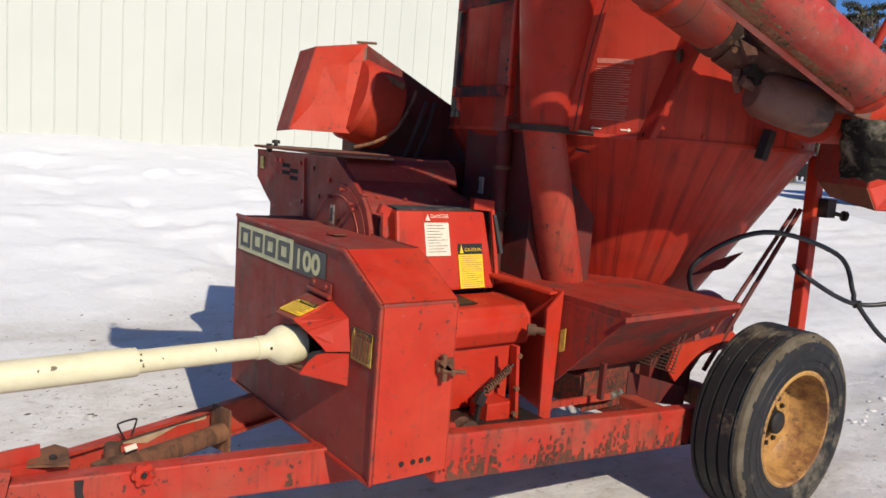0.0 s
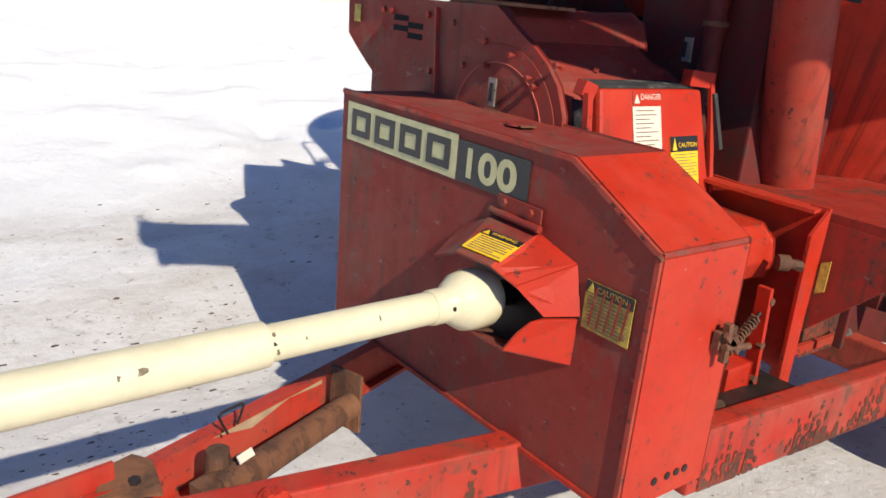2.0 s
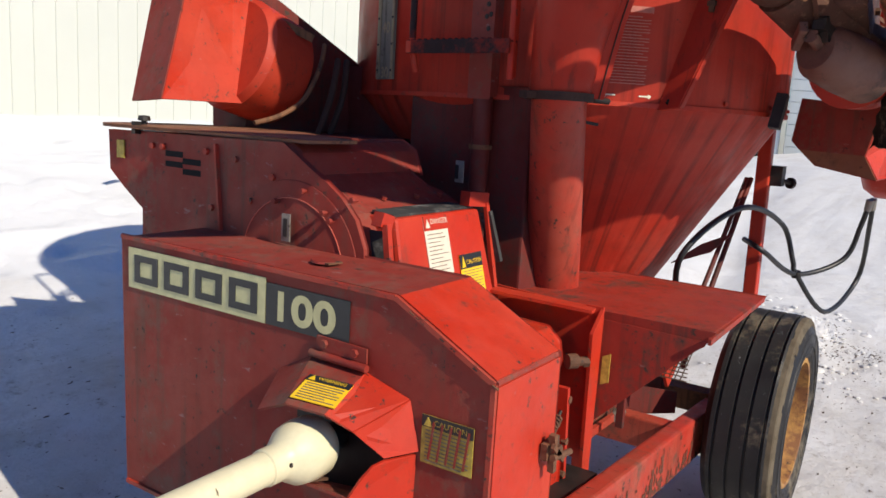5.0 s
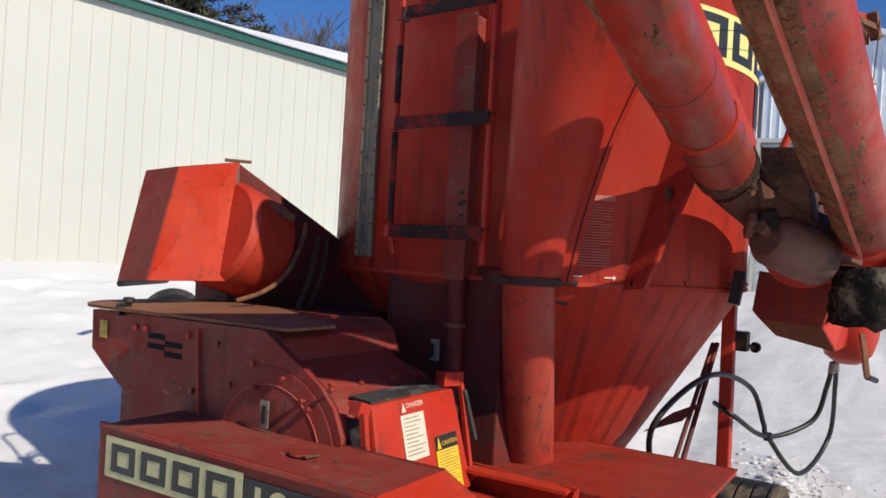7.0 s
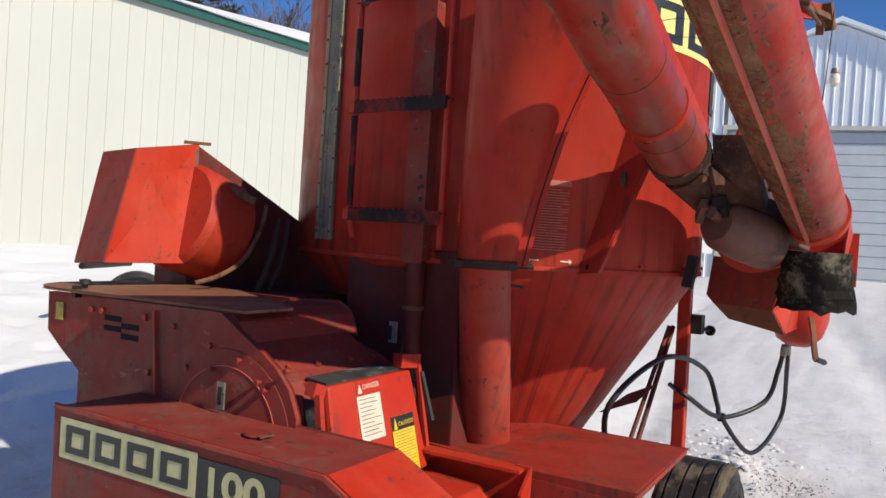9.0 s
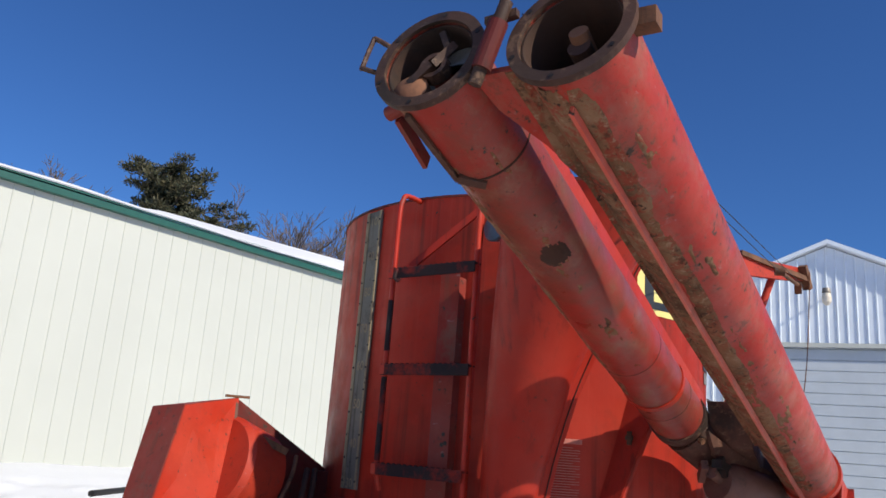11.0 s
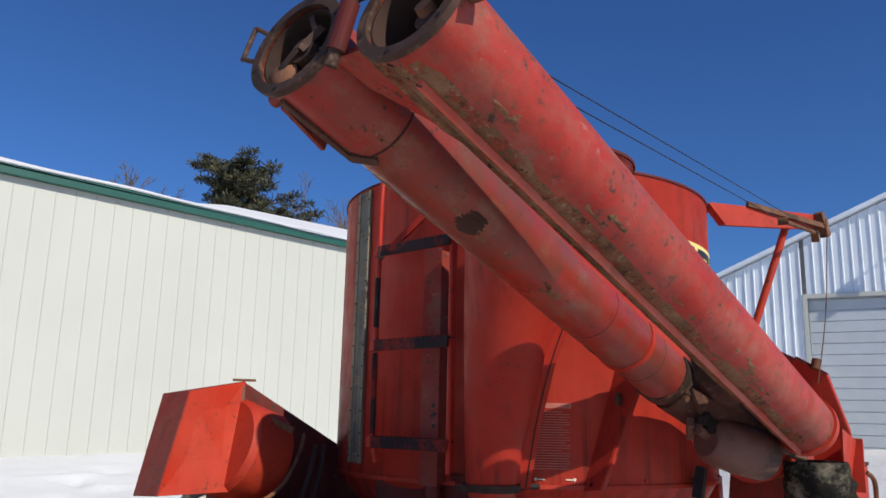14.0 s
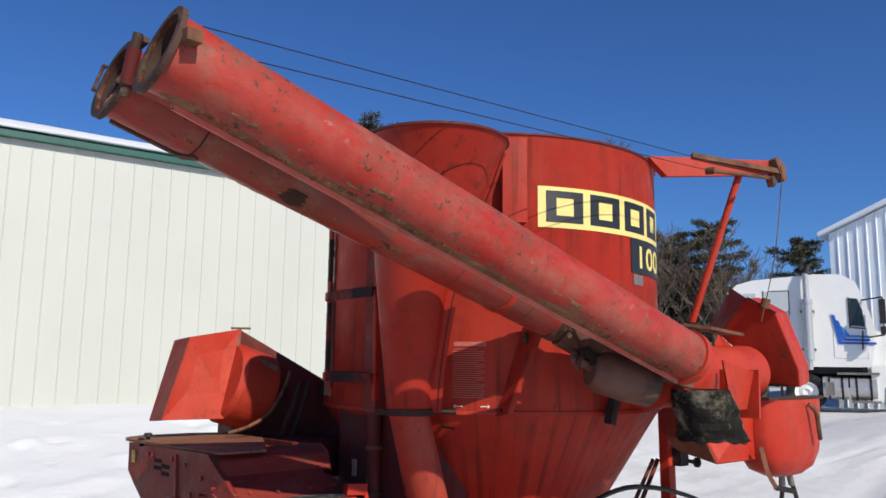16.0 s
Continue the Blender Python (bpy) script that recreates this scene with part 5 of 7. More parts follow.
def build_hood():
    """The open feed hood that leans out on the far side."""
    tl, bl, tr = Vector((0.395, 1.336, 1.520)), Vector((0.293, 1.294, 1.205)), Vector((0.612, 1.190, 1.570))
    f1, f2 = Vector((0.39, 1.19, 1.530)), Vector((0.28, 1.155, 1.215))
    r2 = Vector((0.555, 1.12, 1.215))
    hood = part("feed_hood", sheet([f2, r2, tr, f1], 0.006), RED, mixer, "bent red sheet-metal feed hood")
    # these unlit faces take the darker red: their shade is in the paint
    part("side_face", sheet([bl, f2, f1, tl], 0.006), RED_DUST_SHADE, hood)
    part("top_face", sheet([tl, f1, tr], 0.006), RED_DUST_SHADE, hood)
    part("far_face", sheet([tl, tr, Vector((0.62, 1.34, 1.25)), bl], 0.006), RED_DUST_SHADE, hood)
    part("drum", lathe((0.545, 1.20, 1.36), (1, -0.05, -0.30), [(0.0, 0.0), (0.0, 0.150), (0.02, 0.165), (0.17, 0.16), (0.17, 0)], 40), RED, hood, "rounded red feed auger trough", smooth=True)
    fold, lead = (tr - r2), (f1 - tr)
    part("rust_smear", sheet([r2 + fold * 0.02 + Vector((-0.03, 0.004, 0)), r2 + fold * 0.05, tr - fold * 0.05, tr - fold * 0.02 + Vector((-0.02, 0.004, 0)), r2 + fold * 0.5 + Vector((-0.015, 0.003, 0))], 0.0075), ELBOW, hood, "brown rust smear along the fold")
    part("rust_smear", sheet([f1 + Vector((0.004, -0.001, -0.06)), f1 + Vector((0.028, -0.009, -0.085)), f1 + Vector((0.012, -0.002, -0.115)), f1 + Vector((-0.012, -0.006, -0.125))], 0.0075), OLDPRIMER, hood, "bare primer patch")
    part("hose_loop", sweep([(0.50, 1.05, 1.165), (0.58, 1.03, 1.19), (0.66, 1.02, 1.24), (0.72, 1.02, 1.33), (0.76, 1.04, 1.40)], 0.007, 8, 6), RUST, hood)
    part("hinge_pin", joined(bar(tr + Vector((-0.03, 0.03, 0.006)), tr + Vector((0.03, -0.02, 0.006)), 0.02, 0.008)), RUST, hood)
    part("lever", bar((0.60, 1.13, 1.47), (0.70, 1.03, 1.41), 0.014, 0.022), RUST, hood)
    # the closing sheets below carry their shade in the near-black red
    part("chain_box", block(0.64, 0.95, 0.82, 1.30, 1.00, 1.14), RED_GRIME_SHADE, hood)
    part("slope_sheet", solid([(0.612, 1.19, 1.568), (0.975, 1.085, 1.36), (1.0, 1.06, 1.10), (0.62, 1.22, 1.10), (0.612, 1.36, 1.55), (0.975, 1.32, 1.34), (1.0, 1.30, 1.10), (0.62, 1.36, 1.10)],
                               [(0, 1, 2, 3), (4, 7, 6, 5), (0, 4, 5, 1), (1, 5, 6, 2), (3, 2, 6, 7), (0, 3, 7, 4)]), RED_GRIME_SHADE, hood)
    part("closing_plate", block(0.93, 1.12, 0.80, 1.12, 0.88, 1.352), RED_GRIME_SHADE, hood)
    for k in range(2):
        part("hose", sweep([(0.70 + 0.05 * k, 1.0, 1.14), (0.74 + 0.05 * k, 0.99, 1.25), (0.80 + 0.04 * k, 1.02, 1.36)], 0.010, 8, 5), DARK_RUST_SHADE, hood, smooth=True)


def build_pan():
    pan = part("feed_pan", prism([(-0.168, 0.772), (0.42, 0.772), (0.42, 0.50), (0.16, 0.50), (-0.150, 0.742)], "x", 0.735, 1.26), PANRED, mixer, "dirty dark red sloping feed pan", bevel=0.004)
    part("lip", bar((0.715, -0.168, 0.757), (1.262, -0.166, 0.766), 0.008, 0.014), PANRED, pan)
    part("front_flap", sheet([(0.735, -0.16, 0.75), (0.735, 0.40, 0.765), (0.72, 0.40, 0.50), (0.72, 0.10, 0.49)], 0.006), PANRED, pan)
    part("yellow_sticker", sheet([(0.715, 0.075, 0.60), (0.715, 0.055, 0.61), (0.715, 0.055, 0.68), (0.715, 0.075, 0.67)], 0.003), OLDYELLOW, pan)
    net = bmesh.new()
    for i in range(17):
        grow(net, bar((1.20, -0.04 + 0.016 * i, 0.70), (1.20, 0.02 + 0.016 * i, 0.50), 0.003, 0.003, (1, 0, 0)))
        grow(net, bar((1.198, 0.0, 0.50 + 0.0125 * i), (1.198, 0.24, 0.50 + 0.0125 * i), 0.003, 0.003))
    tagged(part("screen_guard", net, MESHWIRE, pan, "brown woven-wire guard"), kind="stuff")
    # wall colour holds the shade under the tank
    part("sump_wall", prism([(0.16, 0.34), (0.16, 0.62), (0.55, 0.70), (0.55, 0.34)], "x", 1.26, 1.50), RED_GRIME_SHADE, mixer, "dark red wall below the tank, grime and shade in its colour", bevel=0.005)
    part("auger_sump", rod((0.72, 0.60, 0.47), (2.2, 0.60, 0.47), 0.15, seg=32), RED_RAIL, mixer, smooth=True)


def wheel(y, out):
    """One wheel: tyre with grooves, and a dished rim; out is the side (-1 near, 1 far)."""
    c = Vector((1.56, y, 0.334))
    d = Vector((0, out, 0))
    R = 0.336
    prof = [(-0.095, 0.205), (-0.108, 0.25), (-0.106, 0.300), (-0.092, 0.320)]
    for g in (-0.066, -0.022, 0.022, 0.066):
        prof += [(g - 0.016, R), (g - 0.005, R + 0.0005), (g - 0.003, R - 0.008), (g + 0.003, R - 0.008), (g + 0.005, R + 0.0005)]
    prof += [(0.078, R - 0.003), (0.090, 0.324), (0.101, 0.305), (0.106, 0.290), (0.1075, 0.2875), (0.1105, 0.286), (0.1105, 0.282), (0.1085, 0.280), (0.1085, 0.252), (0.1105, 0.250), (0.1105, 0.245), (0.107, 0.243), (0.104, 0.226), (0.106, 0.222), (0.098, 0.207)]
    ty = lathe(c, d, prof, 72, closed=True)
    w = part("wheel", lathe(c, d, [(0.093, 0.204), (0.097, 0.208), (0.101, 0.201), (0.099, 0.192), (0.07, 0.186), (0.03, 0.178), (0.0, 0.172), (-0.02, 0.150), (-0.024, 0.06), (-0.024, 0.0), (-0.034, 0.0), (-0.034, 0.16), (-0.09, 0.20)], 56), RIM, mixer, "rusty ochre-yellow wheel rim", smooth=True)
    part("tyre", ty, RUBBER, w, "worn black ribbed implement tyre", smooth=True)
    crust = bmesh.new()
    lines = []
    for i in range(181):
        a = 2 * math.pi * i / 180
        e = Vector((math.cos(a), 0, math.sin(a)))
        row = []
        for j in range(10):
            t = j / 9
            along, r = (0.070 + 0.022 * t / 0.5, R - 0.004 - 0.009 * t) if t < 0.5 else (0.092 + 0.017 * (t - 0.5), R - 0.0085 - 0.060 * (t - 0.5))
            h = 0.25 + 0.9 * noise.noise((e.x * 2.2, e.z * 2.2, 5.0 + out)) + 0.6 * noise.noise((e.x * 9, e.z * 9, t * 3)) + 0.35 * noise.noise((e.x * 26, e.z * 26, t * 8)) - abs(2 * t - 1) ** 3 * 0.8
            row.append((crust.verts.new(c + d * (along + 0.0015) + e * (r + 0.0022)), h))
        lines.append(row)
    for p, q in zip(lines, lines[1:]):
        for j in range(9):
            f = (p[j], p[j + 1], q[j + 1], q[j])
            if max(k[1] for k in f) > 0:
                crust.faces.new([k[0] for k in f])
    bmesh.ops.delete(crust, geom=[v for v in crust.verts if not v.link_faces], context="VERTS")
    tagged(part("dried_mud", crust, DUST, w, "grey-tan mud dried on the tyre shoulder"), kind="stuff")
    part("hub", joined(lathe(c, d, [(-0.03, 0), (-0.03, 0.062), (-0.010, 0.060), (0.0, 0.045), (0.03, 0.040), (0.034, 0.034), (0.036, 0.0)], 28)), GREASE, w, "greasy black hub", smooth=True)
    part("rim_centre", lathe(c, d, [(-0.023, 0.05), (-0.012, 0.05), (-0.008, 0.115), (-0.023, 0.13)], 40, closed=True), RIM, w)
    for k in range(12):
        a = 2 * math.pi * k / 12
        q = c + d * -0.010 + Vector((0.083 * math.cos(a), 0, 0.083 * math.sin(a)))
        part("wheel_bolt", bolt(q, d, 0.0085, 0.010), GREASE, w)
    return w


def mud_strip(p, d, s, u, r, mid, half, l0, l1, seed, bare):
    """Dried mud stuck to a tube: an uneven crust between two angles, with torn edges."""
    bm = bmesh.new()
    na, nl = 22, int((l1 - l0) / 0.006)
    rows = []
    for i in range(nl + 1):
        row = []
        for j in range(na + 1):
            k = 2 * j / na - 1
            a = radians(mid + half * k)
            x = l0 + (l1 - l0) * i / nl
            h = 0.55 + 0.9 * noise.noise((x * 7 + seed, a * 2.2, seed)) + 0.55 * noise.noise((x * 26, a * 7, seed + 3)) + 0.4 * noise.noise((x * 60, a * 16, seed + 5)) - abs(k) ** 2.2 - abs(2.0 * i / nl - 1) ** (2.2 if l1 - l0 < 0.2 else 30) - bare
            e = s * math.cos(a) + u * math.sin(a)
            row.append((bm.verts.new(p + d * x + e * (r + max(-0.001, min(h, 0.5) * 0.004))), h))
        rows.append(row)
    for a, b in zip(rows, rows[1:]):
        for j in range(na):
            q = (a[j], a[j + 1], b[j + 1], b[j])
            if max(v[1] for v in q) > 0:
                bm.faces.new([v[0] for v in q])
    bmesh.ops.delete(bm, geom=[v for v in bm.verts if not v.link_faces], context="VERTS")
    return bm


def build_augers():
    a0, a1 = Vector((-0.45, -0.367, 2.016)), Vector((1.28, -0.462, 1.466))
    b0, b1 = Vector((-0.45, -0.146, 2.016)), Vector((1.00, -0.150, 1.598))
    for nm, p, q, r in (("front", a0, a1, 0.080), ("rear", b0, b1, 0.078)):
        d = (q - p).normalized()
        s, u = frame_of(d)
        t = part("auger_tube", pipe(p, q, r, 0.004, seg=48), RED_TUBE if nm == "front" else RED_PIPE, mixer, "scraped red auger tube" if nm == "rear" else "scraped red auger tube with a welded ridge", smooth=True)
        part("end_flange", hoop(p, d, r - 0.004, 0.017, 0.012, 48), FLANGE, t, "rusty round end flange")
        # added liner, its dark colour stands in for shade inside the tube
        part("shade_liner", pipe(p + d * 0.004, q, r - 0.005, 0.003, seg=40), DARK_RUST_SHADE, t, smooth=True)
        for k in range(6):
            ang = k * math.pi / 3 + 0.4
            part("flange_hole", bolt(p + (s * math.cos(ang) + u * math.sin(ang)) * (r + 0.005) - d * 0.005, -d, 0.004, 0.002), GREASE, t)
        part("core_shaft", rod(p + d * 0.03, q, 0.017), FLANGE if nm == "front" else RED_DUST_SHADE, t)
        fl = bmesh.new()
        prev = None
        turns = 3.2 if nm == "rear" else 1.6
        for k in range(70):
            ang = 2 * math.pi * turns * k / 69
            c = p + d * ((0.02 if nm == "rear" else 0.22) + 0.14 * turns * k / 69)
            e = s * math.cos(ang) + u * math.sin(ang)
            v = (fl.verts.new(c + e * 0.016), fl.verts.new(c + e * (r - 0.012)), fl.verts.new(c + e * (r - 0.012) + d * 0.004), fl.verts.new(c + e * 0.016 + d * 0.004))
            if prev:
                for i in range(4):
                    fl.faces.new((prev[i], v[i], v[(i + 1) % 4], prev[(i + 1) % 4]))
            prev = v
        part("flighting", fl, STEEL, t, "worn steel flighting")
        low = -96.0
        if nm == "front":
            for mid, half, seed, bare in ((low - 23, 25, 1.0, -0.70), (low + 12, 15, 4.0, -0.15), (low + 40, 26, 7.0, 0.95)):
                tagged(part("dried_mud", mud_strip(p, d, s, u, r, mid, half, 0.03, 1.74, seed, bare), MUD, t, "brown crust of dried mud", smooth=True), kind="stuff")
        else:
            for mid, half, seed, bare in ((low - 40, 34, 11.0, 0.42), (low + 35, 26, 14.0, 0.85)):
                tagged(part("dried_mud", mud_strip(p, d, s, u, r, mid, half, 0.03, 1.2, seed, bare), MUD, t, "brown crust of dried mud", smooth=True), kind="stuff")
        if nm == "front":
            e = (-u * 0.995 - s * 0.10).normalized()
            part("ridge", bar(p + d * 0.06 + e * (r + 0.006), q - d * 0.02 + e * (r + 0.006), 0.006, 0.016, e), RIDGE, t, "long rubbed welded ridge")
            w = s * math.cos(radians(-152)) + u * math.sin(radians(-152))
            part("web_strip", bar(p + d * 0.02 + w * (r + 0.004), q - d * 0.35 + w * (r + 0.002), 0.016, 0.014, w), MUD, t, "mud-caked strip along the tube")
            part("end_disc", lathe(q, d, [(-0.02, r), (-0.02, r + 0.008), (0.006, r + 0.008), (0.012, r - 0.01), (0.012, 0), (0.0, 0)], 48), RED, t)
            part("stub", rod(p + d * 0.02 + u * 0.018, p + d * 0.10, 0.014, 0.018), LIDRUST, t, "rusted shaft stub")
            top_web = [b0 + d * 0.010 + Vector((0, -0.070, -0.030)), p + d * 0.010 + Vector((0, 0.072, -0.030)), p + d * 0.34 + Vector((0, 0.077, -0.022)), p + d * 0.18 + Vector((0, 0.110, -0.028)), b0 + d * 0.085 + Vector((0, -0.074, -0.028))]
            part("gusset_web", sheet(top_web, 0.010), RED_TUBE, t, "worn red gusset between the two tubes")
            part("web_mud", sheet([q + Vector((0, 0, -0.0065)) for q in (top_web[1].lerp(top_web[0], 0.35), top_web[1], top_web[2], top_web[3].lerp(top_web[2], 0.2), top_web[3].lerp(top_web[1], 0.3))], 0.003), MUD, t)
            part("lug", block(p.x + 0.0, p.x + 0.03, p.y - 0.115, p.y - 0.08, p.z - 0.012, p.z + 0.012), RUST, t)
        else:
            part("hanger_disc", lathe(p + d * 0.02 - s * 0.034 - u * 0.040, -d, [(-0.02, 0), (-0.02, 0.028), (0.004, 0.031), (0.012, 0.022), (0.014, 0)], 20), LIDRUST, t, "rusted round bearing hanger", smooth=True)
            part("hanger_arm", joined(bar(p + d * 0.015 - s * 0.034 - u * 0.030, p + d * 0.01 + s * 0.0 - u * 0.002, 0.018, 0.012), bar(p + d * 0.01 - u * 0.004, p + d * 0.02 + s * 0.022 + u * 0.040, 0.020, 0.012), hoop(p + d * 0.02, d, 0.016, 0.008, 0.02, 18), bar(p + d * 0.02 + s * 0.018 + u * 0.030, p + d * 0.01 + s * 0.004 + u * 0.062, 0.012, 0.010)), FLANGE, t, "rusty bent hanger arm")
            part("handle", sweep([p + s * -0.090 + d * 0.01, p + s * -0.118 + d * -0.005 + u * 0.006, p + s * -0.122 + d * -0.005 + u * 0.012, p + s * -0.118 + d * -0.005 + u * 0.062, p + s * -0.114 + d * -0.004 + u * 0.068, p + s * -0.088 + d * 0.01 + u * 0.055], 0.0042, 8, 4), FLANGE, t, "small lifting handle")
            part("catch", joined(bar((-0.39, -0.058, 1.965), (-0.285, -0.05, 1.925), 0.008, 0.026), rod((-0.405, -0.075, 1.972), (-0.40, -0.045, 1.966), 0.012), bar((-0.42, -0.075, 1.975), (-0.36, -0.08, 1.963), 0.02, 0.014)), RED_DUST_SHADE, t, "red hanging catch")
            part("weld_band", hoop(p + d * 1.24, d, r, 0.004, 0.02, 48), RED, t)
            for k in (1.02, 1.33):
                part("weld_seam", hoop(p + d * k, d, r, 0.0006, 0.002, 48), DARK_RUST_SHADE, t)
            part("wear_spot", mud_strip(p, d, s, u, r + 0.001, -66, 22, 0.425, 0.495, 2.0, -0.15), DARK_RUST_SHADE, t, "dark oily spot", smooth=True)
            part("drain_slot", joined(bar(p + d * 0.03 - u * 0.070 + s * -0.036, p + d * 0.20 - u * 0.070 + s * -0.036, 0.010, 0.016, u), bar(p + d * 0.19 - u * 0.078 + s * -0.030, p + d * 0.215 - u * 0.078 + s * 0.010, 0.02, 0.008, u)), FLANGE, t, "rusty welded strip under the tube")
            part("lap_seam", hoop(p + d * 0.20, d, r, 0.0012, 0.004, 48), DARK_RUST_SHADE, t)
            part("flat_strip", bar(p + d * 0.24 + u * 0.050 + s * 0.066, q + u * 0.050 + s * 0.066, 0.006, 0.036, u), RED, t)
    hinge = part("hinge_pin", rod((-0.462, -0.232, 1.955), (-0.457, -0.272, 2.078), 0.010), FLANGE, mixer, "rusty hinge pin between the tube ends", smooth=True)
    part("sleeve", rod((-0.461, -0.240, 1.978), (-0.458, -0.262, 2.048), 0.0145), RED_GRIME_SHADE, hinge)
    part("link", bar((-0.445, -0.235, 2.060), (-0.445, -0.285, 2.064), 0.012, 0.012), FLANGE, hinge)
    # turning elbow, gear and discharge boot
    el = part("auger_elbow", joined(lathe(b1, (b1 - b0), [(-0.03, 0.0), (-0.03, 0.083), (0.02, 0.083), (0.05, 0.07), (0.05, 0.0)], 32), rod((1.03, -0.165, 1.565), (1.20, -0.27, 1.455), 0.070, 0.064, 28), sheet([(0.98, -0.235, 1.56), (1.10, -0.30, 1.50), (1.30, -0.40, 1.435), (1.22, -0.36, 1.40), (1.05, -0.25, 1.46)], 0.012), sheet([(1.10, -0.30, 1.505), (1.33, -0.37, 1.50), (1.36, -0.40, 1.42), (1.24, -0.35, 1.40)], 0.012)), FLANGE, mixer, "greasy dark red turning elbow", smooth=True)
    part("saddle", prism([(0.99, 1.645), (1.10, 1.640), (1.22, 1.585), (1.345, 1.505), (1.37, 1.44), (1.28, 1.43), (1.06, 1.52)], "y", -0.345, -0.235), FLANGE, el, "greasy saddle joining the two tubes", bevel=0.006)
    for x, z in ((1.05, 1.60), (1.14, 1.58), (1.22, 1.53), (1.30, 1.47)):
        part("bolt", bolt((x, -0.346, z), (0, -1, 0), 0.010, 0.010), RUST, el)
    part("latch_block", joined(bar((1.01, -0.255, 1.475), (1.09, -0.275, 1.455), 0.03, 0.022), bar((1.02, -0.262, 1.492), (1.045, -0.268, 1.44), 0.02, 0.016)), GREASE, el, "greasy black latch")
    part("gear_bracket", joined(bar((1.12, -0.27, 1.46), (1.36, -0.43, 1.39), 0.05, 0.05), bar((1.0, -0.225, 1.47), (1.06, -0.20, 1.43), 0.02, 0.03), rod((1.01, -0.24, 1.45), (1.09, -0.26, 1.42), 0.014)), ELBOW, el, bevel=0.004)
    part("grey_elbow", lathe((1.06, -0.245, 1.425), (0.86, -0.47, -0.22), [(0, 0), (0, 0.050), (0.03, 0.068), (0.12, 0.074), (0.215, 0.072), (0.228, 0.062), (0.230, 0)], 32), ELBOW, el, "pale brown stained elbow", smooth=True)
    for k in range(5):
        q = Vector((1.02, -0.165, 1.565)).lerp(Vector((1.20, -0.27, 1.44)), k / 4.0)
        part("bolt", bolt(q + Vector((-0.03, -0.05, -0.03)), (-0.5, -0.8, -0.4), 0.009, 0.012), RUST, el)
    boot = bmesh.new()
    ring = []
    for j in range(9):
        row = []
        for k in range(28):
            a = 2 * math.pi * k / 28
            wob = 0.014 * noise.noise((j * 0.9, math.cos(a) * 2, math.sin(a) * 2))
            rr = 0.098 + 0.022 * j / 8 + wob
            drop = 0.165 * j / 8 + (0.018 * noise.noise((k * 0.7, 3.0, 1.0)) if j == 8 else 0)
            row.append(boot.verts.new((1.355 + 0.07 * j / 8 + 1.05 * rr * math.cos(a), -0.465 + 0.9 * rr * math.sin(a), 1.365 - drop)))
        ring.append(row)
    for p, q in zip(ring, ring[1:]):
        for k in range(28):
            boot.faces.new((p[k], p[(k + 1) % 28], q[(k + 1) % 28], q[k]))
    bmesh.ops.solidify(boot, geom=boot.faces[:], thickness=0.005)
    part("discharge_boot", boot, BOOT, mixer, "torn grey-black rubber discharge boot", smooth=True)



def build_boom():
    boom = part("boom_arm", prism([(1.69, 2.278), (2.25, 2.309), (2.25, 2.262), (2.10, 2.240), (1.76, 2.205)], "y", -0.014, 0.014), RED, mixer, "red winch boom arm", bevel=0.003)
    for v in boom.data.vertices:  # swing the arm out from the tank wall
        k = (v.co.x / UNIT - 1.70) / 0.55
        v.co.y += UNIT * (-0.085 - 0.285 * k)
    part("pulley", joined(lathe((2.235, -0.385, 2.275), (0, 1, 0), [(-0.012, 0), (-0.012, 0.024), (0, 0.016), (0.012, 0.024), (0.012, 0)], 18), bar((2.20, -0.372, 2.315), (2.25, -0.385, 2.225), 0.034, 0.026)), RUST, boom)
    part("brace_bar", bar((1.86, -0.185, 2.300), (2.22, -0.385, 2.262), 0.014, 0.02), RUST, boom)
    part("boom_lever", joined(rod((1.70, -0.345, 2.178), (2.21, -0.352, 2.236), 0.008), rod((1.695, -0.330, 2.176), (1.705, -0.362, 2.176), 0.014), bar((2.20, -0.352, 2.245), (2.225, -0.350, 2.205), 0.028, 0.030)), RUST, boom, "rusty winch lever")
    part("strut", rod((2.106, -0.262, 2.244), (2.04, -0.06, 1.63), 0.015), RED, mixer, "red diagonal strut", smooth=True)
    cable = part("winch_cable", sweep([(-0.30, -0.221, 2.158), (0.95, -0.297, 2.194), (2.22, -0.373, 2.230)], 0.0014, 6, 10), GREASE, mixer, "thin dark steel winch cables")
    part("cable", sweep([(-0.30, -0.257, 2.094), (0.70, -0.302, 2.134), (1.70, -0.346, 2.176)], 0.0014, 6, 10), GREASE, cable)
    part("cable", sweep([(2.225, -0.395, 2.25), (2.15, -0.38, 1.9), (2.06, -0.35, 1.62)], 0.0022, 6, 4), RUST, cable)


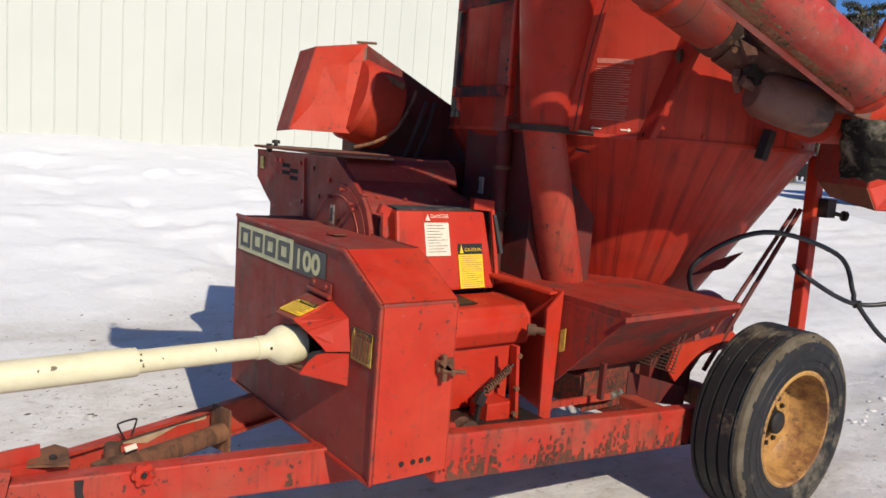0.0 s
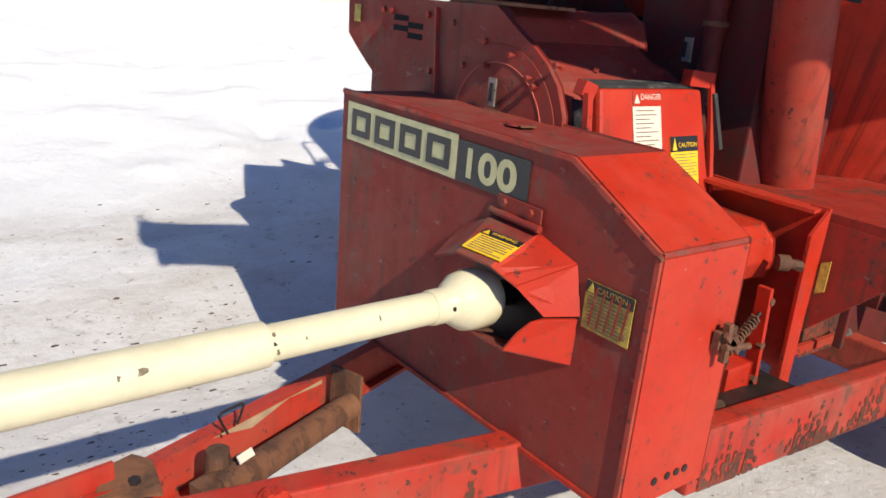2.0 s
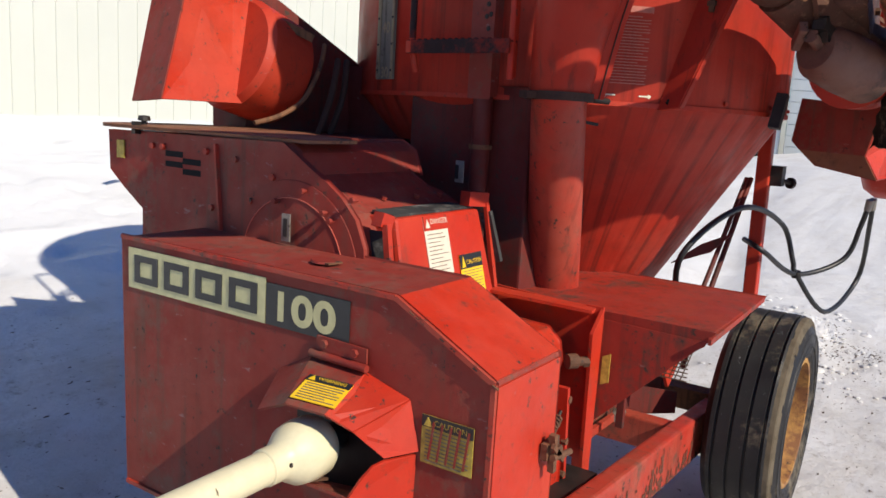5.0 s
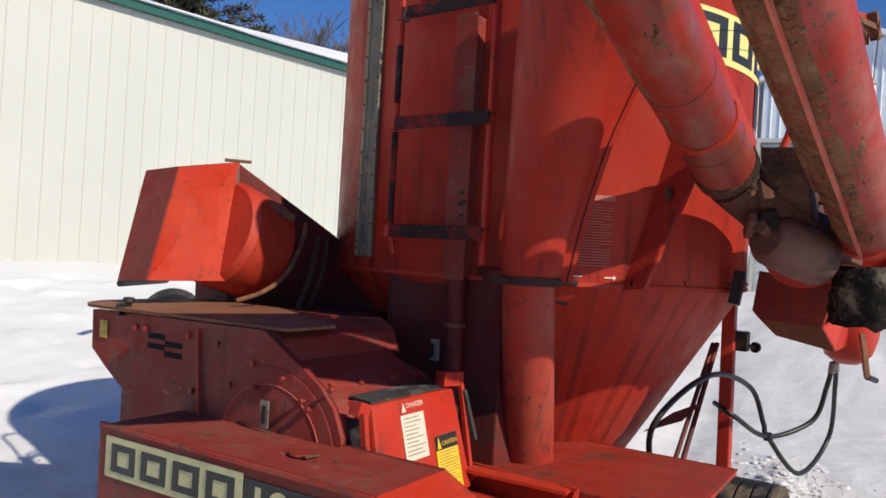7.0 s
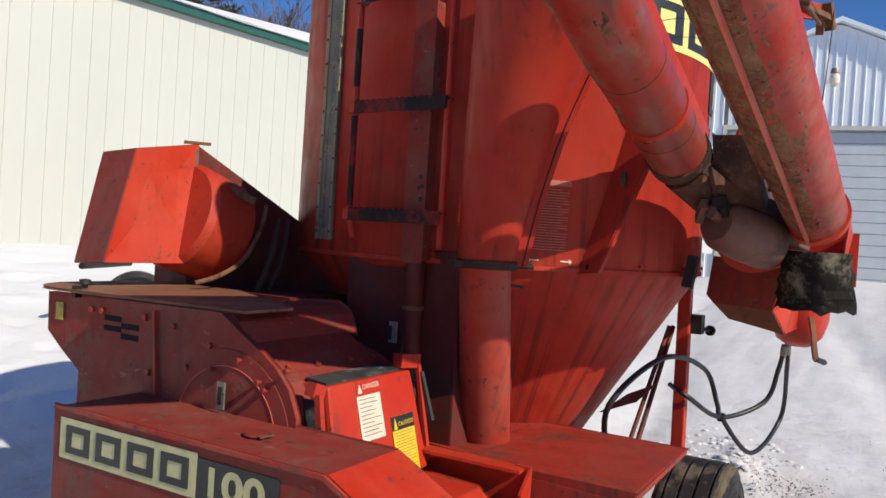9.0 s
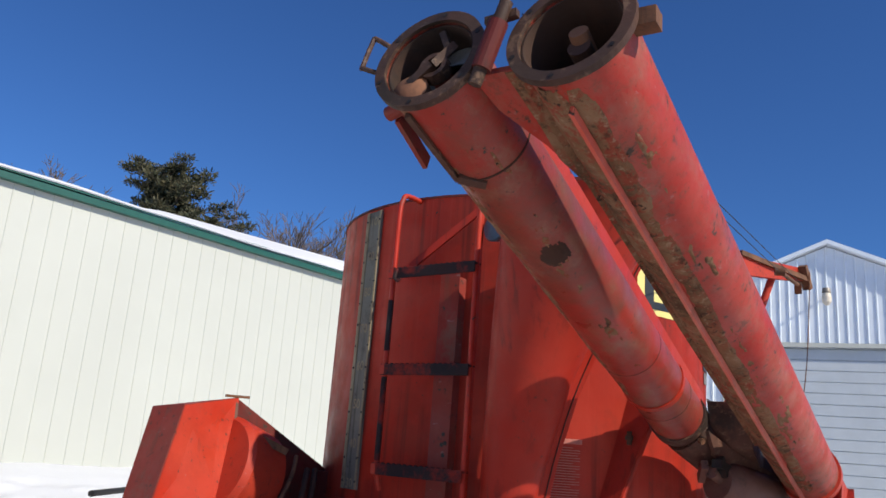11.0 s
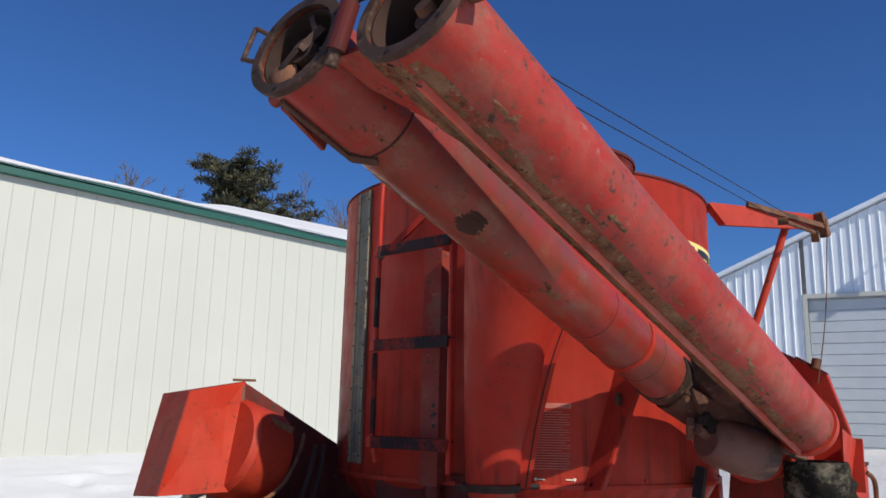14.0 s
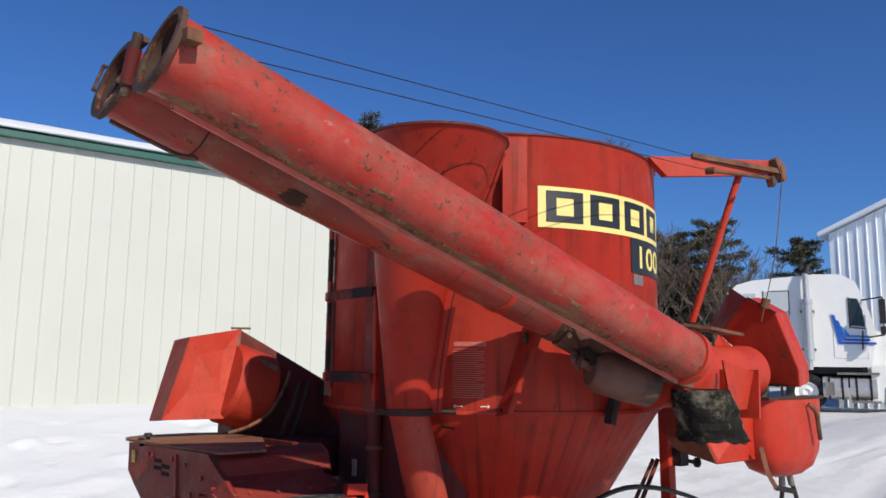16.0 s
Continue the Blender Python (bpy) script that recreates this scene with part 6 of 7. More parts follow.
def build_discharge():
    """Second hopper and bucket at the rear corner."""
    face = [Vector(p) for p in ((2.132, -0.261, 1.724), (2.157, -0.368, 1.657), (2.215, -0.425, 1.433), (2.231, -0.419, 1.363), (2.216, -0.275, 1.376), (2.183, -0.208, 1.489), (2.154, -0.121, 1.58))]
    k = len(face)
    back = [p + Vector((0.17, 0.03, 0.02)) for p in face]
    hop = part("rear_hopper", solid(face + back, [list(range(k))[::-1], list(range(k, 2 * k))] + [(i, (i + 1) % k, k + (i + 1) % k, k + i) for i in range(k)]), RED, mixer, "angular red rear hopper hood", bevel=0.006)
    part("side_face", sheet([face[0], face[6], (2.27, -0.014, 1.617), (2.245, -0.14, 1.782)], 0.006), RED_DUST_SHADE, hop)
    part("rim_strip", bar(face[0] + Vector((0, 0, 0.004)), face[1] + Vector((0, 0, 0.004)), 0.010, 0.008), DARK_RUST_SHADE, hop)
    part("crease_plate", sheet([face[6] + Vector((-0.012, 0, 0)), face[5] + Vector((-0.012, 0, 0)), (2.10, -0.235, 1.43), (2.05, -0.15, 1.53)], 0.006), RED, hop)
    part("knob", lathe((2.14, -0.33, 1.69), (0.2, -0.2, 0.9), [(-0.01, 0), (-0.01, 0.018), (0.03, 0.018), (0.03, 0)], 14), RUST, hop)
    part("rust_shelf", sheet([(1.72, -0.20, 1.60), (1.93, -0.22, 1.575), (1.93, -0.34, 1.565), (1.75, -0.30, 1.585)], 0.012), RUST, hop)
    part("rear_housing", rod((1.30, -0.30, 1.40), (2.0, -0.30, 1.42), 0.105, 0.105, 32), RED, hop, smooth=True)
    part("end_plate", joined(sheet([(1.36, -0.54, 1.46), (1.57, -0.54, 1.425), (1.55, -0.52, 1.30), (1.45, -0.52, 1.30)], 0.006), sheet([(1.575, -0.56, 1.43), (1.575, -0.42, 1.43), (1.565, -0.42, 1.27), (1.565, -0.56, 1.27)], 0.012)), RED, hop)
    bucket = bmesh.new()
    rows = []
    for z, x0, x1, ry in ((1.318, 1.88, 2.40, 0.098), (1.19, 1.885, 2.40, 0.095), (1.11, 1.90, 2.38, 0.090), (1.055, 1.95, 2.34, 0.074), (1.025, 2.04, 2.28, 0.040)):
        cx, rx = (x0 + x1) / 2, (x1 - x0) / 2
        rows.append([bucket.verts.new((cx + rx * (abs(math.cos(radians(a))) ** 0.6) * math.copysign(1, math.cos(radians(a))), -0.365 + ry * (abs(math.sin(radians(a))) ** 0.6) * math.copysign(1, math.sin(radians(a))), z)) for a in range(0, 360, 15)])
    for p, q in zip(rows, rows[1:]):
        for k in range(24):
            bucket.faces.new((p[k], p[(k + 1) % 24], q[(k + 1) % 24], q[k]))
    bucket.faces.new(rows[-1])
    b = part("bucket", bucket, RED, mixer, "rounded red discharge bucket", smooth=True)
    part("bucket_handle", sweep([(2.17, -0.472, 1.30), (2.19, -0.492, 1.27), (2.215, -0.49, 1.20), (2.235, -0.485, 1.165)], 0.009, 8, 5), RUST, b, "rusty bucket handle")
    part("bucket_rim", bar((1.88, -0.42, 1.324), (2.38, -0.42, 1.324), 0.06, 0.012), DARK_RUST_SHADE, b)
    lever = part("lever", sweep([(1.86, -0.42, 1.15), (1.86, -0.43, 1.10), (1.88, -0.435, 1.05), (1.93, -0.44, 0.998)], 0.011, 4, 5), LIDRUST, b, "rusty flat lever with a black grip")
    part("grip", rod((1.92, -0.44, 1.003), (2.03, -0.46, 0.982), 0.010), GREASE, lever)
    f1, f2, lo1, lo2 = Vector((1.687, -0.134, 1.177)), Vector((1.638, -0.326, 1.171)), Vector((1.674, -0.185, 1.133)), Vector((1.627, -0.367, 1.103))
    low = part("lower_hopper", sheet([(1.694, -0.108, 1.203), f1, f2, (1.629, -0.359, 1.315), (1.690, -0.124, 1.336)], 0.006), RED_DUST_SHADE, mixer, "dull red lower chute with a tan rusted underside")
    part("bottom_strip", sheet([f1, lo1, lo2, f2], 0.007), LIDRUST, low, "tan rusted bottom of the chute")
    part("end_face", sheet([f2, lo2, (1.93, -0.375, 1.10), (1.93, -0.385, 1.31), (1.629, -0.362, 1.315)], 0.006), RED, low)
    part("far_face", sheet([lo1, lo2, (1.93, -0.37, 1.10), (1.95, -0.15, 1.14)], 0.006), RED_DUST_SHADE, low)
    leg = part("tank_leg", bar((1.93, 0.015, 1.27), (1.925, 0.0, 0.34), 0.045, 0.05, (1, 0, 0)), RED, mixer, "upright red tank leg", bevel=0.005)
    part("brace", rod((1.92, 0.05, 1.06), (1.50, 0.10, 0.45), 0.009), RED_GRIME_SHADE, leg)
    part("brace", rod((1.90, 0.06, 1.06), (1.44, 0.12, 0.45), 0.008), RED_GRIME_SHADE, leg)
    part("control_knob", joined(block(1.93, 1.99, -0.05, 0.02, 1.04, 1.11), rod((1.98, -0.04, 1.06), (2.03, -0.06, 1.05), 0.008), lathe((2.03, -0.06, 1.05), (0.9, -0.4, -0.1), [(0, 0), (0, 0.02), (0.012, 0.02), (0.012, 0)], 14)), GREASE, mixer, "black control knob on a bracket")
    part("black_flap", bar((1.36, -0.13, 1.33), (1.34, -0.12, 1.235), 0.03, 0.03, (0, 1, 0)), GREASE, mixer)
    brace = part("brace_flat", joined(sheet([(1.095, 0.010, 1.700), (1.048, -0.064, 1.597), (0.980, 0.040, 1.270), (0.991, 0.098, 1.262)], 0.007), sheet([(1.048, -0.064, 1.597), (0.980, 0.040, 1.270), (1.000, 0.036, 1.270), (1.070, -0.070, 1.600)], 0.006)), RED_CONE, mixer, "flat red brace on the tank wall")
    part("pin_hole", bolt((0.992, 0.070, 1.282), (-0.55, -0.8, 0.1), 0.010, 0.004), VOID, brace)
    part("stop_lug", joined(bar((1.075, 0.005, 1.535), (1.02, 0.0, 1.53), 0.02, 0.012), bar((1.03, 0.0, 1.55), (1.03, 0.0, 1.51), 0.012, 0.012)), RUST, brace)
    # shade below the cone is put into this sheet's dark red
    part("skirt", sheet([(1.42, 0.150, 0.800), (1.45, 0.070, 0.868), (1.47, -0.016, 0.912), (1.46, 0.042, 0.846)], 0.006), RED_GRIME_SHADE, mixer, "dark pointed sheet under the tank")
    h1 = part("hydraulic_hose", sweep([(1.55, 0.15, 0.62), (1.354, 0.1, 0.84), (1.608, 0.0, 0.98), (2.054, -0.05, 0.896), (2.133, -0.09, 0.755), (2.152, -0.104, 0.705), (2.316, -0.2, 0.548), (2.60, -0.27, 0.655), (2.42, -0.30, 0.90), (2.35, -0.305, 0.995)], 0.0095, 10, 8), HOSE, mixer, "black hydraulic hoses in loops", smooth=True)
    part("hose", sweep([(1.93, 0.05, 0.84), (1.878, -0.03, 0.813), (2.152, -0.104, 0.705), (2.33, -0.235, 0.76), (2.32, -0.28, 0.90), (2.29, -0.30, 0.995)], 0.0095, 10, 8), HOSE, h1, smooth=True)
    part("fitting", joined(rod((2.37, -0.304, 0.96), (2.35, -0.305, 1.0), 0.013), rod((2.30, -0.295, 0.96), (2.29, -0.30, 1.0), 0.013)), STEEL, h1)
    part("tie", hoop((2.152, -0.104, 0.705), (0.3, -0.2, -1), 0.010, 0.008, 0.02, 14), GREASE, h1)


build_front_column()
build_shield()
build_shaft()
build_tongue()
build_frame()
build_mill()
build_hood()
build_pan()
wheel(-0.152, -1)
wheel(1.30, 1)
build_augers()
build_boom()
build_discharge()


# ---- the yard: truck, trees, snow ----
def build_truck():
    """White sleeper cab truck parked by the shop, seen from its side."""
    org = Vector((19.25, 6.50, 0.43))
    fwd = Vector((math.sin(radians(20)), -math.cos(radians(20)), 0))
    out = Vector((-math.cos(radians(20)), -math.sin(radians(20)), 0))
    truck = thing("semi_truck", org, "white semi truck cab with blue stripes, parked on snow", "truck")

    def put(bm):
        for v in bm.verts:
            v.co.x, v.co.z = 0.9636 * v.co.x - 0.273, 0.046 + 0.9086 * v.co.z
        return placed(bm, org, fwd, out)
    cab = [(-1.48, 1.28), (1.72, 1.28), (1.84, 2.1), (1.80, 2.32), (1.66, 2.92), (1.46, 3.42), (1.20, 3.60), (0.6, 3.63), (-0.9, 3.52), (-1.28, 3.42), (-1.48, 3.22)]
    c = part("cab", put(prism(cab, "y", 0.0, 2.1)), TRUCKWHITE, truck, "white sleeper cab", bevel=0.09)
    part("hood", put(prism([(1.80, 1.15), (3.5, 1.05), (3.55, 1.55), (3.2, 1.78), (1.82, 2.08)], "y", 0.2, 1.9)), TRUCKWHITE, truck, bevel=0.09)
    win = part("side_window", put(prism([(1.38, 2.30), (1.70, 2.26), (1.66, 2.70), (1.56, 3.02), (1.38, 3.04)], "y", -0.014, 0.01)), DARKGLASS, c, "dark cab window")
    part("window_frame", put(joined(bar((1.36, -0.012, 2.24), (1.36, -0.012, 3.06), 0.03, 0.03), bar((1.36, -0.012, 2.25), (1.72, -0.012, 2.21), 0.03, 0.03))), GREASE, win)
    part("windshield", put(solid([(1.84, 0.25, 2.16), (1.84, 1.85, 2.16), (1.55, 1.85, 3.28), (1.55, 0.25, 3.28), (1.80, 0.25, 2.16), (1.80, 1.85, 2.16), (1.51, 1.85, 3.28), (1.51, 0.25, 3.28)], [(0, 1, 2, 3), (7, 6, 5, 4), (0, 4, 5, 1), (1, 5, 6, 2), (2, 6, 7, 3), (3, 7, 4, 0)])), DARKGLASS, c)
    part("vent_panel", put(block(-1.18, -0.86, -0.012, 0.01, 3.10, 3.24)), DOORGREY, c, bevel=0.006)
    side = part("sleeper_door", put(block(-0.66, -0.04, -0.012, 0.012, 1.34, 3.28)), DOORGREY, c, "grey-white sleeper side panel", bevel=0.008)
    part("door_gap", put(joined(block(-0.68, -0.655, -0.016, 0.0, 2.4, 3.30), block(-0.05, -0.03, -0.016, 0.0, 2.6, 3.30), block(-0.5, -0.03, -0.016, 0.0, 3.28, 3.30))), GREASE, side)
    part("grab_bar", put(joined(rod((-0.78, -0.06, 2.2), (-0.72, -0.06, 3.0), 0.022), rod((-0.90, -0.06, 2.3), (-0.88, -0.06, 2.9), 0.018))), GREASE, c, "black grab bars")
    part("cab_door", put(block(0.98, 1.74, -0.008, 0.012, 1.42, 2.20)), TRUCKWHITE, c, bevel=0.006)
    part("door_pull", put(rod((1.62, -0.05, 1.65), (1.64, -0.05, 2.15), 0.018)), GREASE, c)
    for k in range(3):
        o = 0.09 * k
        part("stripe", put(joined(sheet([(0.93 + o, -0.022, 2.62 - 0.16 * k), (1.02 + o, -0.022, 2.58 - 0.16 * k), (1.16 + o, -0.022, 1.86 + 0.09 * k), (1.08 + o, -0.022, 1.80 + 0.09 * k)], 0.008),
                                  sheet([(1.08 + o, -0.022, 1.80 + 0.09 * k), (1.93 if k < 1 else 1.80, -0.022, 1.78 + 0.09 * k), (1.93 if k < 1 else 1.80, -0.022, 1.84 + 0.09 * k), (1.16 + o, -0.022, 1.86 + 0.09 * k)], 0.008))), TRUCKBLUE if k < 2 else TRUCKSKY, c, "blue stripe")
    st = part("exhaust_stack", put(joined(rod((0.39, -0.16, 1.1), (0.39, -0.16, 3.75), 0.075), rod((0.39, -0.16, 1.36), (0.39, -0.16, 2.95), 0.125, seg=20), rod((0.39, -0.16, 2.90), (0.39, -0.16, 3.02), 0.15, seg=20))), CHROME, truck, "chrome exhaust stack", smooth=True)
    part("stack_tip", put(rod((0.39, -0.16, 3.72), (0.46, -0.10, 3.98), 0.08, 0.085)), GREASE, st)
    part("clamp", put(joined(block(0.22, 0.56, -0.20, 0.0, 1.62, 1.68), block(0.22, 0.56, -0.20, 0.0, 2.66, 2.72))), STEEL, st)
    for x0, x1 in ((0.66, 1.24), (1.28, 1.88)):
        tank = part("fuel_tank", put(rod((x0, 0.12, 0.62), (x1, 0.12, 0.62), 0.30, seg=24)), CHROME, truck, "bright fuel tank", smooth=True)
        part("strap", put(joined(lathe((x0 + 0.12, 0.12, 0.62), (1, 0, 0), [(0, 0.30), (0, 0.315), (0.05, 0.315), (0.05, 0.30)], 24, closed=True), lathe((x1 - 0.16, 0.12, 0.62), (1, 0, 0), [(0, 0.30), (0, 0.315), (0.05, 0.315), (0.05, 0.30)], 24, closed=True))), GREASE, tank)
    part("tool_box", put(block(0.72, 0.92, -0.22, 0.02, 0.42, 0.78)), STEEL, truck, bevel=0.01)
    part("frame", put(block(-4.2, 3.3, 0.55, 1.5, 0.62, 1.0)), GREASE, truck, "dark chassis frame")
    part("cab_underside", put(block(-0.9, 1.7, 0.12, 1.95, 1.0, 1.3)), GREASE, truck)
    part("step", put(joined(block(1.0, 1.95, -0.1, 0.3, 0.98, 1.04), block(1.3, 1.95, -0.12, 0.3, 0.24, 0.30))), STEEL, truck)
    part("fender", put(prism([(1.78, 0.30), (1.80, 1.22), (2.9, 1.20), (3.3, 0.7), (2.95, 1.0), (2.25, 1.0), (2.02, 0.62), (2.0, 0.30)], "y", -0.04, 0.5)), TRUCKWHITE, truck, bevel=0.02)
    part("mirror", put(joined(block(2.02, 2.16, -0.46, -0.24, 2.32, 2.96), rod((1.66, 0, 2.98), (2.10, -0.36, 3.02), 0.02), rod((1.78, 0, 1.98), (2.08, -0.36, 2.02), 0.02), rod((2.10, -0.36, 2.0), (2.10, -0.36, 3.02), 0.018), block(2.03, 2.15, -0.44, -0.26, 2.04, 2.24))), GREASE, truck, "black side mirrors on a bracket")
    part("marker_lights", put(joined(*[block(1.02 + 0.1 * k, 1.08 + 0.1 * k, 0.3 + 0.3 * k, 0.42 + 0.3 * k, 3.62, 3.68) for k in range(3)])), YELLOW, c)
    for x in (-1.15, 0.27, 2.72):
        wl = part("wheel", put(lathe((x, 0.0, 0.5), (0, -1, 0), [(0, 0), (0, 0.08), (0.03, 0.09), (0.0, 0.2), (0.02, 0.25), (0.05, 0.28), (-0.04, 0.29)], 28)), TRUCKWHITE, truck, "white steel wheel", smooth=True)
        part("tyre", put(lathe((x, 0.0, 0.5), (0, -1, 0), [(0.04, 0.28), (0.06, 0.36), (0.03, 0.48), (0.0, 0.5), (-0.25, 0.5), (-0.28, 0.36), (-0.26, 0.28)], 36, closed=True)), RUBBER, wl, smooth=True)
        if x < 1:
            part("mud_flap", put(block(x - 0.62, x - 0.59, -0.02, 0.5, 0.25, 1.0)), GREASE, truck)


build_truck()


def clump(bm, c, r, n, rnd, flat=0.6):
    """Crossed blades that read as a dense tuft of needles."""
    for _ in range(n):
        v = Vector((rnd.gauss(0, 1), rnd.gauss(0, 1), rnd.gauss(0, flat)))
        v.normalize()
        p = c + Vector((v.x, v.y, v.z * flat)) * r * rnd.uniform(0.1, 0.95)
        d = (v + Vector((rnd.uniform(-.5, .5), rnd.uniform(-.5, .5), rnd.uniform(0, .9)))).normalized()
        s, u = frame_of(d)
        ln, w = r * rnd.uniform(0.22, 0.42), r * rnd.uniform(0.05, 0.10)
        a = rnd.random() * 6.3
        e = (s * math.cos(a) + u * math.sin(a)) * w
        bm.faces.new([bm.verts.new(p - e), bm.verts.new(p + e), bm.verts.new(p + d * ln + e * 0.3), bm.verts.new(p + d * ln - e * 0.3)])


def pine(base, h, spread, seed, first=0.35, top=(0.0, 0.0), sweep_to=(0.0, 0.0), limbs=40):
    """A pine: the trunk bends to top, and limbs towards sweep_to grow longer."""
    rnd = random.Random(seed)
    b = Vector(base)
    t = thing("pine_tree", b, "dark green-brown pine tree with an uneven crown", "tree", "trees beyond the sheds")
    needles = bmesh.new()

    def trunk_at(f):
        g = max(0.0, (f - 0.4) / 0.6) ** 1.3
        return b + Vector((top[0] * g, top[1] * g, h * f))
    wood = sweep([trunk_at(f) for f in (0, 0.25, 0.5, 0.7, 0.85, 0.97)], h * 0.013, 8, 2)
    for i in range(limbs):
        f = first + (0.98 - first) * (i + rnd.uniform(-0.4, 0.4)) / limbs
        f = min(0.985, max(first, f))
        a = i * 2.4 + rnd.uniform(-.5, .5)
        rel = (f - first) / (1 - first)
        ln = spread * (0.42 + 0.75 * math.sin(math.pi * (0.16 + 0.60 * (1 - rel)))) * rnd.uniform(0.5, 1.12)
        ln *= 1 + math.cos(a) * sweep_to[0] * (1 - rel) + math.sin(a) * sweep_to[1] * (1 - rel)
        ln = max(0.25 * spread, ln)
        p0 = trunk_at(f)
        p1 = p0 + Vector((math.cos(a) * ln, math.sin(a) * ln, ln * rnd.uniform(0.0, 0.42)))
        grow(wood, rod(p0, p1, h * 0.005, 0.012, 5))
        for j in range(5):
            q = p0.lerp(p1, 0.34 + 0.165 * j) + Vector((rnd.uniform(-.2, .2), rnd.uniform(-.2, .2), rnd.uniform(0.0, .12))) * ln * 0.5
            clump(needles, q, spread * rnd.uniform(0.17, 0.28), 110, rnd, 0.62)
    part("trunk", wood, BARK, t, smooth=True)
    tagged(part("crown", needles, NEEDLES, t), kind="stuff")


def bare_tree(base, h, seed):
    rnd = random.Random(seed)
    b = Vector(base)
    t = thing("bare_tree", b, "leafless grey-brown winter tree", "tree", "trees beyond the sheds")
    bm = bmesh.new()

    def limb(p, d, ln, r, depth):
        mid = p + d * ln * 0.5 + Vector((rnd.uniform(-1, 1), rnd.uniform(-1, 1), 0)) * ln * 0.06
        q = p + d * ln
        grow_rod(bm, p, mid, r, r * 0.85)
        grow_rod(bm, mid, q, r * 0.85, r * 0.6)
        if depth == 0:
            return
        for _ in range(rnd.choice((2, 3, 3))):
            v = (d + Vector((rnd.uniform(-.75, .75), rnd.uniform(-.75, .75), rnd.uniform(-.1, .5)))).normalized()
            limb(p.lerp(q, rnd.uniform(0.45, 1.0)), v, ln * rnd.uniform(0.5, 0.75), max(0.011, r * 0.6), depth - 1)
    limb(b, Vector((rnd.uniform(-.08, .08), 0, 1)).normalized(), h * 0.40, h * 0.011, 6)
    part("trunk", bm, TWIG, t)


def grow_rod(bm, p, q, r0, r1):
    s, u = frame_of(q - p)
    ring = [[bm.verts.new(c + r * (s * math.cos(a) + u * math.sin(a))) for a in (0.0, 2.09, 4.19)] for c, r in ((p, r0), (q, r1))]
    for i in range(3):
        bm.faces.new((ring[0][i], ring[0][(i + 1) % 3], ring[1][(i + 1) % 3], ring[1][i]))


def bearing(az, dist, eye=(-1.2, -1.0)):
    return (eye[0] + dist * math.cos(radians(az)), eye[1] + dist * math.sin(radians(az)))


RIGHT = Vector((math.sin(radians(50)), -math.cos(radians(50))))  # across the view to the shed's trees
pine((*bearing(48.9, 30, (-1.34, -0.64)), 1.0), 9.9, 1.7, 3, 0.60, tuple(RIGHT * -1.6), tuple(RIGHT * 0.55), 46)
for i, (az, dist, h) in enumerate(((57.2, 34, 8.6), (45.0, 36, 8.5), (43.4, 33, 8.0), (42.0, 35, 8.6), (40.4, 34, 8.2), (39.0, 36, 8.6), (37.6, 34, 8.2), (46.3, 35, 8.0), (44.2, 38, 8.6), (42.7, 36, 8.2), (41.2, 37, 8.4), (39.8, 39, 8.6), (38.3, 38, 8.8), (36.4, 37, 8.6), (66, 40, 8.6), (71, 42, 9.0))):
    bare_tree((*bearing(az, dist), 0.9), h * 1.5, 20 + i)
EYE = (-1.03, -1.78)
for az, dist, h, spread, seed, first in ((27.8, 44, 8.9, 1.5, 5, 0.42), (22.2, 47, 8.2, 1.55, 8, 0.28), (30.6, 48, 8.9, 1.9, 9, 0.25), (20.6, 52, 6.6, 1.6, 12, 0.3), (31.6, 45, 6.8, 1.8, 15, 0.2), (28.9, 52, 7.4, 1.9, 17, 0.2), (24.0, 55, 6.2, 1.8, 19, 0.25)):
    pine((*bearing(az, dist, EYE), 0.4), h, spread, seed, first)
for i, (az, dist, h) in enumerate(((27.6, 42, 8.6), (26.2, 43, 8.0), (24.7, 42, 7.4), (30.4, 43, 8.8), (32, 42, 8.8), (21.5, 44, 6.6), (25.5, 45, 7.4), (28.3, 46, 8.4), (29.3, 43, 8.6), (28.9, 45, 9.2), (27.0, 44, 8.0), (30.9, 45, 9.4), (31.6, 44, 9.2), (26.8, 47, 8.6), (29.8, 47, 9.4), (24.0, 46, 7.4), (25.0, 49, 7.0), (26.0, 50, 7.8), (23.2, 45, 6.4), (27.3, 50, 8.4), (30.1, 51, 9.0))):
    bare_tree((*bearing(az, dist, EYE), 0.6), h, 60 + i)


def snow_pile():
    """Dirty lumps of thrown-up snow behind the wheel."""
    rnd = random.Random(4)
    verts, faces = [], []
    for i in range(240):
        k = rnd.random()
        x, y = rnd.gauss(3.3 + 1.4 * k, 0.22), rnd.gauss(-0.05 + 0.35 * k, 0.20)
        r = rnd.uniform(0.006, 0.018) * (1.8 if i % 16 == 0 else 1)
        c = Vector((x, y, ground_height(x, y) + r * 0.1))
        tmp = bmesh.new()
        bmesh.ops.create_icosphere(tmp, subdivisions=2, radius=r)
        base = len(verts)
        tmp.verts.ensure_lookup_table()
        verts += [tuple((c + Vector((1.5 * v.co.x, 1.3 * v.co.y, 0.6 * v.co.z)) * (1 + 0.8 * noise.noise(v.co * 26 + c * 5))) * UNIT) for v in tmp.verts]
        faces += [tuple(base + v.index for v in f.verts) for f in tmp.faces]
        tmp.free()
    me = bpy.data.meshes.new("snow_lumps")
    me.from_pydata(verts, [], faces)
    me.materials.append(SNOW)
    tagged(new("snow_lumps", me), "dirty lumps of thrown-up snow on the yard", "snow", kind="stuff")


snow_pile()


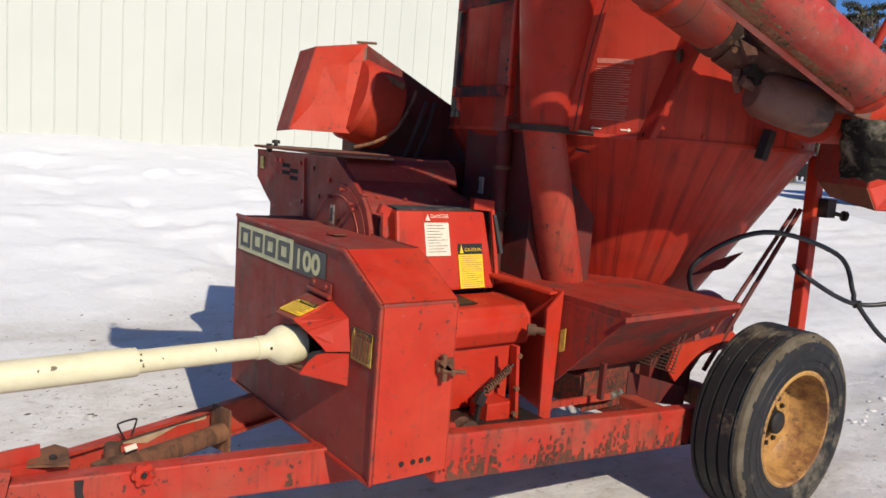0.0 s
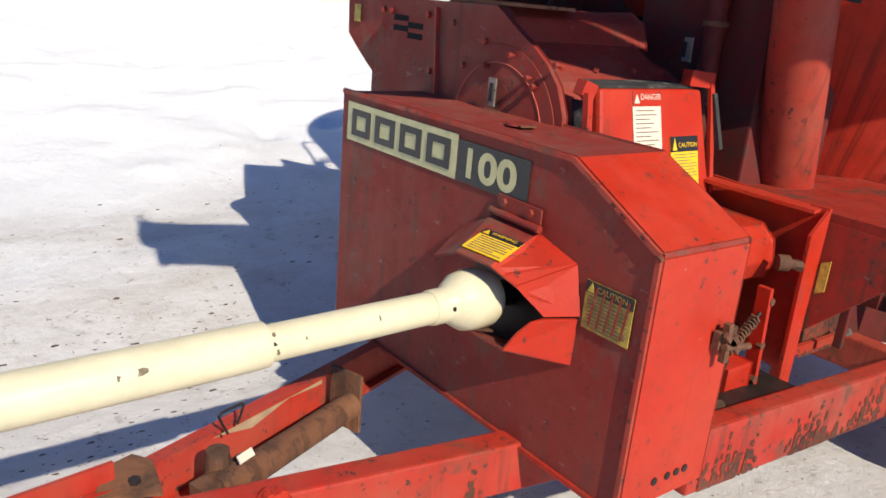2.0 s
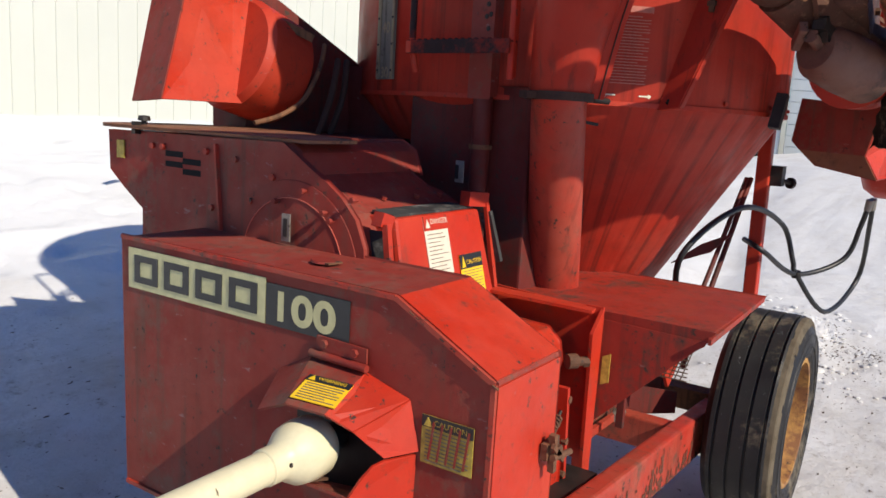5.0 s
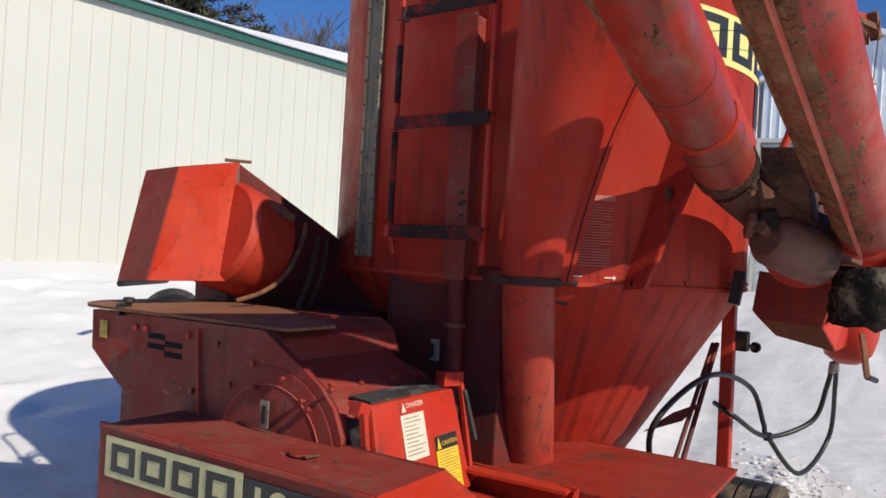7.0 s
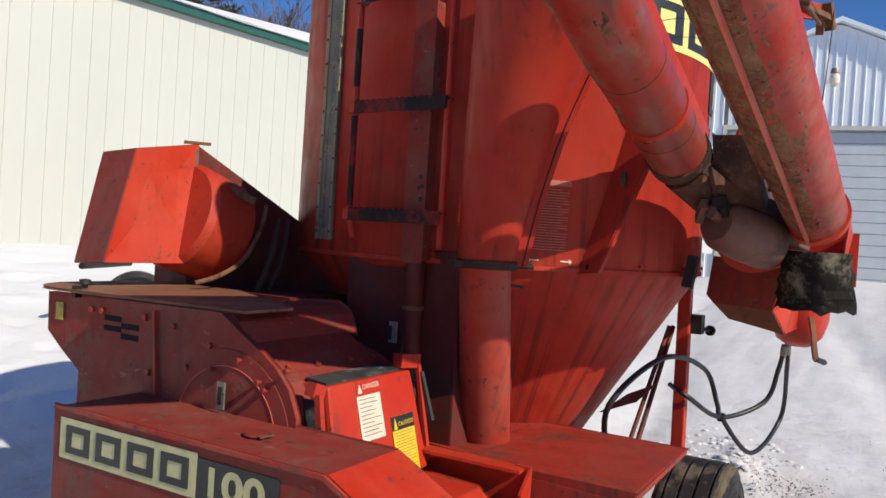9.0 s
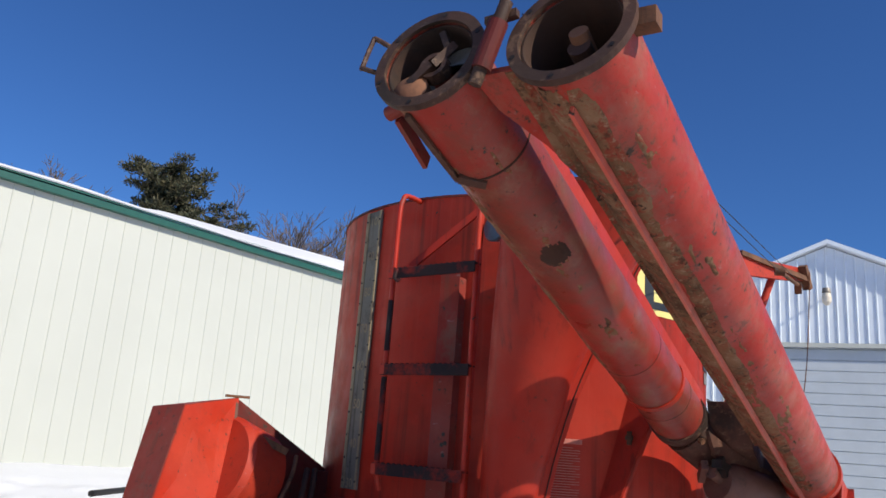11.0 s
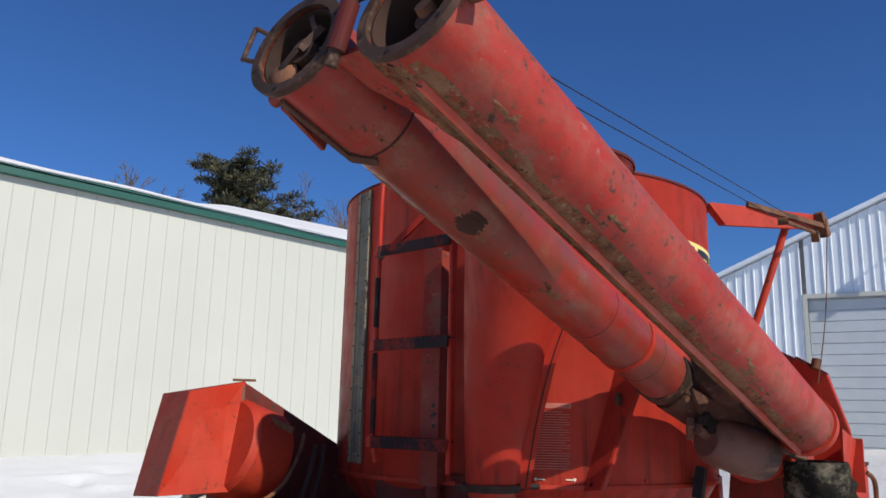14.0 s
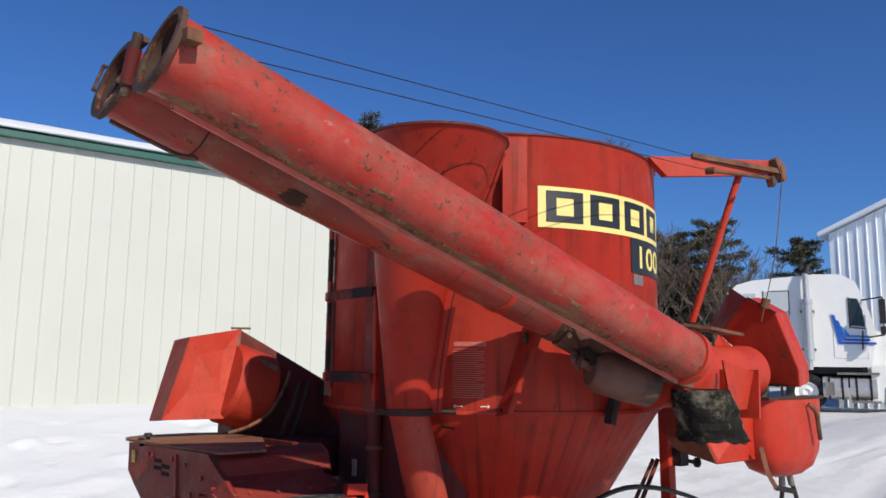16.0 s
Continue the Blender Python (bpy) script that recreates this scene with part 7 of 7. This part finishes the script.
def old_cart():
    """A small cart half hidden behind the feed hood: one wheel and a steel pipe."""
    cart = thing("old_cart", (2.70, 4.0, 0.45), "old farm cart with a black tyre standing in snow", "cart")
    c = Vector((2.70, 4.0, 0.72))
    w = part("wheel", lathe(c, (-0.6, -0.8, 0), [(-0.02, 0), (-0.02, 0.14), (0.05, 0.16), (0.05, 0)], 28), PAPER, cart, smooth=True)
    part("tyre", lathe(c, (-0.6, -0.8, 0), [(-0.06, 0.15), (-0.08, 0.20), (-0.06, 0.235), (0.06, 0.235), (0.08, 0.20), (0.06, 0.15)], 36, closed=True), RUBBER, w, smooth=True)
    part("axle", rod(c, c + Vector((0.5, 0.65, 0)), 0.04), RUST, cart)
    part("pipe", rod((2.36, 4.16, 0.98), (3.1, 4.6, 0.97), 0.022), GREASE, cart, "rusty steel pipe")


old_cart()


def clods(name, label, count, seed, spots, sizes, material, flat):
    """Bits lying on the snow, each an uneven little lump."""
    rnd = random.Random(seed)
    verts, faces = [], []
    for _ in range(count):
        cx, cy, sx, sy, turn = rnd.choice(spots)
        a, b = rnd.gauss(0, sx), rnd.gauss(0, sy)
        x, y = cx + a * math.cos(turn) - b * math.sin(turn), cy + a * math.sin(turn) + b * math.cos(turn)
        r = rnd.uniform(*sizes) * (0.5 + rnd.random())
        z = ground_height(x, y)
        base = len(verts)
        k = 6
        ph = rnd.random() * 6.3
        for lev, m in ((-0.2, 1.0), (flat * 0.6, 0.75)):
            for i in range(k):
                q = r * m * rnd.uniform(0.6, 1.25)
                g = ph + 2 * math.pi * i / k
                verts.append(((x + 1.6 * q * math.cos(g)) * UNIT, (y + q * math.sin(g) * 0.6) * UNIT, (z + lev * r) * UNIT))
        verts.append((x * UNIT, y * UNIT, (z + flat * r) * UNIT))
        for i in range(k):
            j = (i + 1) % k
            faces.append((base + i, base + j, base + k + j, base + k + i))
            faces.append((base + k + i, base + k + j, base + 2 * k))
    me = bpy.data.meshes.new(name)
    me.from_pydata(verts, [], faces)
    me.materials.append(material)
    tagged(new(name, me), label, "debris", kind="stuff")


SOIL = plain("damp_soil", (0.085, 0.06, 0.042), 0.9, 0, 0.4, 30, 0.4)
clods("dirt_flecks", "brown flecks of dirt and chaff on the snow", 1100, 5,
      [(-0.4, 1.2, 0.5, 0.05, 0.3), (-0.7, 1.5, 0.6, 0.07, 0.25), (0.1, 1.9, 0.7, 0.10, 0.3), (-0.9, 1.0, 0.4, 0.06, 0.2), (0.3, 2.6, 0.8, 0.25, 0.4), (1.0, -0.75, 0.6, 0.10, 0.1), (0.4, -0.45, 0.4, 0.12, 0.2), (2.4, -0.6, 0.5, 0.2, 0.2), (3.6, 0.0, 0.45, 0.2, 0.3), (3.7, 0.0, 0.40, 0.16, 0.3), (3.5, 0.0, 0.5, 0.12, 0.25), (3.9, 0.1, 0.5, 0.12, 0.25), (3.95, 0.05, 0.40, 0.16, 0.2), (4.3, 0.15, 0.4, 0.15, 0.3), (3.5, -0.1, 0.3, 0.1, 0.2), (3.2, 0.6, 0.5, 0.2, 0.3), (4.6, -0.6, 0.9, 0.2, 0.15), (-0.2, 0.05, 0.4, 0.1, 0)],
      (0.002, 0.008), SOIL, 0.25)
clods("soil_streak", "bare brown soil showing through the snow", 420, 9,
      [(3.95, -0.05, 0.16, 0.10, -0.5), (3.85, -0.18, 0.14, 0.08, -0.4), (4.05, -0.28, 0.14, 0.07, -0.3), (4.3, 0.02, 0.16, 0.06, -0.4)], (0.003, 0.010), SOIL, 0.15)
